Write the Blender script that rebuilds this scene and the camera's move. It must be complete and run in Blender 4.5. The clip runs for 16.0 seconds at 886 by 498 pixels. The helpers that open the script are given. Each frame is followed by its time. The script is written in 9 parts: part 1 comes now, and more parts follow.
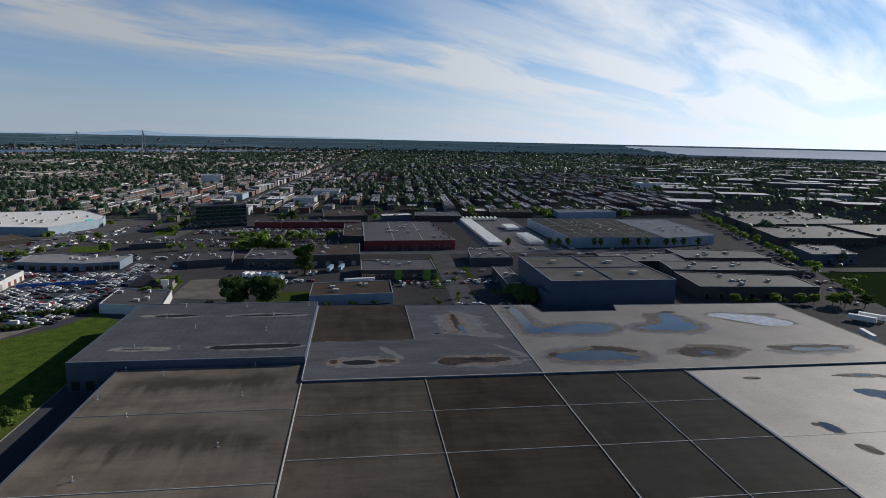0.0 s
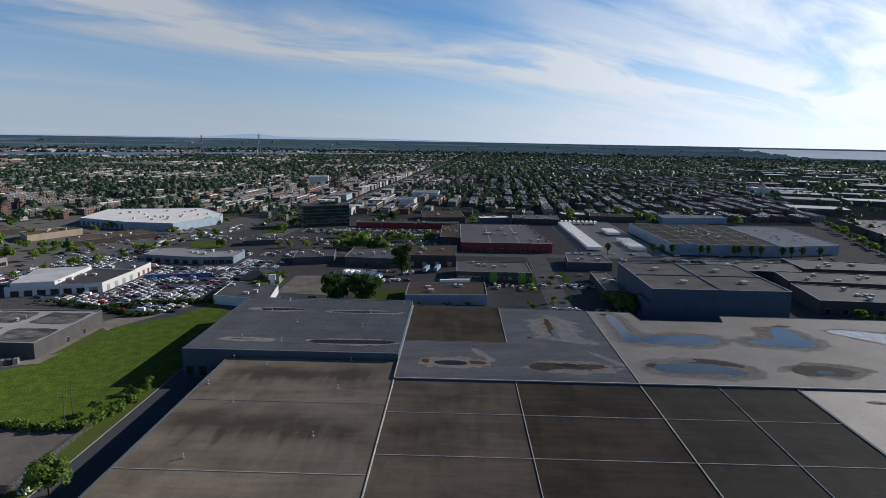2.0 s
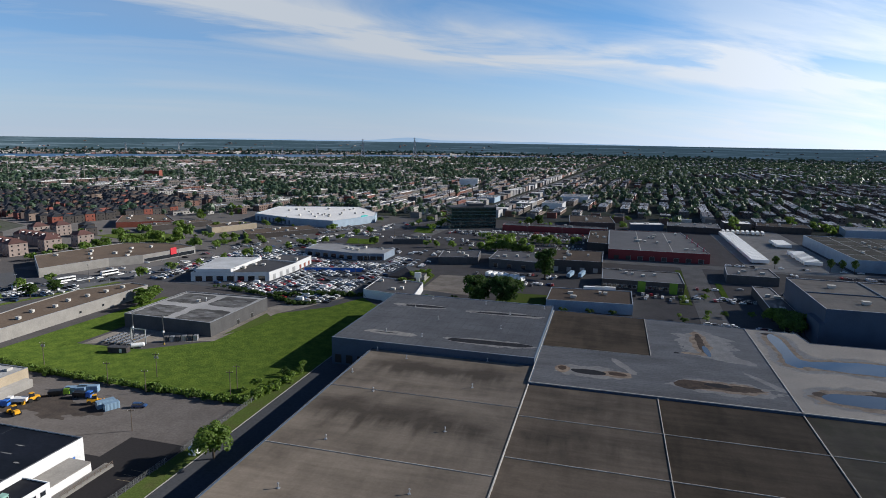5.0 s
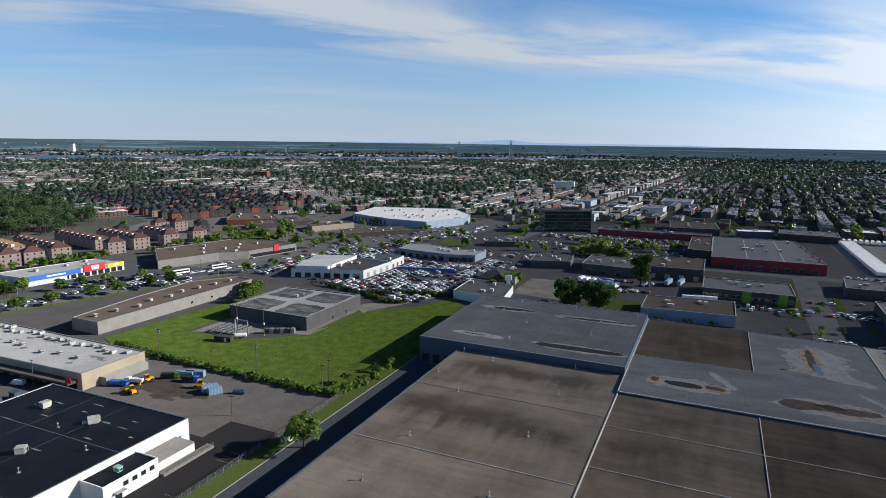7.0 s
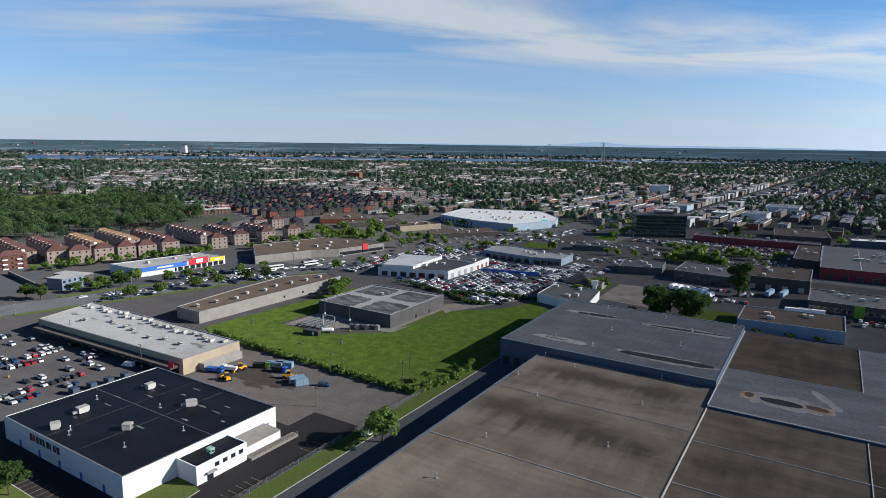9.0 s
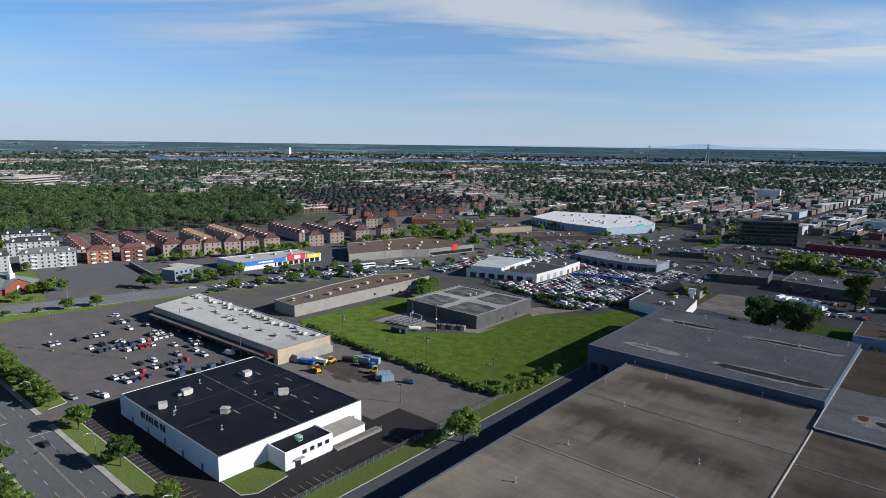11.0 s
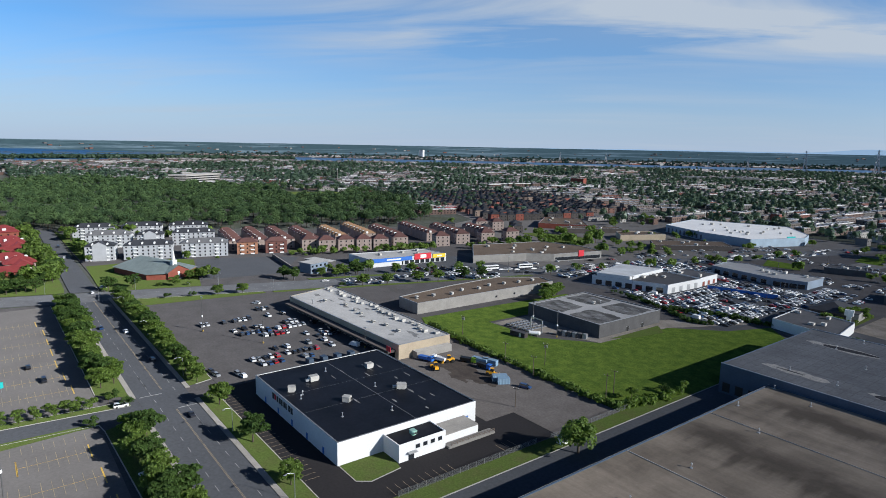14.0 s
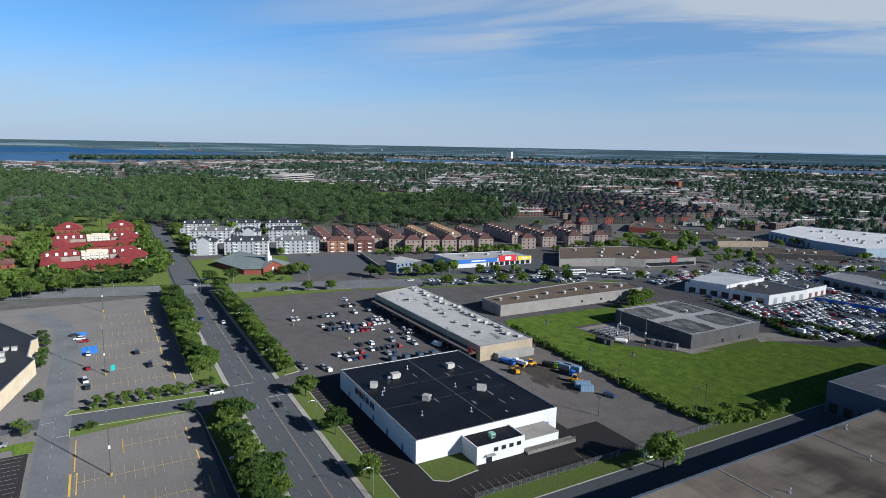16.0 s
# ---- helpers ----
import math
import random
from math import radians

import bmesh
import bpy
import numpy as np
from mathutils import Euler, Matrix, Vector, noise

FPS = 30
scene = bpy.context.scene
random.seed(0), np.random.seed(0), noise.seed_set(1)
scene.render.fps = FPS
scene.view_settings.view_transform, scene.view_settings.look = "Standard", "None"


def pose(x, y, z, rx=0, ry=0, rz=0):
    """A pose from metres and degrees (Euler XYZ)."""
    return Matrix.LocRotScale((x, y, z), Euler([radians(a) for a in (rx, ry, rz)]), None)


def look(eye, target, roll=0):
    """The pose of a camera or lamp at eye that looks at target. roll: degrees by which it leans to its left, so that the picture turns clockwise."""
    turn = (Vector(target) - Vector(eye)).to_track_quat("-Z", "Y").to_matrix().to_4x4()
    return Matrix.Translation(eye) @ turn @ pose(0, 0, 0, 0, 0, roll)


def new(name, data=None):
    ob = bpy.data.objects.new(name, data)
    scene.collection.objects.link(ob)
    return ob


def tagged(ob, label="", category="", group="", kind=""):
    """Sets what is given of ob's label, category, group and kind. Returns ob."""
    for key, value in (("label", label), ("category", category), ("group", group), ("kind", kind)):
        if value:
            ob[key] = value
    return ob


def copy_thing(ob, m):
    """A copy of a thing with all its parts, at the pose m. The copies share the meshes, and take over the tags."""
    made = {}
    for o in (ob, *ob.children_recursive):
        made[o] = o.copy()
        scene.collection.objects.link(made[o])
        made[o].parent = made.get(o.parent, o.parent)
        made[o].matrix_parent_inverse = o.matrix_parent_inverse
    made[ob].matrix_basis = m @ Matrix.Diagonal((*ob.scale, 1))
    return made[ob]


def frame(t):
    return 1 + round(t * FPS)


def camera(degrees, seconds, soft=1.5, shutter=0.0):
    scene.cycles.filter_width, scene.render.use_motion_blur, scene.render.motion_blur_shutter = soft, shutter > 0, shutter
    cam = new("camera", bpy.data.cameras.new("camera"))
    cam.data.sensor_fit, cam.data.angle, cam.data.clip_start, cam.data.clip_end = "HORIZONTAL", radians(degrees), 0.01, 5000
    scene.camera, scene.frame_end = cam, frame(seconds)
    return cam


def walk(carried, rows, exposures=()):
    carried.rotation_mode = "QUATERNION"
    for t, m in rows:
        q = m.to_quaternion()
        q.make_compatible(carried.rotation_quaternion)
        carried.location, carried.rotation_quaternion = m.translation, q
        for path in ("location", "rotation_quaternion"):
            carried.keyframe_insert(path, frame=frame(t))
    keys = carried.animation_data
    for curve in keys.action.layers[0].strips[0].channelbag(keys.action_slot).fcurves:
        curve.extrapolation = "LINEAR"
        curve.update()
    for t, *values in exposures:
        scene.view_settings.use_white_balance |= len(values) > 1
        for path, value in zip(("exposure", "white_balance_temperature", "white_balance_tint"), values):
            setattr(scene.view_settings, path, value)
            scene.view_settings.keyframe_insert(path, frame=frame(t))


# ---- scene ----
# ---- camera and its way ----
cam = camera(71.25, 16.0, soft=0.9)
# seconds, place in metres, yaw to the left of +y, pitch, roll
ROWS = [
(0.0, 0.00, 0.00, 98.00, -8.01, -10.16, 1.15),
    (0.5, 0.37, -0.06, 97.96, -5.72, -10.13, 1.14),
    (1.0, 0.77, -0.10, 97.92, -3.41, -10.11, 1.11),
    (1.5, 1.19, -0.11, 97.88, -1.12, -10.11, 1.08),
    (2.0, 1.62, -0.09, 97.83, 1.20, -10.09, 1.00),
    (2.5, 2.08, -0.05, 97.78, 3.61, -10.08, 0.98),
    (3.0, 2.54, 0.02, 97.73, 5.99, -10.09, 0.91),
    (3.5, 3.01, 0.11, 97.67, 8.31, -10.08, 0.87),
    (4.0, 3.49, 0.22, 97.62, 10.57, -10.06, 0.91),
    (6.5, 5.91, 1.07, 97.30, 21.69, -9.93, 0.81),
    (7.0, 6.38, 1.29, 97.23, 23.86, -9.91, 0.79),
    (7.5, 6.84, 1.53, 97.16, 25.87, -9.88, 0.74),
    (8.0, 7.29, 1.79, 97.09, 27.95, -9.86, 0.76),
    (8.5, 7.72, 2.05, 97.02, 30.05, -9.86, 0.77),
    (9.0, 8.13, 2.33, 96.95, 32.09, -9.83, 0.79),
    (11.5, 9.82, 3.90, 96.57, 42.73, -9.74, 0.84),
    (12.0, 10.06, 4.24, 96.49, 44.71, -9.72, 0.93),
    (12.5, 10.27, 4.59, 96.41, 46.79, -9.72, 0.93),
    (13.0, 10.44, 4.94, 96.33, 48.77, -9.71, 0.94),
    (13.5, 10.57, 5.30, 96.25, 50.72, -9.67, 1.01),
    (14.0, 10.65, 5.66, 96.18, 52.60, -9.65, 1.10),
    (14.5, 10.68, 6.03, 96.10, 54.64, -9.65, 1.09),
    (15.0, 10.67, 6.39, 96.02, 56.67, -9.65, 1.17),
    (15.5, 10.60, 6.76, 95.94, 58.65, -9.67, 1.10),
    (16.0, 10.48, 7.13, 95.87, 60.70, -9.64, 1.05),
]


def aim(yaw, pitch):
    y, p = radians(yaw), radians(pitch)
    return Vector((-math.sin(y) * math.cos(p), math.cos(y) * math.cos(p), math.sin(p)))


walk(cam, [(t, look((x, y, z), Vector((x, y, z)) + aim(yaw, pitch), roll)) for t, x, y, z, yaw, pitch, roll in ROWS],
     exposures=[(0.0, -0.04, 6600, 10), (4.0, 0.36, 6450, 10), (8.0, 0.42, 6350, 9), (12.0, 0.38, 6200, 9), (16.0, 0.30, 6000, 8)])

# ---- light ----
SUN_AZ, SUN_EL = radians(62.0), radians(24.0)
sun = new("sun", bpy.data.lights.new("sun", "SUN"))
sun.data.energy, sun.data.angle, sun.data.color = 5.0, radians(0.53), (1.0, 0.95, 0.88)
sun.matrix_world = look((0, 0, 200), Vector((0, 0, 200)) - Vector((math.sin(SUN_AZ) * math.cos(SUN_EL), math.cos(SUN_AZ) * math.cos(SUN_EL), math.sin(SUN_EL))))


def link(nt, a, b):
    nt.links.new(a, b)


def node(nt, kind, **values):
    n = nt.nodes.new(kind)
    for key, value in values.items():
        n.inputs[key.replace("_", " ")].default_value = value
    return n


def ramp(nt, fac, stops):
    n = nt.nodes.new("ShaderNodeValToRGB")
    els = n.color_ramp.elements
    while len(els) < len(stops):
        els.new(0.5)
    for e, (p, c) in zip(els, stops):
        e.position = p
        e.color = (*c, 1) if isinstance(c, tuple) else (c, c, c, 1)
    link(nt, fac, n.inputs["Fac"])
    return n.outputs["Color"]


def maths(nt, op, a, b=None, c=None, clamp=False):
    n = nt.nodes.new("ShaderNodeMath")
    n.operation, n.use_clamp = op, clamp
    for i, v in enumerate((a, b, c)):
        if v is None:
            continue
        if isinstance(v, (int, float)):
            n.inputs[i].default_value = v
        else:
            link(nt, v, n.inputs[i])
    return n.outputs[0]


def mix(nt, fac, a, b, mode="MIX"):
    n = nt.nodes.new("ShaderNodeMix")
    n.data_type, n.blend_type = "RGBA", mode
    for i, v in ((0, fac), (6, a), (7, b)):
        if isinstance(v, (int, float)):
            n.inputs[i].default_value = v if i == 0 else (v, v, v, 1)
        elif isinstance(v, tuple):
            n.inputs[i].default_value = (*v, 1)
        else:
            link(nt, v, n.inputs[i])
    return n.outputs[2]


world = bpy.data.worlds.new("world")
scene.world = world
world.use_nodes = True
wt = world.node_tree
wt.nodes.clear()
sky = wt.nodes.new("ShaderNodeTexSky")
sky.sky_type, sky.sun_disc = "NISHITA", False
sky.sun_elevation, sky.sun_rotation = SUN_EL, SUN_AZ
sky.air_density, sky.dust_density, sky.ozone_density, sky.altitude = 1.0, 0.2, 3.0, 100
# thin streaked high cloud, laid on a plane far above
tc = wt.nodes.new("ShaderNodeTexCoord")
sep = wt.nodes.new("ShaderNodeSeparateXYZ")
link(wt, tc.outputs["Generated"], sep.inputs[0])
zc = maths(wt, "ADD", maths(wt, "MAXIMUM", sep.outputs[2], 0.0), 0.10)
comb = wt.nodes.new("ShaderNodeCombineXYZ")
link(wt, maths(wt, "DIVIDE", sep.outputs[0], zc), comb.inputs[0])
link(wt, maths(wt, "DIVIDE", sep.outputs[1], zc), comb.inputs[1])
mp = wt.nodes.new("ShaderNodeMapping")
mp.inputs["Rotation"].default_value = (0, 0, radians(-41))
link(wt, comb.outputs[0], mp.inputs[0])
band = wt.nodes.new("ShaderNodeSeparateXYZ")
link(wt, mp.outputs[0], band.inputs[0])
st = wt.nodes.new("ShaderNodeMapping")
st.inputs["Scale"].default_value = (0.30, 0.95, 1)
link(wt, mp.outputs[0], st.inputs[0])
n1 = node(wt, "ShaderNodeTexNoise", Scale=1.5, Detail=9.0, Roughness=0.56, Distortion=0.7)
n2 = node(wt, "ShaderNodeTexNoise", Scale=0.7, Detail=3.0, Roughness=0.5, Distortion=0.3)
link(wt, st.outputs[0], n1.inputs["Vector"])
link(wt, st.outputs[0], n2.inputs["Vector"])
# a long bank of cirrus, thicker cloud towards the sun, thin veil low down
off = maths(wt, "ADD", band.outputs[1], maths(wt, "MULTIPLY", maths(wt, "MAXIMUM", maths(wt, "SUBTRACT", band.outputs[0], 2.5), 0.0), 0.42))
wob = maths(wt, "ADD", off, maths(wt, "MULTIPLY", maths(wt, "SUBTRACT", n2.outputs[0], 0.5), 0.9))
bank = maths(wt, "EXPONENT", maths(wt, "MULTIPLY", maths(wt, "POWER", maths(wt, "DIVIDE", maths(wt, "SUBTRACT", wob, 3.56), 0.60), 2.0), -1.0))
sunward = maths(wt, "ADD", maths(wt, "MULTIPLY", sep.outputs[0], math.sin(SUN_AZ)), maths(wt, "MULTIPLY", sep.outputs[1], math.cos(SUN_AZ)))
near_sun = maths(wt, "MULTIPLY", maths(wt, "SUBTRACT", sunward, 0.44, clamp=True), 2.4, clamp=True)
wisps = ramp(wt, n1.outputs[0], [(0.38, 0.0), (0.66, 1.0)])
amount = maths(wt, "ADD", maths(wt, "ADD", maths(wt, "MULTIPLY", maths(wt, "MULTIPLY", bank, maths(wt, "ADD", maths(wt, "MULTIPLY", maths(wt, "ADD", band.outputs[0], 2.1), 0.42, clamp=True), 0.08)), 1.75), maths(wt, "MULTIPLY", near_sun, 1.3)), maths(wt, "MULTIPLY", ramp(wt, n2.outputs[0], [(0.40, 0.0), (0.64, 1.0)]), 0.46))
high = maths(wt, "MULTIPLY", amount, maths(wt, "MULTIPLY", maths(wt, "ADD", maths(wt, "MULTIPLY", wisps, 0.85), 0.12), ramp(wt, sep.outputs[2], [(0.22, 1.0), (0.50, 0.12)])), clamp=True)
veil = maths(wt, "MULTIPLY", maths(wt, "POWER", maths(wt, "SUBTRACT", 1.0, maths(wt, "MULTIPLY", maths(wt, "MAXIMUM", sep.outputs[2], 0.0), 6.2, clamp=True)), 1.25), 0.84)
tint = ramp(wt, sep.outputs[2], [(0.0, (0.78, 0.97, 1.40)), (0.10, (0.66, 0.97, 1.38)), (0.20, (0.64, 1.00, 1.33)), (0.40, (0.27, 0.50, 0.74)), (1.0, (0.20, 0.32, 0.50))])
clear = mix(wt, 1.0, sky.outputs[0], tint, "MULTIPLY")
glow = maths(wt, "ADD", 4.8, maths(wt, "MULTIPLY", maths(wt, "POWER", maths(wt, "MAXIMUM", sunward, 0.0), 2.6), 10.0))
white = mix(wt, 1.0, (0.91, 1.0, 1.12), maths(wt, "ADD", glow, 1.35), "MULTIPLY")
hazy = mix(wt, veil, clear, mix(wt, 1.0, (0.82, 1.0, 1.27), maths(wt, "MULTIPLY", glow, 1.22), "MULTIPLY"))
bgs = node(wt, "ShaderNodeBackground", Strength=0.072)
link(wt, mix(wt, high, hazy, white), bgs.inputs["Color"])
wo = wt.nodes.new("ShaderNodeOutputWorld")
link(wt, bgs.outputs[0], wo.inputs[0])

# ---- materials ----


def material(name, color, rough=0.8, metal=0.0, vary=0.25, big=12.0, small=0.6, dark=None, bump=0.0, per_object=0.0, spec=0.4, streak=None, island=0.0, through_light=0.0, edge=(0.38, 0.68), detail=6.0):
    """A surface of one colour with stains (big, metres) and grain (small, metres); dark: the stain's colour."""
    m = bpy.data.materials.new(name)
    m.use_nodes = True
    nt = m.node_tree
    b = nt.nodes["Principled BSDF"]
    b.inputs["Roughness"].default_value, b.inputs["Metallic"].default_value = rough, metal
    b.inputs["Specular IOR Level"].default_value, b.inputs["Diffuse Roughness"].default_value = spec, 1.0 if rough > 0.6 else 0.0
    geo = nt.nodes.new("ShaderNodeNewGeometry")
    where = geo.outputs["Position"]
    if streak:
        mp = nt.nodes.new("ShaderNodeMapping")
        mp.inputs["Scale"].default_value = streak
        link(nt, where, mp.inputs[0])
        where = mp.outputs[0]
    nb = node(nt, "ShaderNodeTexNoise", Scale=1.0 / big, Detail=detail, Roughness=0.62 if detail > 4 else 0.5)
    ns = node(nt, "ShaderNodeTexNoise", Scale=1.0 / small, Detail=4.0, Roughness=0.65)
    link(nt, where, nb.inputs["Vector"])
    link(nt, geo.outputs["Position"], ns.inputs["Vector"])
    dark = dark or tuple(c * 0.55 for c in color)
    stain = maths(nt, "MULTIPLY", ramp(nt, nb.outputs[0], [(edge[0], 0.0), (edge[1], 1.0)]), min(1.0, vary * 2.6))
    col = mix(nt, stain, color, dark)
    grain = ramp(nt, ns.outputs[0], [(0.25, 1 - vary), (0.75, 1 + vary * 0.6)])
    col = mix(nt, 1.0, col, grain, "MULTIPLY")
    if per_object:
        info = nt.nodes.new("ShaderNodeObjectInfo")
        col = mix(nt, 1.0, col, ramp(nt, info.outputs["Random"], [(0.0, 1 - per_object), (1.0, 1 + per_object)]), "MULTIPLY")
    if island:
        col = mix(nt, 1.0, col, ramp(nt, geo.outputs["Random Per Island"], [(0.0, 1 - island), (1.0, 1 + island)]), "MULTIPLY")
    link(nt, col, b.inputs["Base Color"])
    if bump:
        bp = node(nt, "ShaderNodeBump", Strength=0.6, Distance=bump)
        link(nt, ns.outputs[0], bp.inputs["Height"])
        link(nt, bp.outputs[0], b.inputs["Normal"])
    if through_light:
        tl = nt.nodes.new("ShaderNodeBsdfTranslucent")
        ms = nt.nodes.new("ShaderNodeMixShader")
        ms.inputs[0].default_value = through_light
        link(nt, mix(nt, 1.0, col, (1.02, 1.12, 0.7), "MULTIPLY"), tl.inputs["Color"])
        link(nt, b.outputs[0], ms.inputs[1])
        link(nt, tl.outputs[0], ms.inputs[2])
        link(nt, ms.outputs[0], nt.nodes["Material Output"].inputs[0])
    return m


def palette(name, stops, rough=0.6, island=False, spec=0.4, vary=0.15, small=1.5, coat=0.0):
    """A surface whose colour is picked from a list, object by object or piece by piece."""
    m = bpy.data.materials.new(name)
    m.use_nodes = True
    nt = m.node_tree
    b = nt.nodes["Principled BSDF"]
    b.inputs["Roughness"].default_value, b.inputs["Specular IOR Level"].default_value = rough, spec
    b.inputs["Coat Weight"].default_value = coat
    geo = nt.nodes.new("ShaderNodeNewGeometry")
    src = geo.outputs["Random Per Island"] if island else nt.nodes.new("ShaderNodeObjectInfo").outputs["Random"]
    n = nt.nodes.new("ShaderNodeValToRGB")
    n.color_ramp.interpolation = "CONSTANT"
    els = n.color_ramp.elements
    while len(els) < len(stops):
        els.new(0.5)
    for i, (e, c) in enumerate(zip(els, stops)):
        e.position, e.color = i / len(stops), (*c, 1)
    link(nt, src, n.inputs["Fac"])
    ns = node(nt, "ShaderNodeTexNoise", Scale=1.0 / small, Detail=4.0, Roughness=0.65)
    link(nt, geo.outputs["Position"], ns.inputs["Vector"])
    col = mix(nt, 1.0, n.outputs["Color"], ramp(nt, ns.outputs[0], [(0.25, 1 - vary), (0.75, 1 + vary * 0.6)]), "MULTIPLY")
    link(nt, col, b.inputs["Base Color"])
    return m


ASPHALT = material("asphalt", (0.074, 0.078, 0.087), 0.85, vary=0.24, big=18, small=1.2, dark=(0.060, 0.063, 0.070), spec=0.05)
LOT = material("lot_asphalt", (0.088, 0.083, 0.084), 0.85, vary=0.28, big=11, small=1.0, dark=(0.062, 0.059, 0.059), spec=0.05)
DARK_LOT = material("new_asphalt", (0.027, 0.025, 0.026), 0.8, vary=0.2, big=10, small=0.8, dark=(0.024, 0.023, 0.024), spec=0.1)
GRAVEL = material("gravel", (0.25, 0.225, 0.20), 0.95, vary=0.3, big=9, small=0.7, dark=(0.13, 0.12, 0.105), spec=0)
CONCRETE = material("concrete", (0.28, 0.265, 0.245), 0.85, vary=0.2, big=7, small=0.5, spec=0.05)
KERB = material("kerb_concrete", (0.36, 0.35, 0.32), 0.85, vary=0.2, big=5, small=0.4)
GRASS = material("grass", (0.084, 0.118, 0.032), 0.95, vary=0.34, big=6, small=0.6, dark=(0.092, 0.098, 0.040), bump=0.15, spec=0, edge=(0.46, 0.72))
FIELD = material("field_grass", (0.112, 0.160, 0.030), 0.95, vary=0.40, big=5, small=0.9, dark=(0.062, 0.104, 0.022), bump=0.5, spec=0, edge=(0.36, 0.66))
PAINT_W = material("white_paint", (0.31, 0.31, 0.31), 0.7, vary=0.4, big=1.6, small=0.4, dark=(0.13, 0.13, 0.135))
PAINT_Y = material("yellow_paint", (0.55, 0.36, 0.06), 0.7, vary=0.3, big=2.5, small=0.4, dark=(0.28, 0.2, 0.08))
PAINT_B = material("blue_paint", (0.04, 0.19, 0.55), 0.7, vary=0.25, big=2.5, small=0.4)
GROUND = material("far_ground", (0.064, 0.072, 0.054), 0.95, vary=0.35, big=60, small=6, dark=(0.090, 0.090, 0.094), spec=0)


def felt(name, color, dark, bands=(), streak=0.5, spec=0.12, rough=0.68, green=0.0):
    """Old roofing felt: long brushed streaks, soft blotches and dark bands where water lies (x0, x1, y, half width, strength)."""
    m = bpy.data.materials.new(name)
    m.use_nodes = True
    nt = m.node_tree
    b = nt.nodes["Principled BSDF"]
    b.inputs["Roughness"].default_value, b.inputs["Specular IOR Level"].default_value, b.inputs["Diffuse Roughness"].default_value = rough, spec, 1.0
    geo = nt.nodes.new("ShaderNodeNewGeometry")

    def grain(scale, size, detail, roughness):
        mp = nt.nodes.new("ShaderNodeMapping")
        mp.inputs["Scale"].default_value = scale
        link(nt, geo.outputs["Position"], mp.inputs[0])
        n = node(nt, "ShaderNodeTexNoise", Scale=1.0 / size, Detail=detail, Roughness=roughness, Distortion=0.3)
        link(nt, mp.outputs[0], n.inputs["Vector"])
        return n.outputs[0]
    along, across = grain((0.10, 1.0, 1.0), 2.2, 5.0, 0.6), grain((1.0, 0.16, 1.0), 5.5, 4.0, 0.55)
    blot, fine = grain((0.8, 1.0, 1.0), 17.0, 4.0, 0.55), grain((1.0, 1.0, 1.0), 0.8, 4.0, 0.65)
    amount = maths(nt, "MULTIPLY", ramp(nt, blot, [(0.40, 0.0), (0.66, 1.0)]), 0.60)
    amount = maths(nt, "ADD", amount, maths(nt, "MULTIPLY", maths(nt, "SUBTRACT", across, 0.5), streak * 1.3))
    sep_ = nt.nodes.new("ShaderNodeSeparateXYZ")
    link(nt, geo.outputs["Position"], sep_.inputs[0])
    for x0, x1, y, half, k in bands:
        wave = maths(nt, "MULTIPLY", maths(nt, "SUBTRACT", across, 0.5), half * 2.6)
        d = maths(nt, "DIVIDE", maths(nt, "SUBTRACT", maths(nt, "ADD", sep_.outputs[1], wave), y), half)
        e = maths(nt, "DIVIDE", maths(nt, "SUBTRACT", sep_.outputs[0], (x0 + x1) / 2), (x1 - x0) / 2)
        q = maths(nt, "ADD", maths(nt, "MULTIPLY", d, d), maths(nt, "POWER", maths(nt, "ABSOLUTE", e), 6.0))
        amount = maths(nt, "ADD", amount, maths(nt, "MULTIPLY", maths(nt, "EXPONENT", maths(nt, "MULTIPLY", q, -1.0)), k))
    col = mix(nt, maths(nt, "ADD", amount, 0.0, clamp=True), color, dark)
    if green:
        col = mix(nt, maths(nt, "MULTIPLY", ramp(nt, grain((1.0, 1.0, 2.0), 9.0, 5.0, 0.6), [(0.50, 0.0), (0.66, 1.0)]), green), col, (dark[0] * 1.1, dark[0] * 1.35, dark[0] * 0.6))
    col = mix(nt, 1.0, col, ramp(nt, along, [(0.28, 1 - 0.17 * streak), (0.72, 1 + 0.17 * streak)]), "MULTIPLY")
    col = mix(nt, 1.0, col, ramp(nt, fine, [(0.25, 0.88), (0.75, 1.10)]), "MULTIPLY")
    info = nt.nodes.new("ShaderNodeObjectInfo")
    col = mix(nt, 1.0, col, ramp(nt, info.outputs["Random"], [(0.0, 0.92), (1.0, 1.08)]), "MULTIPLY")
    link(nt, col, b.inputs["Base Color"])
    return m


ROOF_BROWN = felt("tar_gravel_roof", (0.218, 0.182, 0.144), (0.076, 0.062, 0.048), ((-94, -28, 179, 8, 0.85), (-84, -28, 222, 5.5, 0.75), (-90, -45, 204, 2.5, 0.3)), 0.75)
ROOF_UMBER = felt("dark_tar_roof", (0.095, 0.074, 0.055), (0.031, 0.026, 0.020), ((30, 70, 196, 6, 0.35),), 0.9, 0.03, 0.8)
ROOF_RUST = felt("rusty_brown_tar_roof", (0.158, 0.127, 0.098), (0.054, 0.045, 0.036), ((-20, 25, 180, 5, 0.4), (-20, 25, 203, 3, 0.3)), 0.85, 0.06, 0.75)
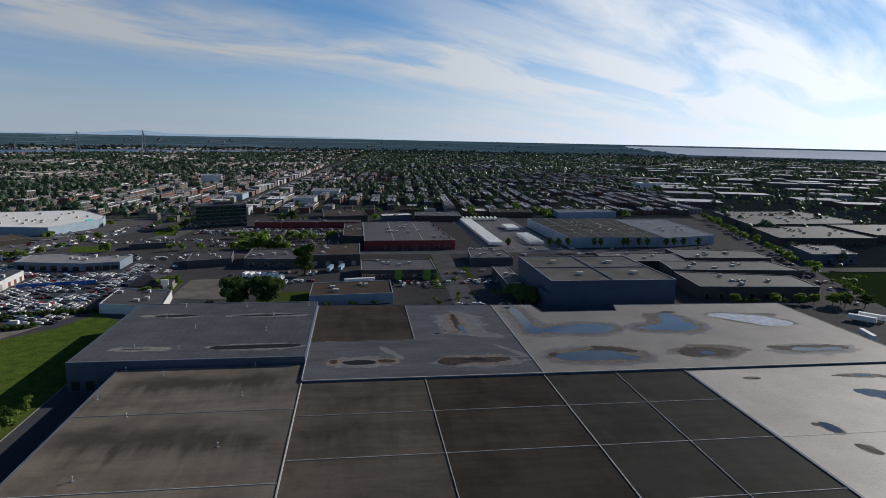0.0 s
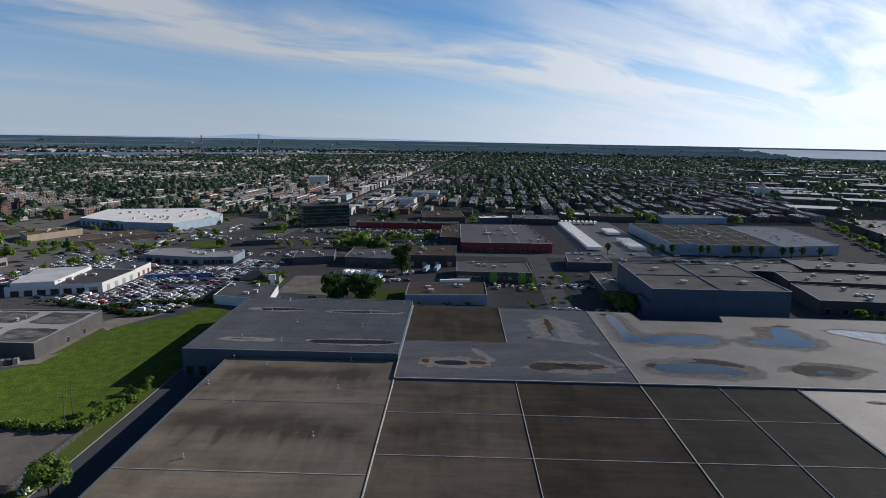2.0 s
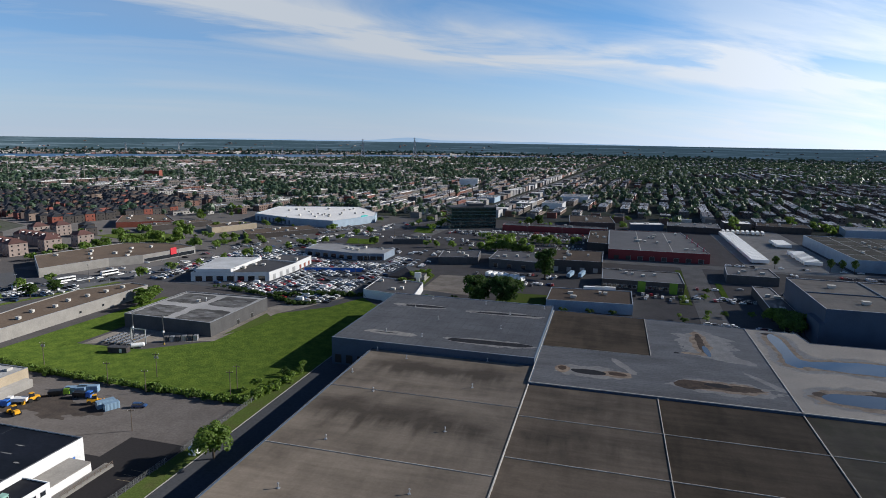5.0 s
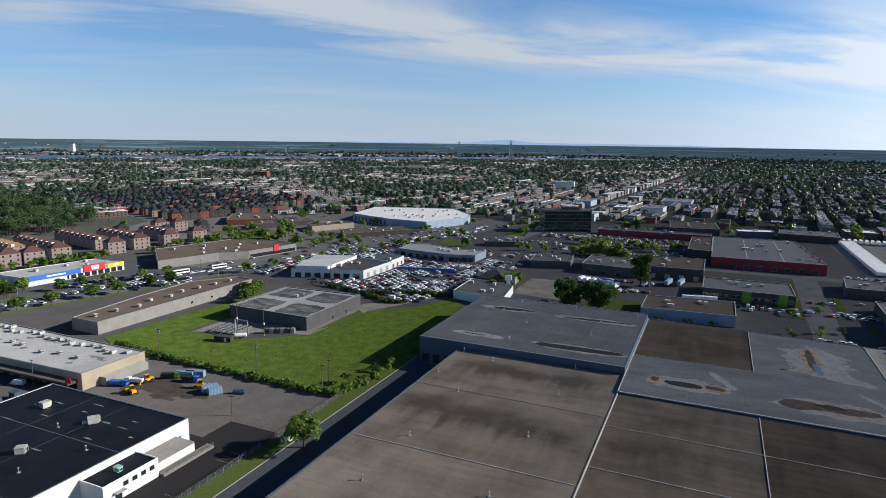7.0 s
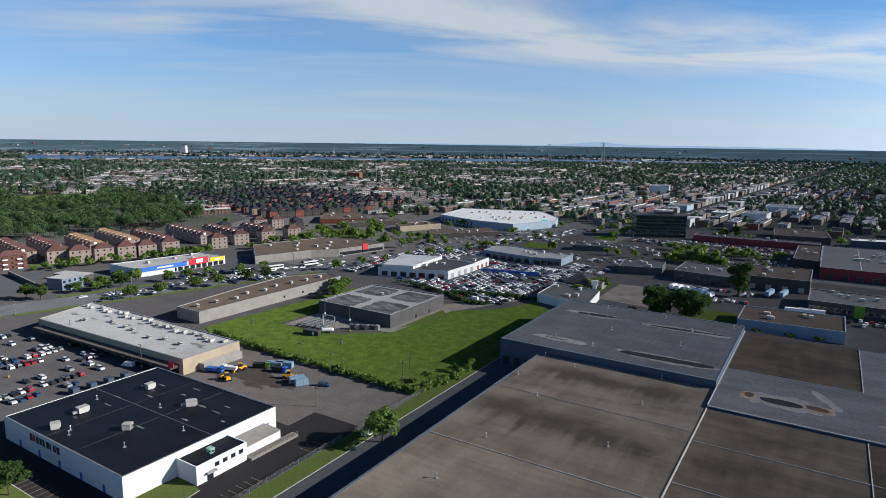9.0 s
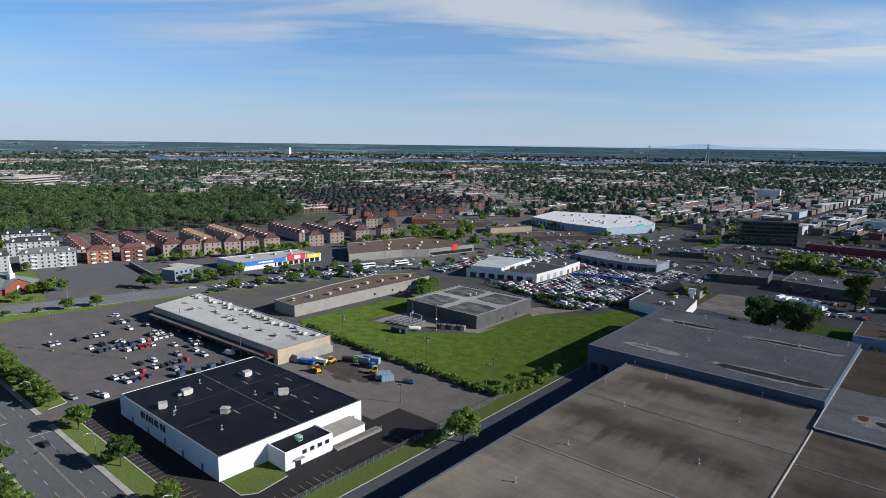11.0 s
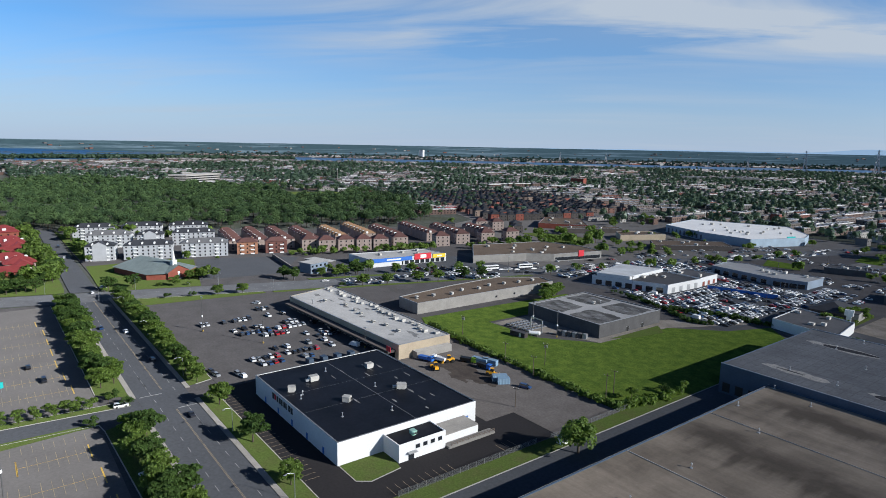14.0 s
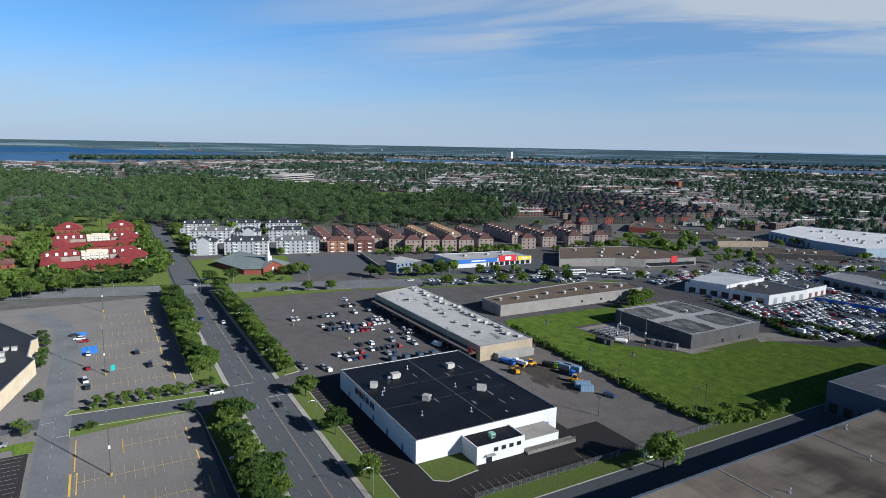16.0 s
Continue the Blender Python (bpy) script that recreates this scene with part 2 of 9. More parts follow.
ROOF_SOOT = felt("sooty_tar_roof", (0.074, 0.064, 0.049), (0.026, 0.024, 0.019), ((72, 128, 201, 4, 0.4), (72, 128, 172, 5, 0.4)), 0.9, 0.06, 0.75, 0.6)
ROOF_GREY = material("membrane_roof", (0.118, 0.124, 0.138), 0.65, vary=0.3, big=16, small=0.9, dark=(0.085, 0.088, 0.096), per_object=0.08, spec=0.3)
ROOF_LIGHT = material("pale_membrane_roof", (0.36, 0.34, 0.315), 0.58, vary=0.2, big=26, small=1.0, dark=(0.19, 0.18, 0.17), spec=0.2)
ROOF_BLACK = material("black_membrane_roof", (0.014, 0.0155, 0.022), 0.5, vary=0.40, big=9, small=1.2, dark=(0.008, 0.009, 0.012), spec=0.08)
ROOF_DARK = material("dark_gravel_roof", (0.066, 0.063, 0.063), 0.6, vary=0.3, big=14, small=1.5, dark=(0.040, 0.038, 0.038), per_object=0.25, spec=0.25)
ROOF_PALE = material("light_grey_roof", (0.33, 0.325, 0.32), 0.7, vary=0.2, big=18, small=1.0, dark=(0.19, 0.19, 0.19), spec=0.1)
ROOF_WHITE = material("white_roof", (0.72, 0.71, 0.69), 0.6, vary=0.16, big=20, small=1.5, dark=(0.5, 0.5, 0.5))
ROOF_TAN = material("brown_gravel_roof", (0.13, 0.10, 0.078), 0.9, vary=0.25, big=14, small=1.2, dark=(0.085, 0.068, 0.056), spec=0.03)
SEAM = material("roof_seam", (0.40, 0.38, 0.35), 0.6, vary=0.25, big=6, small=0.5)
WALL_BLUE = material("slate_blue_metal", (0.054, 0.084, 0.130), 0.55, vary=0.18, big=8, small=0.6, per_object=0.05)
WALL_STEEL = material("pale_blue_steel", (0.17, 0.215, 0.275), 0.6, vary=0.18, big=7, small=0.6)
WALL_SKY = material("pale_sky_blue_metal", (0.27, 0.35, 0.43), 0.6, vary=0.15, big=7, small=0.6)
WALL_WHITE = material("white_wall", (0.72, 0.72, 0.71), 0.7, vary=0.1, big=7, small=0.6, dark=(0.58, 0.58, 0.57))
WALL_GREY = material("grey_block_wall", (0.11, 0.107, 0.107), 0.85, vary=0.2, big=5, small=0.5)
WALL_PALE = material("pale_block_wall", (0.37, 0.35, 0.32), 0.85, vary=0.18, big=6, small=0.5)
WALL_SAND = material("sand_wall", (0.50, 0.415, 0.30), 0.85, vary=0.15, big=6, small=0.5)
WALL_DARK = material("dark_brick_wall", (0.085, 0.072, 0.066), 0.85, vary=0.22, big=5, small=0.4, per_object=0.2)
BRICK_RED = material("red_brick", (0.30, 0.085, 0.055), 0.85, vary=0.22, big=5, small=0.35)
WALL_RED = material("red_panel", (0.20, 0.025, 0.03), 0.6, vary=0.15, big=7, small=0.5)
GLASS = material("dark_glass", (0.018, 0.022, 0.028), 0.12, vary=0.2, big=4, small=1.0, spec=0.8)
METAL = material("galvanised_metal", (0.45, 0.46, 0.47), 0.42, metal=0.6, vary=0.2, big=3, small=0.3)
UNIT = material("roof_unit_paint", (0.50, 0.48, 0.44), 0.6, vary=0.2, big=2, small=0.3)
WOOD = material("weathered_wood", (0.16, 0.125, 0.095), 0.9, vary=0.25, big=2, small=0.2)
BARK = material("bark", (0.10, 0.078, 0.058), 0.95, vary=0.3, big=1.5, small=0.15)
RUBBER = material("rubber", (0.02, 0.02, 0.02), 0.85, vary=0.2, big=1, small=0.1)
SILT = material("dried_silt", (0.40, 0.305, 0.22), 0.75, vary=0.38, big=3.0, small=0.6, dark=(0.19, 0.135, 0.095), spec=0.12)
MUD = material("wet_mud", (0.105, 0.070, 0.050), 0.75, vary=0.40, big=2.2, small=0.5, dark=(0.040, 0.028, 0.022), spec=0.1)
LEAF = material("leaves", (0.160, 0.238, 0.046), 0.6, vary=0.3, big=6, small=0.9, dark=(0.085, 0.142, 0.027), island=0.36, spec=0.3, through_light=0.45)
LEAF_DARK = material("dark_leaves", (0.074, 0.128, 0.030), 0.75, vary=0.3, big=8, small=0.9, dark=(0.040, 0.076, 0.018), island=0.45, spec=0.2, through_light=0.35)
# crown-sized dark mottle paints shaded gaps between lit tree tops
LEAF_FAR = material("woodland_leaves", (0.088, 0.140, 0.054), 0.85, vary=0.34, big=13, small=5.0, dark=(0.034, 0.064, 0.031), island=0.16, spec=0.1, through_light=0.14, edge=(0.42, 0.60))
# leaf colour shifted to blue, which paints in some distance haze
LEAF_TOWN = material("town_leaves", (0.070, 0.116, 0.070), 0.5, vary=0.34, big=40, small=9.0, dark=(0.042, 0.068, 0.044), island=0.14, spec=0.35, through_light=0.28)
RED_ROOF = material("red_shingles", (0.20, 0.034, 0.034), 0.7, vary=0.18, big=5, small=0.6)
BROWN_ROOF = material("brown_shingles", (0.125, 0.06, 0.052), 0.8, vary=0.2, big=5, small=0.5, per_object=0.15)
TAN_ROOF = material("tan_shingles", (0.30, 0.18, 0.10), 0.8, vary=0.2, big=5, small=0.5)
GREY_ROOF = material("mid_grey_shingles", (0.13, 0.13, 0.135), 0.8, vary=0.2, big=5, small=0.5)
SLATE_ROOF = material("slate_grey_shingles", (0.036, 0.038, 0.045), 0.75, vary=0.2, big=5, small=0.5, per_object=0.2)
GREEN_ROOF = material("grey_green_shingles", (0.14, 0.17, 0.17), 0.75, vary=0.2, big=5, small=0.5)
STONE = material("pinkish_stone_facing", (0.40, 0.32, 0.28), 0.85, vary=0.18, big=4, small=0.4)
SIDING = material("pale_grey_siding", (0.44, 0.45, 0.465), 0.7, vary=0.12, big=5, small=0.4)
CAR_PAINT = palette("car_paint", [(0.75, 0.75, 0.74), (0.02, 0.02, 0.022), (0.30, 0.31, 0.32), (0.75, 0.75, 0.74), (0.05, 0.052, 0.06), (0.75, 0.75, 0.73), (0.04, 0.04, 0.045), (0.75, 0.75, 0.75), (0.03, 0.03, 0.034), (0.6, 0.6, 0.6), (0.03, 0.07, 0.17), (0.36, 0.02, 0.025)], 0.28, coat=0.6, vary=0.05)
# wall colours darkened to paint in the shade of backlit fronts
HOUSE_WALL = palette("row_house_walls", [(0.13, 0.088, 0.073), (0.085, 0.06, 0.052), (0.15, 0.12, 0.105), (0.10, 0.096, 0.096), (0.11, 0.07, 0.058), (0.28, 0.27, 0.255), (0.15, 0.06, 0.045), (0.09, 0.085, 0.08), (0.10, 0.085, 0.075), (0.12, 0.10, 0.092)], 0.85, island=True)
# roof colours paled and blued to paint in sun and distance haze
HOUSE_ROOF = palette("row_house_roofs", [(0.19, 0.20, 0.22), (0.10, 0.10, 0.11), (0.30, 0.31, 0.335), (0.15, 0.15, 0.16), (0.50, 0.50, 0.51), (0.17, 0.15, 0.145), (0.12, 0.122, 0.135), (0.38, 0.39, 0.41), (0.16, 0.165, 0.18), (0.24, 0.25, 0.275)], 0.42, island=True, spec=0.6)
# blue base paints the higher sky that waves would mirror
WATER = material("water", (0.022, 0.085, 0.19), 0.35, vary=0.12, big=160, small=14, spec=0.3)
POND = material("rain_puddle", (0.02, 0.024, 0.028), 0.03, vary=0.1, big=3, small=0.5, spec=0.7)


def plain(name, color, rough=0.5, metal=0.0):
    return material(name, color, rough, metal, vary=0.08, big=2, small=0.3)


BLUE_SIGN, RED_SIGN, YELLOW_SIGN, TEAL_SIGN = plain("blue_sign", (0.03, 0.14, 0.50)), plain("red_sign", (0.52, 0.02, 0.035)), plain("yellow_sign", (0.75, 0.50, 0.03)), plain("teal_sign", (0.02, 0.42, 0.40))
MACHINE, BLACK, LIME = plain("machine_yellow", (0.75, 0.36, 0.015)), plain("black_paint", (0.015, 0.015, 0.015)), plain("lime_panel", (0.16, 0.30, 0.02))
LAMP_RED, LAMP_CLEAR, WHITE = plain("lamp_red", (0.35, 0.01, 0.01), 0.2), plain("lamp_clear", (0.7, 0.7, 0.7), 0.15), plain("white_enamel", (0.78, 0.78, 0.76), 0.4)
BLUE_BIN, COPPER = plain("blue_grey_container", (0.20, 0.30, 0.40)), plain("verdigris", (0.30, 0.50, 0.42))

# ---- mesh tools ----


WET = material("wet_membrane", (0.034, 0.035, 0.040), 0.8, vary=0.25, big=3, small=0.5, spec=0.05)


class Build:
    """Gathers faces for one mesh."""

    def __init__(self):
        self.v, self.f = [], []

    def face(self, *pts):
        n = len(self.v)
        self.v += [tuple(p) for p in pts]
        self.f.append(tuple(range(n, n + len(pts))))
        return self

    def box(self, x0, y0, z0, x1, y1, z1, top=0.0):
        """A box; top: how far the upper edge draws in."""
        n, t = len(self.v), top
        self.v += [(x0, y0, z0), (x1, y0, z0), (x1, y1, z0), (x0, y1, z0), (x0 + t, y0 + t, z1), (x1 - t, y0 + t, z1), (x1 - t, y1 - t, z1), (x0 + t, y1 - t, z1)]
        self.f += [tuple(n + i for i in q) for q in ((3, 2, 1, 0), (4, 5, 6, 7), (0, 1, 5, 4), (1, 2, 6, 5), (2, 3, 7, 6), (3, 0, 4, 7))]
        return self

    def prism(self, poly, z0, z1, bottom=True):
        n, k = len(self.v), len(poly)
        self.v += [(x, y, z0) for x, y in poly] + [(x, y, z1) for x, y in poly]
        self.f += [(n + i, n + (i + 1) % k, n + k + (i + 1) % k, n + k + i) for i in range(k)]
        self.f.append(tuple(n + k + i for i in range(k)))
        if bottom:
            self.f.append(tuple(n + k - 1 - i for i in range(k)))
        return self

    def ring(self, poly, inset, z0, z1):
        """A wall of that thickness round a polygon (anticlockwise)."""
        inner = shrink(poly, inset)
        n, k = len(self.v), len(poly)
        for p in (poly, inner):
            self.v += [(x, y, z0) for x, y in p] + [(x, y, z1) for x, y in p]
        for i in range(k):
            j = (i + 1) % k
            self.f += [(n + i, n + j, n + k + j, n + k + i), (n + 2 * k + j, n + 2 * k + i, n + 3 * k + i, n + 3 * k + j), (n + k + i, n + k + j, n + 3 * k + j, n + 3 * k + i), (n + j, n + i, n + 2 * k + i, n + 2 * k + j)]
        return self

    def tube(self, a, b, r0, r1=None, sides=8):
        a, b, r1 = Vector(a), Vector(b), r0 if r1 is None else r1
        q = (b - a).to_track_quat("Z", "Y")
        n = len(self.v)
        for p, r in ((a, r0), (b, r1)):
            for i in range(sides):
                t = math.tau * i / sides
                self.v.append(tuple(p + q @ Vector((r * math.cos(t), r * math.sin(t), 0))))
        self.f += [(n + i, n + (i + 1) % sides, n + sides + (i + 1) % sides, n + sides + i) for i in range(sides)]
        self.f += [tuple(n + sides + i for i in range(sides)), tuple(n + sides - 1 - i for i in range(sides))]
        return self

    def mesh(self, name, mat, smooth=False):
        me = bpy.data.meshes.new(name)
        me.from_pydata(self.v, [], self.f)
        me.materials.append(mat)
        if smooth:
            me.shade_smooth()
        return me


def shrink(poly, d):
    """The polygon moved inwards by d (anticlockwise, corners not sharp)."""
    out, k = [], len(poly)
    for i in range(k):
        a, b, c = Vector(poly[i - 1]), Vector(poly[i]), Vector(poly[(i + 1) % k])
        u, w = (b - a).normalized(), (c - b).normalized()
        nu, nw = Vector((-u.y, u.x)), Vector((-w.y, w.x))
        m = nu + nw
        out.append(tuple(b + m * (d / max(0.3, m.dot(nu)))))
    return out


def rect(x0, y0, x1, y1):
    return [(x0, y0), (x1, y0), (x1, y1), (x0, y1)]


def part(name, build, mat, parent=None, label="", smooth=False):
    me = build if isinstance(build, bpy.types.Mesh) else build.mesh(name, mat, smooth)
    ob = new(name, me)
    ob.parent = parent
    if label:
        ob["label"] = label
    return ob


def thing(name, x, y, z=0.0, turn=0.0, label="", category="", group="", kind=""):
    ob = new(name)
    ob.empty_display_size = 0.5
    ob.matrix_basis = pose(x, y, z, 0, 0, turn)
    return tagged(ob, label, category, group, kind)


def at(ob, x, y, z=0.0, turn=0.0):
    ob.matrix_basis = pose(x, y, z, 0, 0, turn)
    return ob


def cloud_mesh(name, centres, size, mat, count=60, seed=1, flat=0.8, rag=0.45, dome=False):
    """Leaf clumps round many centres (n, 3), of radii size (n,), as one mesh."""
    rng = np.random.default_rng(seed)
    n = len(centres)
    d = rng.normal(size=(n, count, 3))
    d /= np.linalg.norm(d, axis=2, keepdims=True)
    rad = rng.uniform(0.62, 1.05, (n, count, 1))
    d[:, :, 2] = np.where(d[:, :, 2] < (0.0 if dome else -0.45), -d[:, :, 2], d[:, :, 2])
    c = centres[:, None, :] + d * rad * size[:, None, None] * np.array([1, 1, flat])
    nrm = d + rng.normal(size=d.shape) * rag
    nrm /= np.linalg.norm(nrm, axis=2, keepdims=True)
    u = np.cross(nrm, rng.normal(size=d.shape))
    u /= np.linalg.norm(u, axis=2, keepdims=True)
    w = np.cross(nrm, u)
    k = (size[:, None] * rng.uniform(0.7, 1.35, (n, count)))[..., None] * ((1.6 if dome else 2.25) / math.sqrt(count))
    tri = np.stack([c - k * u - k * w * 0.7, c + k * u - k * w * 0.6, c + k * u * rng.uniform(-0.6, 0.6, (n, count, 1)) + k * w * 1.1], 2).reshape(-1, 3)
    return raw_mesh(name, tri, np.arange(len(tri)).reshape(-1, 3), mat)


def raw_mesh(name, verts, quads, mat):
    me = bpy.data.meshes.new(name)
    me.vertices.add(len(verts))
    me.vertices.foreach_set("co", np.asarray(verts, dtype=np.float32).ravel())
    k = quads.shape[1]
    me.loops.add(quads.size)
    me.loops.foreach_set("vertex_index", quads.astype(np.int32).ravel())
    me.polygons.add(len(quads))
    me.polygons.foreach_set("loop_start", np.arange(0, quads.size, k, dtype=np.int32))
    me.update(calc_edges=True)
    me.shade_flat()
    me.materials.append(mat)
    return me


def boxes_mesh(name, lo, hi, mat, turn=None, top_only=False, walls_only=False, about=None):
    """Many boxes as one mesh, from corners lo and hi (n, 3); turn: each one's yaw about its middle."""
    n = len(lo)
    pick = np.array([(0, 0, 0), (1, 0, 0), (1, 1, 0), (0, 1, 0), (0, 0, 1), (1, 0, 1), (1, 1, 1), (0, 1, 1)], float)
    v = lo[:, None, :] + pick[None] * (hi - lo)[:, None, :]
    if turn is not None:
        mid = about if about is not None else (lo + hi) / 2
        rel = v - mid[:, None, :]
        c, s = np.cos(turn)[:, None], np.sin(turn)[:, None]
        v = np.stack([mid[:, None, 0] + rel[..., 0] * c - rel[..., 1] * s, mid[:, None, 1] + rel[..., 0] * s + rel[..., 1] * c, v[..., 2]], -1)
    q = [(4, 5, 6, 7)] if top_only else [(0, 1, 5, 4), (1, 2, 6, 5), (2, 3, 7, 6), (3, 0, 4, 7)]
    if not top_only and not walls_only:
        q.append((4, 5, 6, 7))
    quads = (np.arange(n)[:, None, None] * 8 + np.array(q)[None]).reshape(-1, 4)
    return raw_mesh(name, v.reshape(-1, 3), quads, mat)

# ---- ground, roads and lots ----


SOUTH_LOT = material("pale_lot_asphalt", (0.138, 0.130, 0.126), 0.9, vary=0.2, big=16, small=1.0, dark=(0.098, 0.092, 0.09), spec=0.05)


BLVD = material("grey_boulevard_asphalt", (0.122, 0.125, 0.134), 0.85, vary=0.22, big=16, small=1.2, dark=(0.070, 0.071, 0.075), spec=0.05)
YARD = material("dusty_yard", (0.134, 0.122, 0.116), 0.9, vary=0.28, big=8, small=0.9, dark=(0.095, 0.086, 0.081), spec=0.05)
PALE_LANE = material("sun_bleached_asphalt", (0.165, 0.160, 0.155), 0.85, vary=0.25, big=12, small=1.0, spec=0.05)
LANE = material("pale_lane_asphalt", (0.118, 0.122, 0.132), 0.85, vary=0.2, big=12, small=1.0, spec=0.05)


def blvd(y):
    """The boulevard's middle line."""
    return -427 + 0.30 * y


def sheet(name, poly, z, mat, label, category="ground", thick=0.25):
    ob = part(name, Build().prism(poly, z - thick, z), mat)
    return tagged(ob, label, category, kind="structure")


def ground_z(r):
    return -0.35 + (76.5 * max(0.0, (r - 4350) / 600) ** 1.25 if r > 4350 else 0.0)


g = Build()
RINGS, SPOKES = [60, 250, 600, 1200, 2000, 3000, 4000, 4350, 4450, 4550, 4650, 4750, 4850, 4950], 96
g.v.append((0, 0, -0.35))
for r in RINGS:
    for i in range(SPOKES):
        a = math.tau * i / SPOKES
        g.v.append((r * math.cos(a), r * math.sin(a), ground_z(r)))
for i in range(SPOKES):
    j = (i + 1) % SPOKES
    g.f.append((0, 1 + i, 1 + j))
    for k in range(len(RINGS) - 1):
        a, b = 1 + k * SPOKES, 1 + (k + 1) * SPOKES
        g.f.append((a + i, b + i, b + j, a + j))
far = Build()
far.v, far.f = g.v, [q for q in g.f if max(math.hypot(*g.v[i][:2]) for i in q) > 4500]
g.f = [q for q in g.f if max(math.hypot(*g.v[i][:2]) for i in q) <= 4500]
# the last strip of plain before the horizon, its haze painted as bluish colour and glow
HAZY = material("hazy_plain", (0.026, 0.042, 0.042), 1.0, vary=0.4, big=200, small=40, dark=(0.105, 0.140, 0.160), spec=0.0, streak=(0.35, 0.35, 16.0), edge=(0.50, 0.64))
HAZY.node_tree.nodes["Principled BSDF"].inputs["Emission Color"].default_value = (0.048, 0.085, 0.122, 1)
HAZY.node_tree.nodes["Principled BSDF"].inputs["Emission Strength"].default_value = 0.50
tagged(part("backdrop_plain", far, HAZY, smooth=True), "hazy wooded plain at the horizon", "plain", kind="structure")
tagged(part("ground", g, GROUND, smooth=True), "green and grey plain reaching the wooded horizon", "ground", kind="structure")

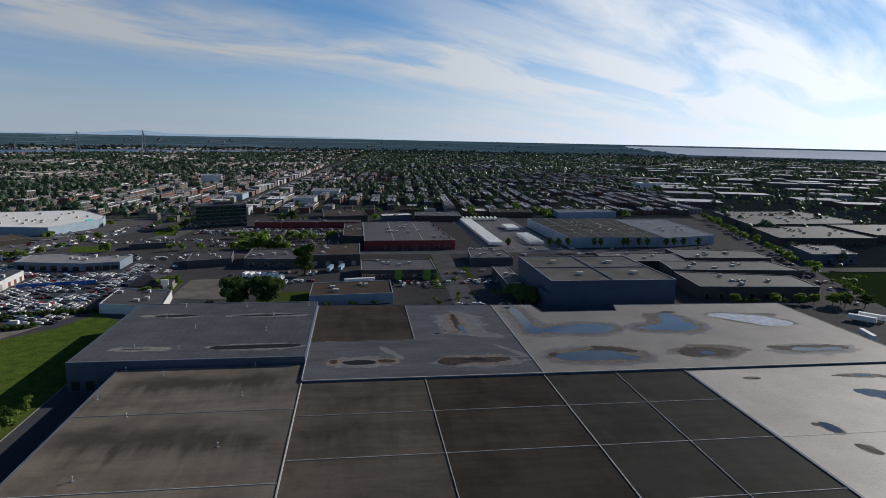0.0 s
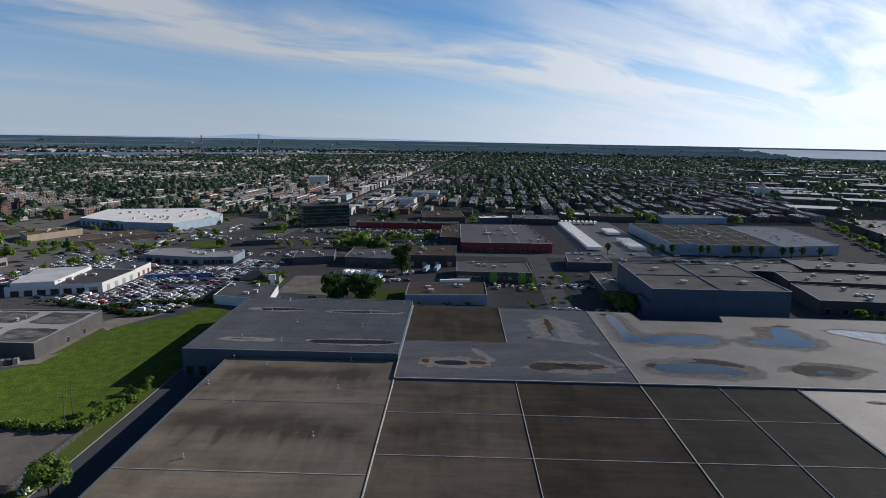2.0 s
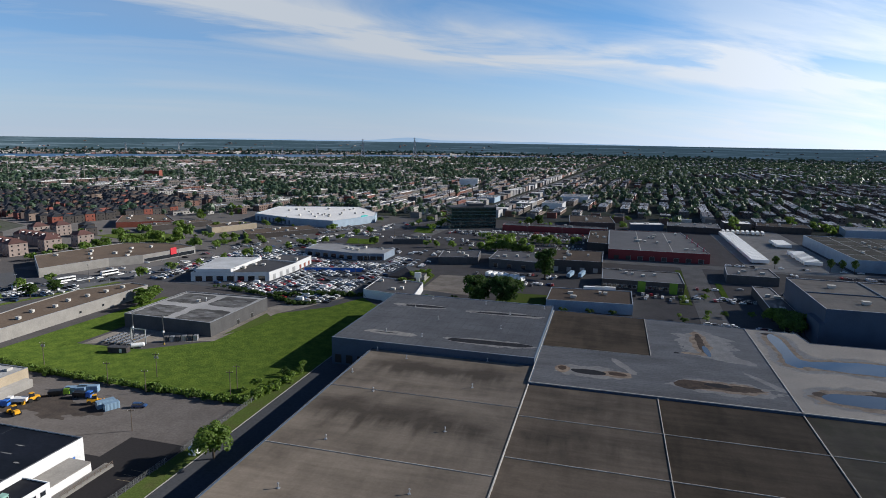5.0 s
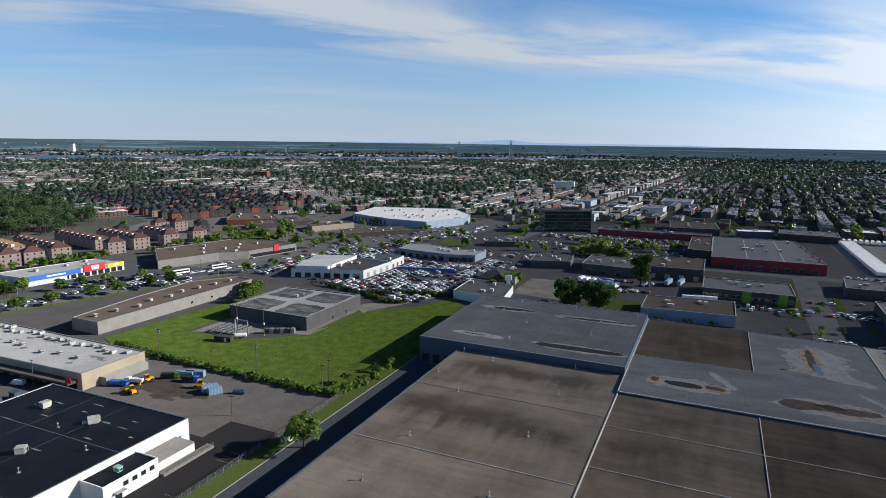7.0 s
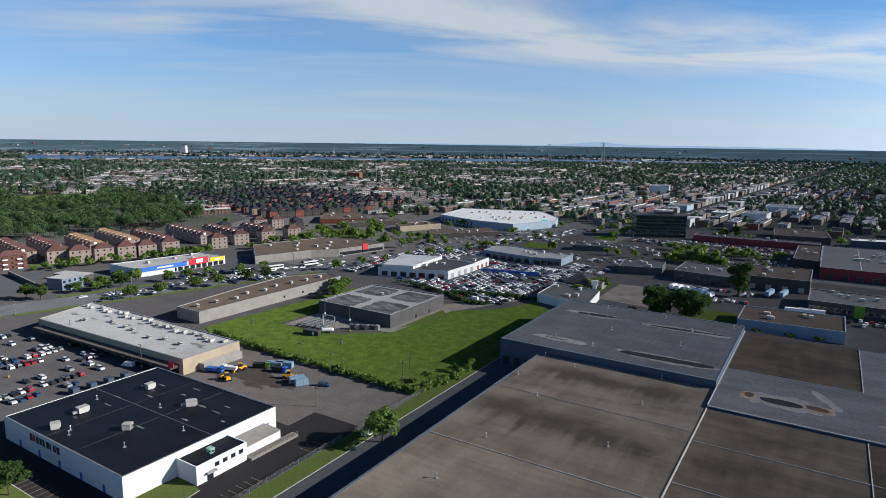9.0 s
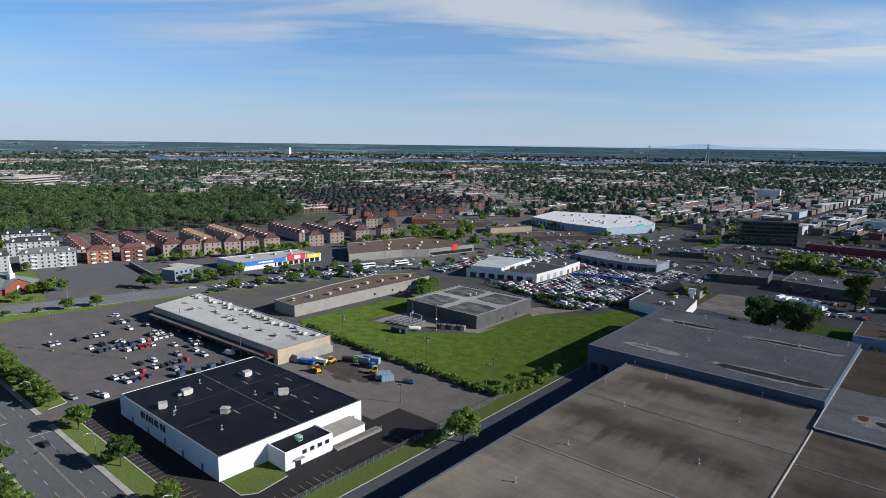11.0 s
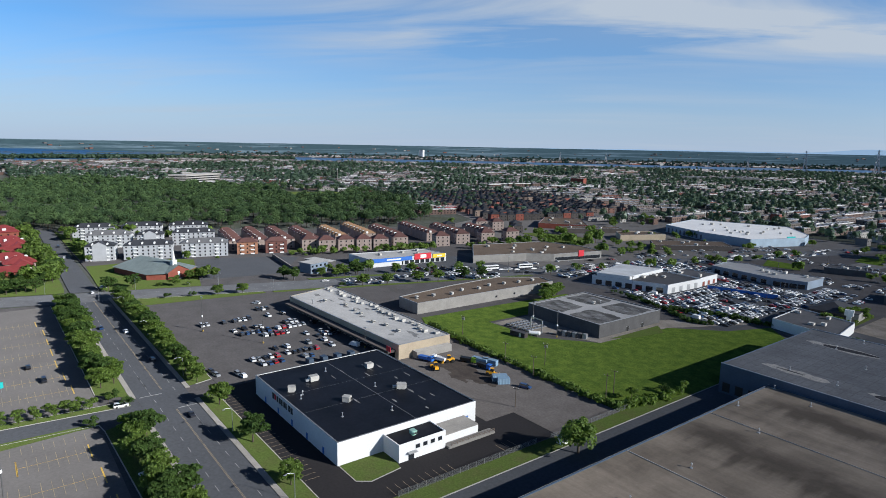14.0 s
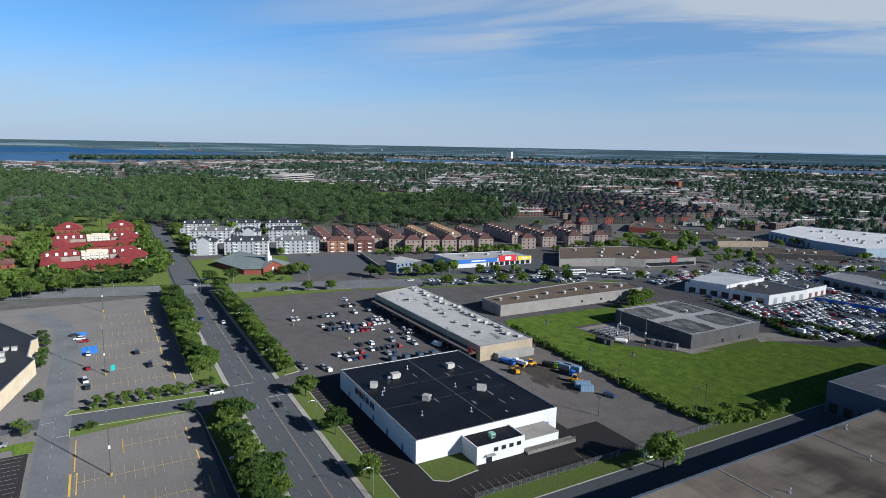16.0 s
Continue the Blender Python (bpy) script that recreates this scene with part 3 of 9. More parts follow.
sheet("pavement_base", [(-415, -70), (-130, -70), (-130, 20), (330, 20), (330, 330), (420, 560), (470, 760), (-150, 760), (-215, 690), (-397, 100)], -0.06, LOT, "worn grey asphalt of lots between the buildings", "pavement")
for name, poly, z, mat, label in (
    ("road_south", [(-416, 48), (400, 48), (400, 65.5), (-402, 65.5)], 0.0, ASPHALT, "four lane asphalt road with worn lane lines"),
    ("road_west", [(-742, 55.5), (-700, 55), (-440, 49), (-428, 49), (-423, 64), (-440, 64), (-700, 67), (-742, 68)], 0.0, ASPHALT, "asphalt road running towards the woods"),
    ("road_boulevard", [(blvd(-500) - 13, -500), (blvd(-500) + 13, -500), (blvd(760) + 13, 760), (blvd(760) - 13, 760)], 0.004, BLVD, "wide asphalt boulevard"),
    ("road_north", [(-193, 600), (-171, 600), (-113, 1400), (-44, 2400), (-62, 2400), (-135, 1400)], 0.008, PALE_LANE, "straight asphalt street between low houses"),
    ("road_east", [(294, 300), (309, 300), (466, 780), (520, 960), (505, 960), (451, 780)], 0.0, ASPHALT, "asphalt street between warehouses"),
    ("road_cross_east", [(352, 432), (620, 425), (620, 440), (357, 448)], 0.004, ASPHALT, "asphalt side street beside a lawn"),
    ("pavement_alley", rect(-113, 66, -90, 400), 0.0, ASPHALT, "asphalt service lane beside the warehouse"),
    ("pavement_store", [(-224, 74), (-121, 74), (-121, 156), (-142, 156), (-142, 143), (-224, 143)], 0.01, DARK_LOT, "new dark asphalt round the white store"),
    ("pavement_yard", [(-229, 143.2), (-142.2, 143.2), (-142.2, 156.2), (-120, 156.2), (-120, 189), (-229, 192)], 0.012, YARD, "dusty asphalt yard with dark stains"),
    ("pavement_mall", [(-371, 77), (-224.2, 77), (-224.2, 143), (-215, 150), (-360, 150)], 0.012, LOT, "brownish asphalt of the shopping lot"),
    ("pavement_dealer", [(-303, 348), (-240, 343), (-172, 322), (-150, 322), (-150, 490), (-262, 490)], 0.0, ASPHALT, "asphalt lot full of parked cars"),
    ("pavement_church", [(-503, 146), (-425, 125), (-415, 182), (-470, 220), (-484, 200)], 0.02, ASPHALT, "asphalt lot beside the church"),
    ("pavement_pharmacy", [(-440, 225), (-372, 205), (-350, 255), (-322, 345), (-400, 345), (-445, 240)], 0.02, ASPHALT, "asphalt lot before the bright shops"),
    ("pavement_path", [(-232, 226), (-176, 248), (-172, 300), (-150, 345), (-166, 346), (-184, 308), (-232, 306)], 0.06, GRAVEL, "dusty gravel drive round the grey building"),
    ("pavement_south_lot", [(-400, -70), (-131, -70), (-131, 33), (-206, 33), (-214, 30), (-218, -7.5), (-236, -8), (-232, 35.5), (-398, 35.5)], 0.0, SOUTH_LOT, "pale worn asphalt of a half empty parking lot"),
    ("pavement_lot_drive", [(-232, -6.0), (-218, -6.0), (-216.8, 33.3), (-216, 47.8), (-232, 47.8)], 0.006, ASPHALT, "asphalt drive into the parking lot"),
    ("pavement_lot_lane", [(-131, -15.2), (-131, -6.2), (-324, -5.2), (-339, -5.6), (-329, -15)], 0.012, LANE, "pale asphalt lane through the lot"),
    ("pavement_lot_lane_bend", [(-349, -17), (-329.2, -15), (-339.2, -5.6), (-352, -9)], 0.012, LANE, "pale asphalt bend of the lot's lane"),
    ("pavement_lot_lane_end", [(-349.2, -17.1), (-352.2, -9.2), (-385, -22), (-385, -34), (-368, -27)], 0.012, LANE, "pale asphalt end of the lot's lane"),
    ("pavement_staff_lot", [(-204.6, -64), (-140, -64), (-140, -16.6), (-204.6, -16.6)], 0.008, DARK_LOT, "dark asphalt lot beside the lane"),
    ("pavement_lot_branch", [(-233, -60), (-222, -60), (-222, -15.3), (-231, -15.2)], 0.006, ASPHALT, "dark asphalt drive beside the beige shop"),
    ("pavement_homes", [(-640, 68.5), (blvd(70) - 14, 67), (blvd(345) - 14, 345), (-440, 420), (-580, 420), (-640, 230)], -0.05, LOT, "grey asphalt yards between flats and houses"),
    ("lawn_homes", [(-505, 226), (-494, 222), (-452, 338), (-462, 342)], 0.06, GRASS, "strip of grass before the town houses"),
    ("pavement_west_shops", [(blvd(346) - 90, 346), (blvd(346) - 14, 346), (blvd(700) - 14, 700), (blvd(700) - 60, 700)], 0.0, SOUTH_LOT, "grey asphalt before the low shops"),
    ("pavement_west_town", [(-560, 421), (blvd(421) - 14, 421), (blvd(346) - 14, 346.2), (blvd(735) - 13, 735), (-480, 800), (-900, 930), (-985, 660), (-600, 520)], -0.12, SOUTH_LOT, "grey asphalt yards and lanes between houses"),
    ("road_drive", [(57, 345), (72, 345), (78, 517), (62, 517)], 0.004, PALE_LANE, "pale asphalt drive between the halls"),
    ("road_back", [(-140, 517.2), (300, 517.2), (304, 534), (-140, 534)], 0.006, PALE_LANE, "pale asphalt back street between the halls"),
    ("pavement_pad", [(-112, 380), (-72, 374), (-66, 400), (-84, 432), (-112, 428)], 0.014, GRAVEL, "pale brown gravel pad round the pylon sign"),
    ("pavement_trailer_lot", [(115, 525), (190, 525), (188, 770), (112, 770)], 0.012, CONCRETE, "pale concrete lot with parked trailers"),
):
    sheet(name, poly, z, mat, label, "road" if name.startswith("road") else "pavement")

for name, poly, z, mat, label in (
    ("lawn_field", [(-250, 194), (-229, 192.2), (-120, 189.2), (-113.2, 235), (-113.2, 322), (-140, 348), (-150, 322), (-172, 300), (-176, 248), (-200, 228), (-235, 226)], 0.10, FIELD, "lush green field beside the warehouse"),
    ("lawn_grey_west", [(-262, 200), (-250, 194.2), (-235.2, 226), (-232.2, 306), (-256, 312)], 0.10, FIELD, "rough grass beside the grey building"),
    ("lawn_grey_east", [(-177.6, 258), (-171, 272), (-168, 290), (-177.6, 299)], 0.15, GRASS, "patch of grass beside the grey building"),
    ("lawn_fence", [(-121, 70), (-113.2, 70), (-113.2, 235), (-119.8, 189)], 0.08, GRASS, "grass strip along the wire fence"),
    ("lawn_store", [(-144.4, 86.5), (-134, 86.5), (-131.5, 90), (-133, 101), (-144.4, 104)], 0.12, GRASS, "small mown lawn at the store's corner"),
    ("lawn_verge_north", [(-220, 67.5), (-121.2, 67.5), (-121.2, 73.8), (-218, 73.8)], 0.13, GRASS, "mown grass verge with trees along the road"),
    ("lawn_verge_mall", [(-400, 67.5), (-234, 67.5), (-236, 76.8), (-392, 76.8)], 0.13, GRASS, "grass verge with trees along the road"),
    ("lawn_verge_lot", [(-209, 34), (-131, 36), (-131, 46), (-215, 46)], 0.13, GRASS, "grass strip with trees beside the parking lot"),
    ("lawn_verge_lot_west", [(-398, 36), (-244, 36), (-234, 46), (-400, 46)], 0.13, GRASS, "grass strip with trees beside the parking lot"),
    ("lawn_island", [(-234, -6), (-230, -8), (-226, 45), (-231, 45)], 0.14, GRASS, "narrow planted island in the parking lot"),
    ("lawn_island_near", [(-218, -6), (-211, -6), (-212, 2), (-215, 33), (-217, 33)], 0.14, GRASS, "narrow grass island in the parking lot"),
    ("lawn_staff_lot", [(-214, -32), (-209.5, -32), (-209, -21), (-204.8, -20.5), (-204.8, -15.7), (-213, -15.5)], 0.12, FIELD, "small bright lawn beside the lane"),
    ("lawn_west", [(-900, -420), (blvd(-420) - 14.5, -420), (blvd(40) - 14.5, 46), (-440, 47), (-700, 53), (-900, 56)], 0.05, GRASS, "wooded lawns west of the boulevard"),
    ("lawn_church", [(-515, 69), (-440, 66), (blvd(70) - 15, 68), (blvd(122) - 15, 122), (-503, 144), (-514, 130)], 0.02, GRASS, "lawns between flats, houses and the church"),
    ("lawn_boulevard", [(blvd(70) + 14, 78), (blvd(150) + 14, 150), (blvd(150) + 18, 150), (-372, 80)], 0.12, GRASS, "grass strip along the boulevard"),
    ("lawn_east", [(318, 310), (420, 310), (420, 425), (358, 430)], 0.1, GRASS, "bright lawn with bushes beside the street"),
    ("lawn_north_island", [(-233, 532), (-205, 537), (-218, 562), (-243, 562)], 0.12, FIELD, "grass island beside the junction"),
    ("lawn_far_island", [(-196, 623), (-174, 621), (-181, 655), (-203, 660)], 0.12, FIELD, "bright grass island at the street's end"),
    ("lawn_flats", [(-735, 69), (-545, 69), (-552, 78), (-625, 84), (-664, 110), (-672, 78)], 0.05, GRASS, "lawn and scrub beside the flats"),
    ("lawn_pad", [(-128, 378), (-114, 380), (-115, 424), (-126, 418)], 0.1, GRASS, "rough grass beside the gravel pad"),
    ("lawn_shed", [(-104, 350), (-80, 346), (-78, 358), (-104, 366)], 0.1, GRASS, "rough grass behind the warehouse"),
    ("lawn_meadow", [(-478, 489), (-392, 470), (-388, 495), (-409, 525), (-468, 510)], 0.12, GRASS, "dry meadow behind the low shops"),
    ("lawn_blvd_east", [(blvd(155) + 14, 155), (blvd(335) + 14, 335), (blvd(335) + 18, 335), (blvd(155) + 18, 155)], 0.12, GRASS, "grass strip with trees along the boulevard"),
    ("lawn_blvd_west", [(blvd(190) - 19, 190), (blvd(252) - 19, 252), (blvd(252) - 14, 252), (blvd(190) - 14, 190)], 0.12, GRASS, "grass strip along the boulevard"),
    ("lawn_drive_east", [(78, 415), (82, 415), (84, 465), (80, 465)], 0.12, FIELD, "grass strip beside the drive"),
    ("lawn_lot_strip", [(-118, 640), (-20, 646), (-20, 649), (-118, 643)], 0.12, GRASS, "thin grass strip in the lot"),
    ("lawn_north_strip", [(-120, 598), (-20, 604), (-20, 608), (-120, 602)], 0.12, GRASS, "long thin grass strip in the lot"),
    ("lawn_low_blue", [(-60, 352), (-30, 352), (-30, 392), (-60, 390)], 0.12, GRASS, "grass plot between trees"),
    ("lawn_drive", [(50, 395), (57.4, 395), (61.5, 505), (57, 505)], 0.12, GRASS, "grass strip along the drive"),
    ("lawn_wood_clearing", [(-1120, 480), (-960, 440), (-940, 500), (-1060, 600)], 0.1, GRASS, "open meadow within the woods"),
):
    tagged(part(name, Build().prism(poly, -0.3, z), mat), label, "lawn", kind="structure")


def kerb(name, pts, width=0.3, z=0.16):
    b = Build()
    for (x0, y0), (x1, y1) in zip(pts, pts[1:]):
        d = Vector((x1 - x0, y1 - y0)).normalized() * 1.0
        n = Vector((-d.y, d.x)) * width / 2
        b.prism([(x0 - n.x, y0 - n.y), (x1 - n.x, y1 - n.y), (x1 + n.x, y1 + n.y), (x0 + n.x, y0 + n.y)], -0.2, z)
    tagged(part(name, b, KERB), "concrete kerb along the asphalt", "kerb", kind="structure")


def walkway(name, poly, z=0.14):
    tagged(part(name, Build().prism(poly, -0.25, z), CONCRETE), "concrete pavement beside the road", "pavement", kind="structure")


walkway("pavement_north_side", [(-220, 65.6), (-121, 65.6), (-121, 67.4), (-220, 67.4)])
walkway("pavement_mall_side", [(-402, 65.6), (-232, 65.6), (-232, 67.4), (-402, 67.4)])
walkway("pavement_south_side", [(-214, 46.1), (-131, 46.1), (-131, 47.9), (-216, 47.9)])
walkway("pavement_south_side_west", [(-400, 46.1), (-232, 46.1), (-232, 47.9), (-400, 47.9)])
kerb("kerb_store_stalls", [(-218, 73.9), (-124, 73.9), (-121, 72)])
kerb("kerb_mall_lot", [(-392, 76.9), (-236, 76.9), (-234, 70)])
kerb("kerb_lot_north", [(-131, 35.9), (-209, 33.9), (-215, 33.1), (-217, -6), (-211, -6)])
kerb("kerb_lot_west", [(-244, 35.9), (-398, 35.9)])
kerb("kerb_island", [(-234, -6), (-230, -8), (-226, 45)])
kerb("kerb_island_far", [(-234, -6), (-231, 45)])
kerb("kerb_store_lawn", [(-144.4, 86.4), (-134, 86.4), (-131.4, 90), (-132.9, 101)])
kerb("kerb_boulevard_east", [(blvd(78) + 13.6, 78), (blvd(150) + 13.6, 150)])
kerb("kerb_alley", [(-113.1, 70), (-113.1, 322)])

# ---- warehouse ----
LOW, HIGH, NORTH = 9.0, 12.1, 9.7


def flat_building(name, poly, h, wall, roof, label, category="building", parapet=0.45, cap=None, group="", turn=0.0):
    """A flat-roofed hall: walls of real thickness with a coping, and a sunk roof deck. Polygon anticlockwise."""
    cx, cy = sum(p[0] for p in poly) / len(poly), sum(p[1] for p in poly) / len(poly)
    own = [(x - cx, y - cy) for x, y in poly]
    ob = thing(name, cx, cy, 0, 0, label, category, group)
    part("wall", Build().ring(own, 0.35, 0, h - 0.08), wall, ob)
    part("roof", Build().prism(shrink(own, 0.36), h - parapet - 0.25, h - parapet), roof, ob)
    part("coping", Build().ring(shrink(own, -0.04), 0.46, h - 0.08, h), cap or METAL, ob)
    ob["h"] = h - parapet
    return ob


def on(ob, x, y):
    """World place to the thing's own."""
    m = ob.matrix_basis.translation
    return x - m.x, y - m.y


def roof_unit(ob, x, y, z, sx=2.6, sy=2.0, sz=1.5, duct=0.0, turn=0.0, mat=None, label=""):
    b = Build().box(-sx / 2, -sy / 2, 0.25, sx / 2, sy / 2, 0.25 + sz).box(-sx / 2 + 0.2, -sy / 2 + 0.15, 0, sx / 2 - 0.2, sy / 2 - 0.15, 0.25)
    b.box(-sx / 2 - 0.1, -sy / 2 - 0.1, 0.25 + sz, sx / 2 + 0.1, sy / 2 + 0.1, 0.35 + sz)
    b.box(sx / 2, -sy * 0.35, 0.5, sx / 2 + 0.35, sy * 0.35, 0.1 + sz)
    u = part("roof_unit", b, mat or UNIT, ob, label)
    lx, ly = on(ob, x, y)
    at(u, lx, ly, z, turn)
    if x * x + y * y < 360 ** 2:
        part("grille", Build().box(sx / 2 + 0.352, -sy * 0.28, 0.6, sx / 2 + 0.372, sy * 0.28, sz), BLACK, u)
    if duct:
        part("duct", Build().box(-sx / 2 - duct, -0.45, 0.3, -sx / 2, 0.45, 1.1), METAL, u)
    return u


VENT = Build().tube((0, 0, 0), (0, 0, 1.3), 0.14).tube((0, 0, 1.3), (0, 0, 1.6), 0.3, 0.2).box(-0.4, -0.4, 0, 0.4, 0.4, 0.18).mesh("roof_vent", METAL)


def vent(ob, x, y, z):
    lx, ly = on(ob, x, y)
    at(part("roof_vent", VENT, METAL, ob), lx, ly, z, (x * 37 + y * 11) % 360)


wh = thing("warehouse", 20, 200, 0, 0, "huge flat-roofed warehouse with brown and grey roof fields", "warehouse")


def own(poly):
    return [(x - 20, y - 200) for x, y in poly]


part("wall", Build().ring(own([(-90, 76), (128.5, 76), (128.5, 218.3), (-20.5, 218.3), (-20.5, 237.6), (-90, 237.6)]), 0.4, 0, LOW + 0.3), WALL_BLUE, wh)
part("wall", Build().ring(own([(128.6, 76), (236, 76), (236, 218.3), (128.6, 218.3)]), 0.4, 0, LOW + 0.32), WALL_BLUE, wh)
part("wall", Build().ring(own([(-20.4, 218.4), (236, 218.4), (236, 311), (139, 313), (136, 302), (95.5, 302), (93.5, 316), (-20.4, 322)]), 0.4, 0, NORTH + 0.12), WALL_BLUE, wh)
part("wall", Build().ring(own([(-109, 238), (-20.8, 238), (-20.8, 321), (-109, 321)]), 0.4, 0, HIGH), WALL_BLUE, wh, "dark slate blue metal wall with loading doors")
xs, ys = [-20.5, 25, 71, 99.8, 128.4], [76.5, 105, 133.5, 162.5, 190.5, 218.2]
for i in range(4):
    for j in range(5):
        part("roof_panel", Build().box(xs[i] - 20, ys[j] - 200, LOW - 0.5, xs[i + 1] - 20, ys[j + 1] - 200, LOW), (ROOF_RUST, ROOF_UMBER, ROOF_SOOT, ROOF_SOOT)[i], wh)
for y0, y1 in ((76.5, 104), (104, 151.3), (151.3, 196.4), (196.4, 237.5)):
    part("roof_panel", Build().box(-109.6, y0 - 200, LOW - 0.5, -40.6, y1 - 200, LOW + 0.002), ROOF_BROWN, wh)
ROOF_SLATE = material("slate_membrane_roof", (0.130, 0.133, 0.142), 0.7, vary=0.3, big=14, small=0.9, dark=(0.082, 0.084, 0.090), spec=0.1)
LAP = material("lapped_membrane", (0.080, 0.082, 0.088), 0.7, vary=0.3, big=3, small=0.5, dark=(0.050, 0.051, 0.056), spec=0.1)
ROOF_BLUISH = material("bluish_membrane_roof", (0.168, 0.168, 0.172), 0.65, vary=0.35, big=9, small=0.9, dark=(0.095, 0.094, 0.095), spec=0.2, streak=(0.4, 1.0, 1.0))
part("roof_panel", Build().box(109, -123.5, LOW - 0.5, 215.6, 18.2, LOW), ROOF_LIGHT, wh, "pale grey membrane roof")
part("roof_panel", Build().box(-129, 38.4, HIGH - 0.7, -41.2, 120.6, HIGH - 0.12), ROOF_SLATE, wh, "slate grey membrane roof of the higher hall")
part("roof_panel", Build().box(-40, 61.8, NORTH - 0.6, 5, 121, NORTH + 0.01), ROOF_UMBER, wh)
part("roof_panel", Build().box(-40, 18.8, NORTH - 0.6, 5, 61.8, NORTH), ROOF_BLUISH, wh)
part("roof_panel", Build().prism(own([(25, 218.8), (71, 218.8), (71, 317), (25, 319.5)]), NORTH - 0.6, NORTH), ROOF_BLUISH, wh)
ROOF_MID = material("grey_membrane_roof", (0.168, 0.156, 0.143), 0.58, vary=0.3, big=15, small=0.8, dark=(0.110, 0.104, 0.099), spec=0.35)
part("roof_panel", Build().prism(own([(71, 218.8), (235.6, 218.8), (235.6, 310.6), (139.3, 312.6), (136.3, 301.6), (95.2, 301.6), (93.2, 315.6), (71, 317)]), NORTH - 0.6, NORTH), ROOF_MID, wh, "grey membrane roof with rain puddles")
# raised seams between the roof fields
for x, y0, y1, z, w in ((-20.5, 76.5, 218, LOW, 0.7), (25, 76.5, 218, LOW, 0.5), (71, 76.5, 218, LOW, 0.6), (99.8, 76.5, 218, LOW, 0.4), (128.5, 76.5, 218, LOW, 0.5), (-20.5, 219, 321, NORTH, 0.6), (25, 262, 318.5, NORTH, 0.5), (71, 219, 316.5, NORTH, 0.55), (-90, 76.2, 238, LOW, 0.6)):
    w *= 0.75
    part("roof_seam", Build().box(x - 20 - w / 2, y0 - 200, z - 0.1, x - 20 + w / 2, y1 - 200, z + 0.28, 0.08), SEAM, wh)
for y, x0, x1, z, w in ((105, -20, 128, LOW, 0.4), (133.5, -20, 128, LOW, 0.4), (162.5, -20, 128, LOW, 0.4), (190.5, -20, 128, LOW, 0.35), (104, -89.6, -21, LOW, 0.35), (151.3, -89.6, -21, LOW, 0.45), (196.4, -89.6, -21, LOW, 0.25), (162.2, 128.8, 235.6, LOW - 0.12, 0.35), (218.6, -20.3, 235.8, NORTH, 0.7), (262, -20, 25, NORTH, 0.3), (238.2, -109, -21, HIGH, 0.4), (320.8, -109, -21, HIGH, 0.4)):
    w *= 0.75
    part("roof_seam", Build().box(x0 - 20, y - 200 - w / 2, z - 0.1, x1 - 20, y - 200 + w / 2, z + 0.2, 0.06), SEAM if z < HIGH else METAL, wh)
for x, y in ((-86.9, 236), (-72, 230.3), (-39.6, 236.8), (-87.1, 209.8), (-72.7, 195), (-39.6, 208.6), (-73, 157.6), (-40.2, 172.6), (-73, 130), (-40, 137), (-62, 110)):
    vent(wh, x, y, LOW)
for x, y in ((-72.1, 279), (-40.5, 273.3), (-40.2, 297.5), (-89.3, 253.1), (-71.8, 251), (-89.5, 297.1), (-85.4, 315.7), (-55.6, 313.8), (-24.7, 313.9)):
    vent(wh, x, y, HIGH - 0.12)
for i, y in enumerate((246, 252.5, 259)):
    d = part("dock_door", Build().box(-0.12, -1.4, 1.1, 0.0, 1.4, 4.3), BLACK, wh, "black sheltered loading door")
    at(d, -129.1, y - 200, 0)
for i in range(3):
    d = part("dock_door", Build().box(-1.5, -0.14, 0.9, 1.5, 0, 4.6), BLACK, wh, "dark loading door in the blue wall")
    at(d, -127 + i * 5.2 + 1, 37.98, 0)


HALO = material("dusty_membrane", (0.315, 0.298, 0.272), 0.65, vary=0.34, big=4.5, small=0.7, dark=(0.205, 0.196, 0.184), spec=0.2)


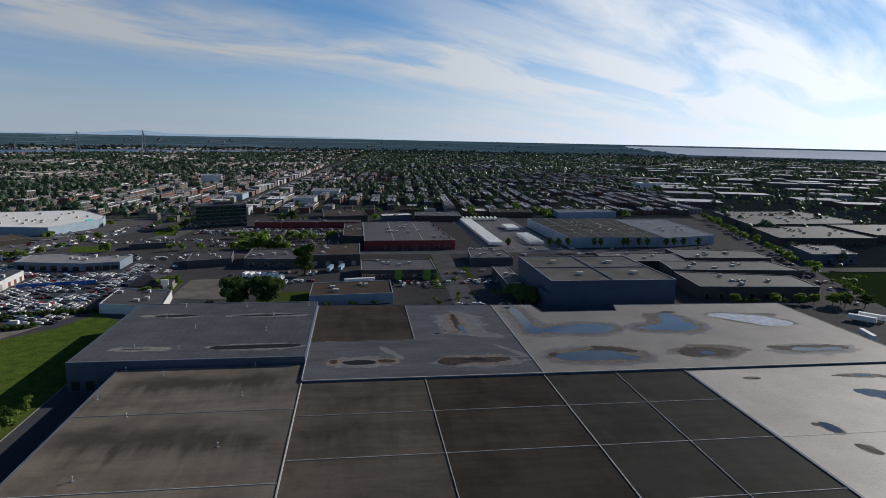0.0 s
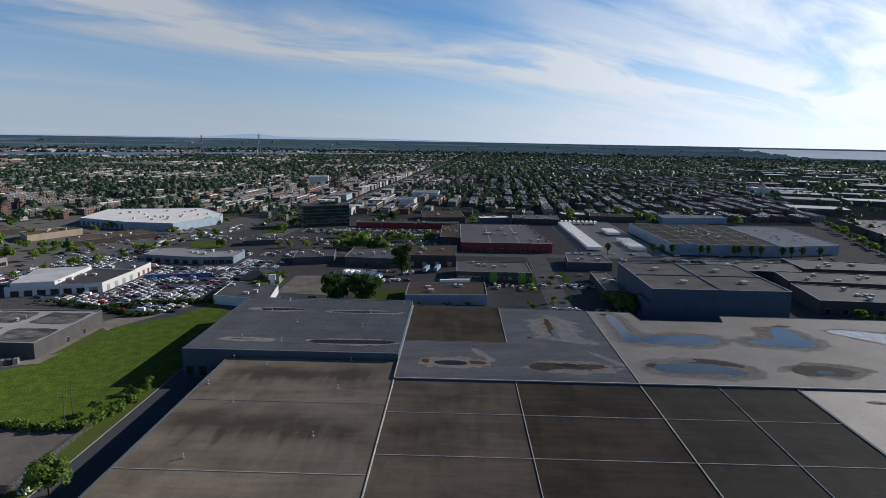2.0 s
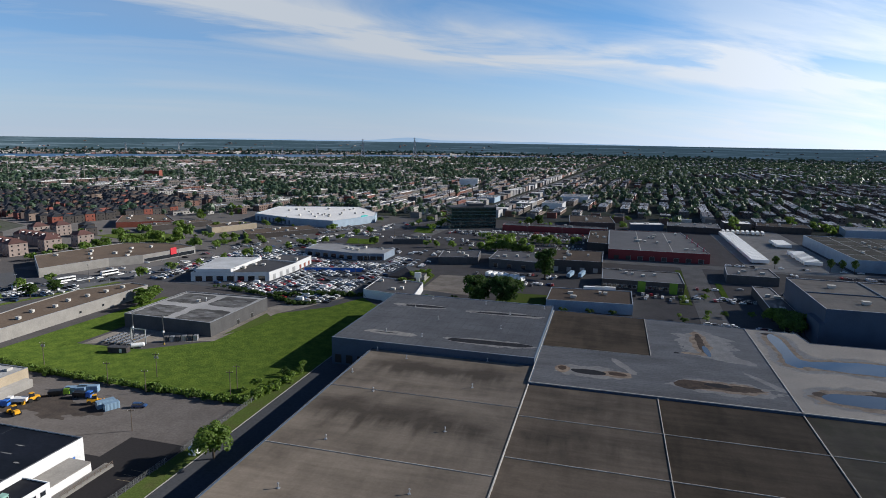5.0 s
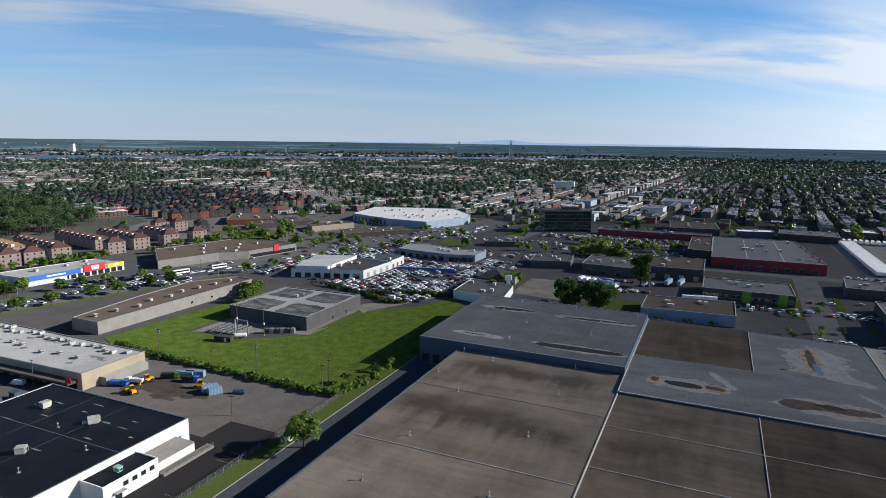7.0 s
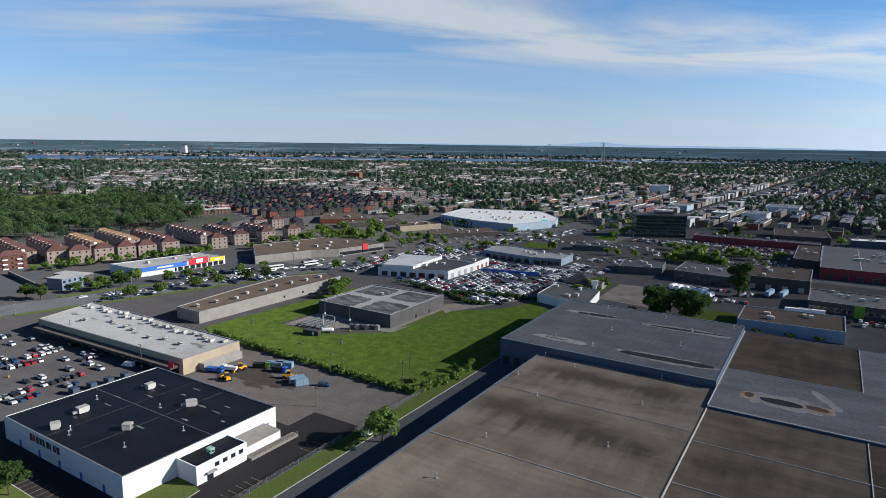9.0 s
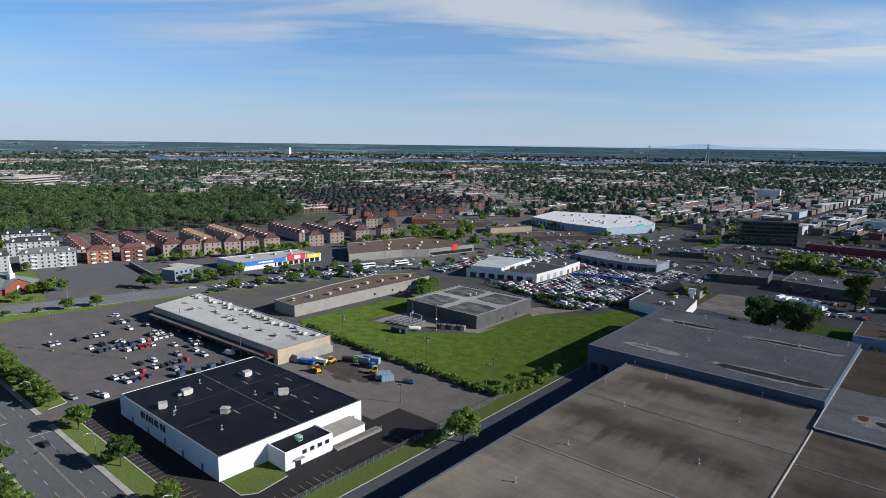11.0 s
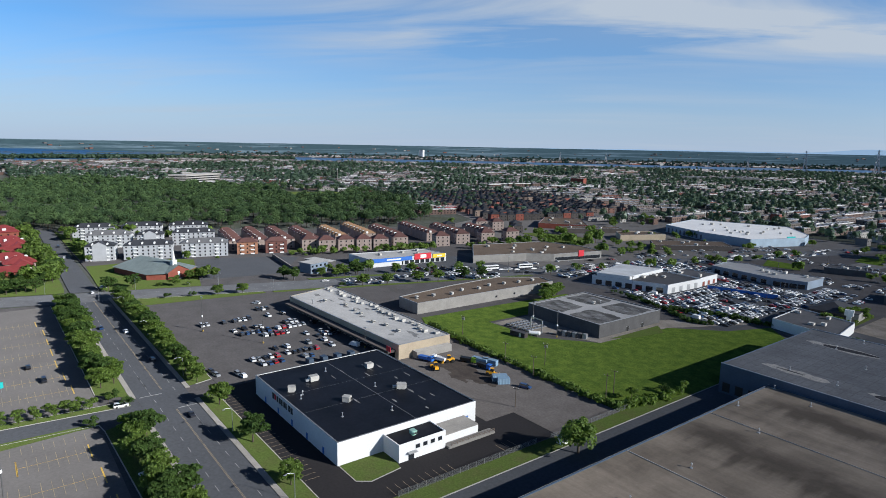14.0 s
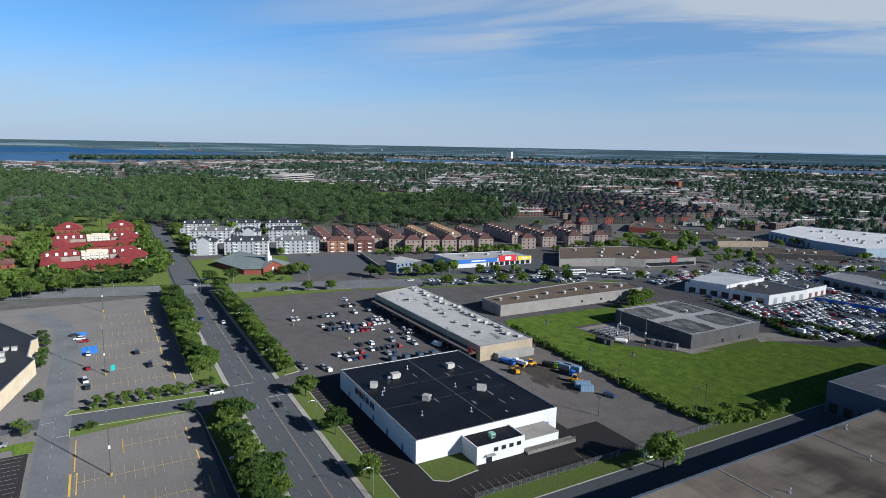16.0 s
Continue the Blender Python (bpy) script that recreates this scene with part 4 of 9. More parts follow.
def patch(lobes, level, seed, step=0.55, rough=0.16):
    """A flat patch with a ragged edge: where the sum of soft lobes (x, y, rx, ry, turn) passes a level."""
    x0, x1 = min(q[0] - max(q[2], q[3]) * 2.1 for q in lobes), max(q[0] + max(q[2], q[3]) * 2.1 for q in lobes)
    y0, y1 = min(q[1] - max(q[2], q[3]) * 2.1 for q in lobes), max(q[1] + max(q[2], q[3]) * 2.1 for q in lobes)
    xs, ys = np.arange(x0, x1 + step, step), np.arange(y0, y1 + step, step)
    gx, gy = np.meshgrid(xs, ys, indexing="ij")
    f = np.zeros_like(gx)
    for x, y, rx, ry, turn in lobes:
        c, s_ = math.cos(radians(turn)), math.sin(radians(turn))
        u, v = (gx - x) * c + (gy - y) * s_, (gy - y) * c - (gx - x) * s_
        f += np.exp(-0.693 * ((u / rx) ** 2 + (v / ry) ** 2))
    busy = f > level * 0.4
    for i, j in np.argwhere(busy):
        p = Vector((gx[i, j] * 0.16, gy[i, j] * 0.26, seed * 7.3))
        f[i, j] += rough * (noise.noise(p) + 0.6 * noise.noise(p * 2.7) + 0.35 * noise.noise(p * 6.1))
    f -= level
    pool = {(i, j) for i, j in np.argwhere(np.maximum.reduce([f[:-1, :-1], f[1:, :-1], f[:-1, 1:], f[1:, 1:]]) > 0)}
    pieces = []
    while pool:
        todo, group = [pool.pop()], []
        while todo:
            i, j = todo.pop()
            group.append((i, j))
            for q, e0, e1 in (((i + 1, j), (i + 1, j), (i + 1, j + 1)), ((i - 1, j), (i, j), (i, j + 1)), ((i, j + 1), (i, j + 1), (i + 1, j + 1)), ((i, j - 1), (i, j), (i + 1, j))):
                if q in pool and max(f[e0], f[e1]) > 0:
                    pool.discard(q)
                    todo.append(q)
        if len(group) < 10:
            continue
        b = Build()
        for i, j in sorted(group):
            ring_ = ((i, j), (i + 1, j), (i + 1, j + 1), (i, j + 1))
            pts = []
            for q, r in zip(ring_, ring_[1:] + ring_[:1]):
                if f[q] > 0:
                    pts.append((gx[q], gy[q], 0.0))
                if (f[q] > 0) != (f[r] > 0):
                    t = f[q] / (f[q] - f[r])
                    pts.append((gx[q] + (gx[r] - gx[q]) * t, gy[q] + (gy[r] - gy[q]) * t, 0.0))
            if len(pts) > 2:
                b.face(*pts)
        pieces.append(b)
    return pieces


def puddle(z, seed, water=(), mud=(), silt=(), halo=(), wet=(), label="shallow rain puddle with dried silt on the roof", still=None):
    """What rain leaves on a roof: dusty halo, dried silt, damp mud, standing water."""
    every = tuple(water) + tuple(mud) + tuple(silt) + tuple(halo) + tuple(wet)
    cx, cy = sum(q[0] for q in every) / len(every), sum(q[1] for q in every) / len(every)
    ob = thing("rain_puddle", cx, cy, z, 0, label, "puddle", "puddles on the roof")
    h = 0.004
    for nm, lobes, mat, lab, rough in (("halo", halo, HALO, "faint dry halo of dust", 0.22), ("silt_rim", silt, SILT, "dried silt", 0.20), ("mud", mud, MUD, "damp brown patch", 0.24), ("wet_core", wet, WET, "dark damp core", 0.14), ("water", water, still or POND, "still water mirroring the sky", 0.10)):
        if lobes:
            for b in patch([(x - cx, y - cy, rx, ry, t) for x, y, rx, ry, t in lobes], 0.5, seed + len(nm), 0.55, rough):
                at(part(nm, b, mat, ob, lab), 0, 0, h)
            h += 0.004


def grown(lobes, by):
    return [(x, y, rx + by, ry + by * 0.8, t) for x, y, rx, ry, t in lobes]


FILM = material("silty_water_film", (0.36, 0.37, 0.40), 0.25, vary=0.35, big=5, small=1.0, dark=(0.20, 0.20, 0.22), spec=0.5)
ROOF_TOP = NORTH + 0.004
lob = [(98, 271.5, 16, 5.2, 0), (111, 273, 9, 5.8, 8), (81.6, 287, 2.6, 16, 0), (81, 303, 2.0, 7, 0)]
puddle(ROOF_TOP, 3, lob, (), grown(lob, 1.7), grown(lob, 3.6), [(80, 311, 3, 1.6, 0)])
lob = [(90, 235.5, 9, 4.6, 0), (103, 236.5, 9, 5.2, 0), (112, 232.5, 4, 2, 0)]
puddle(ROOF_TOP, 4, lob, [(110, 243, 9, 2.2, -25), (82, 238, 3, 2.5, 0), (104, 242, 8, 2, 0)], grown(lob, 2.6) + [(112, 242, 8, 3, -25)], grown(lob, 5))
lob = [(158, 284, 5.5, 11, -8), (152, 272, 11.5, 5.2, 0), (141, 271, 5, 2, 0)]
puddle(ROOF_TOP, 5, lob, [(163, 297, 4, 1.5, 0)], grown(lob, 2.0) + [(150, 287, 4.5, 7, 0)], grown(lob, 4.5))
lob = [(200, 283, 13, 7, -12), (208, 274, 8, 4, 0), (190, 289, 7, 3, -10)]
puddle(ROOF_TOP, 6, lob, (), grown(lob, 1.2) + [(212, 289, 6, 2.5, 0)], (), (), "thin pale sheet of rain water on the roof", FILM)
puddle(ROOF_TOP, 7, [(148.5, 235, 3.4, 1.9, 0)], [(150, 237, 11.5, 5.2, -8), (141, 234, 4, 2.6, 0)], [(150, 237, 14, 7, -8), (160, 241, 8, 2, -20)], [(150, 237, 17, 9, 0)])
puddle(ROOF_TOP, 8, [(195, 236, 6.5, 2.5, 0), (209, 236, 4.5, 2, 0)], [(186, 238, 5, 2.2, -30), (199, 239, 13, 2.2, 0), (213, 237, 4, 2, 0)], [(199, 236.5, 16, 4.4, 0)], [(199, 236, 20, 7, 0)])
puddle(ROOF_TOP, 9, (), [(-9.5, 237, 1.5, 2.2, 0), (11, 236.6, 3.2, 1.8, 0)], [(-9.5, 236.5, 2.8, 4, 0), (11, 236, 5.5, 3.4, 0)], [(2, 236, 13.5, 6.4, 0), (13, 248, 1.5, 7, 30)], [(-1.5, 236, 4.6, 2.0, 0), (2.5, 235.5, 4, 2.0, 0)], "damp dark patch with a pale dusty halo on the roof")
puddle(ROOF_TOP, 10, (), [(40, 234.6, 6, 3.0, 0), (55, 235, 8, 3.0, 0), (36, 233, 3, 3, 0)], [(48, 234.6, 15.5, 5.0, 0)], [(49, 234, 18, 7, 0), (64, 246, 1.2, 8, 35)], [(47, 236, 5.2, 1.9, 0)], "brown damp patch with dried silt on the roof")
puddle(ROOF_TOP, 11, [(48.6, 276, 1.3, 7, 3)], [(47.4, 288, 1.6, 14, 0)], [(47.5, 287, 4.0, 17, 0), (40, 271, 2.6, 1.4, 0)], [(49, 287, 12, 18, 0), (58, 268, 9, 3, -30)], [(36, 270, 1.3, 1.0, 0)], "narrow damp streak with dried silt on the roof")
for k, (core, dust) in enumerate((([(-89, 299, 6.5, 1.9, 0), (-81, 299.8, 6.5, 1.5, 0)], (-86.5, 299.2, 13.5, 3.8, 0)), ([(-52, 297, 7, 0.9, 0), (-43, 297.8, 8, 1.3, 0), (-32, 298.6, 6, 0.7, 0)], (-43.5, 297.8, 19, 3.2, 0)), ([(-52, 251.2, 8, 2.1, 0), (-40, 251.6, 10, 2.0, 0), (-31, 252.2, 6, 1.7, 0)], (-42.5, 251.6, 19.5, 4.2, 0)), ([(-89, 252, 6, 0.5, 0)], (-86, 251.8, 13, 2.6, 0)))):
    puddle(HIGH - 0.116, 50 + k, (), (), (), [dust], core, "damp patch with a pale dusty rim on the roof")
lob = [(150.3, 166.6, 2.3, 3.8, 12)]
puddle(LOW + 0.004, 30, lob, [(147, 169, 1.6, 1.4, 0)], grown(lob, 0.8), ())
lob = [(188, 190.5, 6.5, 3.4, -25), (196, 184, 6, 4, 0)]
puddle(LOW + 0.004, 31, lob, (), grown(lob, 0.9), ())
puddle(LOW + 0.004, 32, [(198, 207, 4, 1.3, 0)], [(189, 207.6, 4, 0.6, 0), (206, 205, 3, 1.2, 0)], [(197, 207, 12, 2.2, -5)], ())
puddle(LOW + 0.004, 33, (), [(150.6, 153.5, 1.6, 2.4, 20), (153, 150, 1.4, 1.4, 0)], [(151.5, 152, 2.4, 3.6, 20)], (), (), "brown mud patch on the pale roof")
puddle(LOW + 0.004, 34, (), [(152.5, 207.5, 2.0, 0.8, 0)], [(151, 208, 4.2, 1.4, 0)], (), (), "brown mud patch on the pale roof")
# membrane laps
for i in range(1, 28):
    part("membrane_seam", Build().box(-129 + i * 3.15, 38.6, HIGH - 0.12, -128.89 + i * 3.15, 120.4, HIGH - 0.106), LAP, wh)
for i in range(1, 9):
    part("membrane_seam", Build().box(-128.6, 38.4 + i * 9.2, HIGH - 0.12, -41.4, 38.52 + i * 9.2, HIGH - 0.103), LAP, wh)
for i in range(1, 22):
    part("membrane_seam", Build().box(-39.6, 19 + i * 1.95, NORTH, 50.6, 19.07 + i * 1.95, NORTH + 0.003), LAP, wh)


# ---- halls round about ----


def openings(ob, wall, n, z0, z1, w, mat, name="window", a=None, b=None, label="", depth=0.06):
    """n panes along a wall that runs from a to b (world), facing right of that way."""
    A, B = Vector(on(ob, *a)), Vector(on(ob, *b))
    d = (B - A).normalized()
    t = math.degrees(math.atan2(d.y, d.x))
    me = Build().box(-w / 2, -depth, z0, w / 2, 0.02, z1).mesh(name, mat)
    fr = Build().box(-w / 2 - 0.12, -depth * 0.5, z0 - 0.12, w / 2 + 0.12, 0.01, z1 + 0.12).mesh("frame", METAL)
    for i in range(n):
        p = A + (B - A) * ((i + 0.5) / n)
        o = part(name, me, mat, ob, label)
        at(o, p.x, p.y, 0, t)
        part("frame", fr, METAL, o)


STAIN = material("roof_stain", (0.085, 0.085, 0.088), 0.85, vary=0.35, big=4, small=0.7, dark=(0.2, 0.2, 0.2))
# the white store
store = flat_building("store", [(-211, 86), (-144.5, 86), (-144.5, 140), (-211, 140)], 7.7, WALL_WHITE, ROOF_BLACK, "white walled store with a black flat roof", "store", 0.3, ROOF_GREY)
ext = Build().ring(rect(33.35, -11, 42.4, 6.8), 0.3, 0, 5.9)
part("wall", ext, WALL_WHITE, store, "white single storey office wing")
part("roof", Build().box(33.36, -10.7, 5.3, 42.1, 6.5, 5.55), ROOF_BLACK, store)
part("canopy", Build().box(33.4, 7.1, 3.3, 41.2, 21.5, 3.75), CONCRETE, store, "grey flat canopy over the loading ramp")
part("wall", Build().box(40.9, 7.1, 0, 41.2, 21.5, 3.3), WALL_WHITE, store)
part("ramp", Build().box(41.3, 7.0, 0, 44.2, 26.5, 0.8), CONCRETE, store)
for i in range(9):
    part("rail_post", Build().box(44.0, 8 + i * 2.3, 0.8, 44.1, 8.1 + i * 2.3, 1.8), WOOD, store)
part("handrail", Build().box(43.98, 8, 1.75, 44.12, 26.5, 1.87).box(43.98, 8, 1.25, 44.12, 26.5, 1.35), WOOD, store)
openings(store, 0, 4, 3.2, 4.4, 1.5, GLASS, a=(-135.35, 107.5), b=(-135.35, 119), label="small dark office window")
openings(store, 0, 1, 0.0, 2.3, 2.0, GLASS, "door", a=(-135.35, 104), b=(-135.35, 109), label="glazed entrance door")
part("door_canopy", Build().box(42.4, -8.0, 2.6, 43.8, -4.8, 2.8), METAL, store)
openings(store, 0, 5, 0.0, 2.3, 1.1, BLUE_SIGN, "door", a=(-207, 86), b=(-148, 86), label="blue painted service door")
openings(store, 0, 1, 0.9, 3.0, 1.2, BLUE_SIGN, "door", a=(-144.5, 133), b=(-144.5, 139), label="blue painted service door")
for i in range(9):
    w = [1.5, 1.1, 1.2, 1.3, 0.8, 1.5, 0.5, 1.3, 1.4][i]
    part("sign_letter", Build().box(-16.5 + i * 2.0, -27.16, 4.3 + 0.15 * (i % 2), -16.5 + i * 2.0 + w, -27.0, 6.5), (BLACK, RED_SIGN, BLACK, BLACK, BLACK, BLACK, BLACK, BLACK, BLACK)[i], store, "dark sign shape on the shaded wall")
for x, y, sx in ((-189, 91, 2.4), (-194, 102, 3.2), (-194, 126, 2.8), (-170, 103, 2.6), (-169, 125, 3.2)):
    roof_unit(store, x, y, 7.4, sx, 2.2, 1.7, 1.6 if sx > 3 else 0, (x * 13) % 90)
roof_unit(store, -139.5, 110, 5.55, 1.9, 1.6, 1.2, mat=COPPER)
for x, y in ((-184, 93), (-181, 91), (-160, 96), (-176, 118), (-200, 110), (-155, 112)):
    vent(store, x, y, 7.4)

# seams and scuffs on the black membrane
for i in (3, 5):
    part("membrane_seam", Build().box(-33 + i * 8.2, -26.6, 7.4, -32.92 + i * 8.2, 26.6, 7.415), ROOF_GREY, store)
part("membrane_seam", Build().box(-32.9, 2.0, 7.4, 32.9, 2.2, 7.42), ROOF_GREY, store)
srnd = random.Random(6)
for i in range(14):
    x, y, a, b_ = srnd.uniform(-20, 30), srnd.uniform(-10, 24), srnd.uniform(0.6, 2.6), srnd.uniform(0.15, 0.5)
    part("scuff", Build().prism([(x + a * math.cos(t) * (1 + 0.3 * math.sin(3 * t + i)), y + b_ * math.sin(t)) for t in [math.tau * k / 14 for k in range(14)]], 7.4, 7.408), STAIN, store, "pale scuff on the membrane")

YARD_MUD = material("yard_mud", (0.072, 0.060, 0.052), 0.85, vary=0.35, big=4, small=0.6, dark=(0.042, 0.036, 0.033), spec=0.1)
# the shopping strip
strip = flat_building("shopping_strip", [(-322, 148), (-212, 152), (-212, 181), (-332, 181)], 7.0, WALL_SAND, ROOF_PALE, "long shopping strip with a pale roof and sand walls", "shop", 0.35)
part("awning", Build().prism([(x + 269.5, y - 165.5) for x, y in ((-318, 143.5), (-214, 147.5), (-214, 151.8), (-318, 147.8))], 3.2, 4.2), WALL_DARK, strip, "dark awning over the shop fronts")
openings(strip, 0, 16, 0.1, 3.0, 4.6, GLASS, "shop_window", a=(-318, 148.15), b=(-214, 151.9), label="dark shop window")
part("annex", Build().box(57.6, -6, 0, 61, 14, 3.2), WALL_PALE, strip, "low block wall at the strip's end")
part("sign_panel", Build().box(54, -17.9, 4.3, 57.4, -17.7, 6.6), RED_SIGN, strip, "red and white shop sign")
rnd = random.Random(4)
for i in range(22):
    x = -326 + i * 5.2
    roof_unit(strip, x, 176 + rnd.uniform(-2.5, 2), 6.65, rnd.uniform(1.6, 2.4), 1.5, rnd.uniform(0.8, 1.2), 0, rnd.choice((0, 90, 180)))
for i in range(7):
    roof_unit(strip, -300 + i * 12 + rnd.uniform(-3, 3), 163 + rnd.uniform(-4, 4), 6.65, 1.8, 1.5, 1.0)

for i in range(16):
    x, y, a, b_ = rnd.uniform(-52, 50), rnd.uniform(-9, 8), rnd.uniform(1.2, 5.0), rnd.uniform(0.4, 1.6)
    part("roof_stain", Build().prism([(x + a * math.cos(t) * (1 + 0.3 * math.sin(3 * t + i)), y + b_ * math.sin(t) * (1 + 0.3 * math.sin(4 * t + i))) for t in [math.tau * k / 24 for k in range(24)]], 6.65, 6.656 + 0.002 * (i % 4)), STAIN, strip, "dark water stain")

for i, (x, y, rx, ry) in enumerate(((-186, 168, 16, 7), (-198, 165, 7, 6), (-171, 168, 6, 4), (-180, 161, 6, 2))):
    poly = [(x + rx * (1 + 0.22 * math.sin(3 * t + i) + 0.12 * math.sin(7 * t + 2 * i)) * math.cos(t), y + ry * (1 + 0.25 * math.sin(4 * t + i) + 0.12 * math.sin(9 * t)) * math.sin(t)) for t in [math.tau * k / 48 for k in range(48)]]
    sheet("pavement_mud", poly, 0.018 + 0.003 * i, YARD_MUD, "dark muddy stain on the yard's asphalt", "pavement", 0.02)

low = flat_building("low_block_building", [(-288, 202), (-269, 202), (-267.5, 312), (-281, 314), (-298, 289), (-295, 248)], 6.6, WALL_PALE, ROOF_TAN, "long low block building with a brown gravel roof", "building")
openings(low, 0, 6, 2.0, 3.2, 1.6, GLASS, a=(-269, 208), b=(-267.7, 300), label="small dark window")
for i in range(9):
    roof_unit(low, -279 + rnd.uniform(-4, 4), 209 + i * 11.6, 6.15, 2.0, 1.7, 1.2)
grey = flat_building("grey_hall", [(-232.5, 254), (-181, 253), (-181, 305.5), (-232.5, 303)], 7.4, WALL_GREY, ROOF_PALE, "grey block hall with a stained pale roof", "building")
openings(grey, 0, 2, 0, 2.6, 2.2, BLACK, "door", a=(-181, 270), b=(-181, 296), label="black steel door")
vent(grey, -210, 290, 6.95)
roof_unit(grey, -212, 286, 6.95, 1.6, 1.4, 1.0)
DAMP = material("damp_roof", (0.15, 0.148, 0.146), 0.85, vary=0.38, big=4, small=0.8, dark=(0.055, 0.054, 0.053), streak=(0.35, 1.0, 1.0), edge=(0.40, 0.60), spec=0.1)
for i, (x, y, rx, ry) in enumerate(((-220, 265.5, 10.4, 10.0), (-193.5, 265, 10.6, 10.0), (-219.5, 291.5, 10.4, 9.6), (-194, 291.5, 10.4, 9.8))):
    lx, ly = on(grey, x, y)
    poly = []
    for t in range(56):
        a = math.tau * t / 56
        c_, s_ = math.cos(a), math.sin(a)
        k = (abs(c_) ** 9 + abs(s_) ** 9) ** (-1 / 9) * (1 + 0.03 * math.sin(5 * a + i) + 0.03 * math.sin(9 * a + 2 * i) + 0.02 * math.sin(17 * a))
        poly.append((lx + rx * k * c_, ly + ry * k * s_))
    part("roof_stain", Build().prism(poly, 6.95, 6.956), DAMP, grey, "damp dark field of the roof")
    for j in range(3):
        a0 = i * 1.7 + j * 2.2
        qx, qy = lx + 4.5 * math.cos(a0), ly + 4.5 * math.sin(a0)
        part("roof_stain", Build().prism([(qx + (3.0 + j) * (1 + 0.3 * math.sin(3 * t + i) + 0.15 * math.sin(7 * t)) * math.cos(t), qy + 1.6 * (1 + 0.3 * math.sin(4 * t + j)) * math.sin(t)) for t in [math.tau * q / 32 for q in range(32)]], 6.956, 6.962 + 0.002 * j), STAIN, grey, "dark water stain")

blue = flat_building("blue_box_hall", [(110, 333), (186, 333), (186, 407), (110, 407)], 19.0, WALL_BLUE, ROOF_BROWN, "tall dark blue hall with four roof fields", "warehouse", 0.5)
part("roof_seam", Build().box(-0.4, -36.4, 18.4, 0.4, 36.4, 19.1), WALL_BLUE, blue)
part("roof_seam", Build().box(-37.4, -0.4, 18.4, 37.4, 0.4, 19.1), WALL_BLUE, blue)
for x, y, d in ((128, 386, 0), (165, 384, 3), (133, 350, 0), (168, 351, 2)):
    roof_unit(blue, x, y, 18.5, 3.6, 2.4, 1.5, d, 5)
part("stair_tower", Build().box(-41, -40, 0, -38.02, -20, 12), WALL_BLUE, blue)

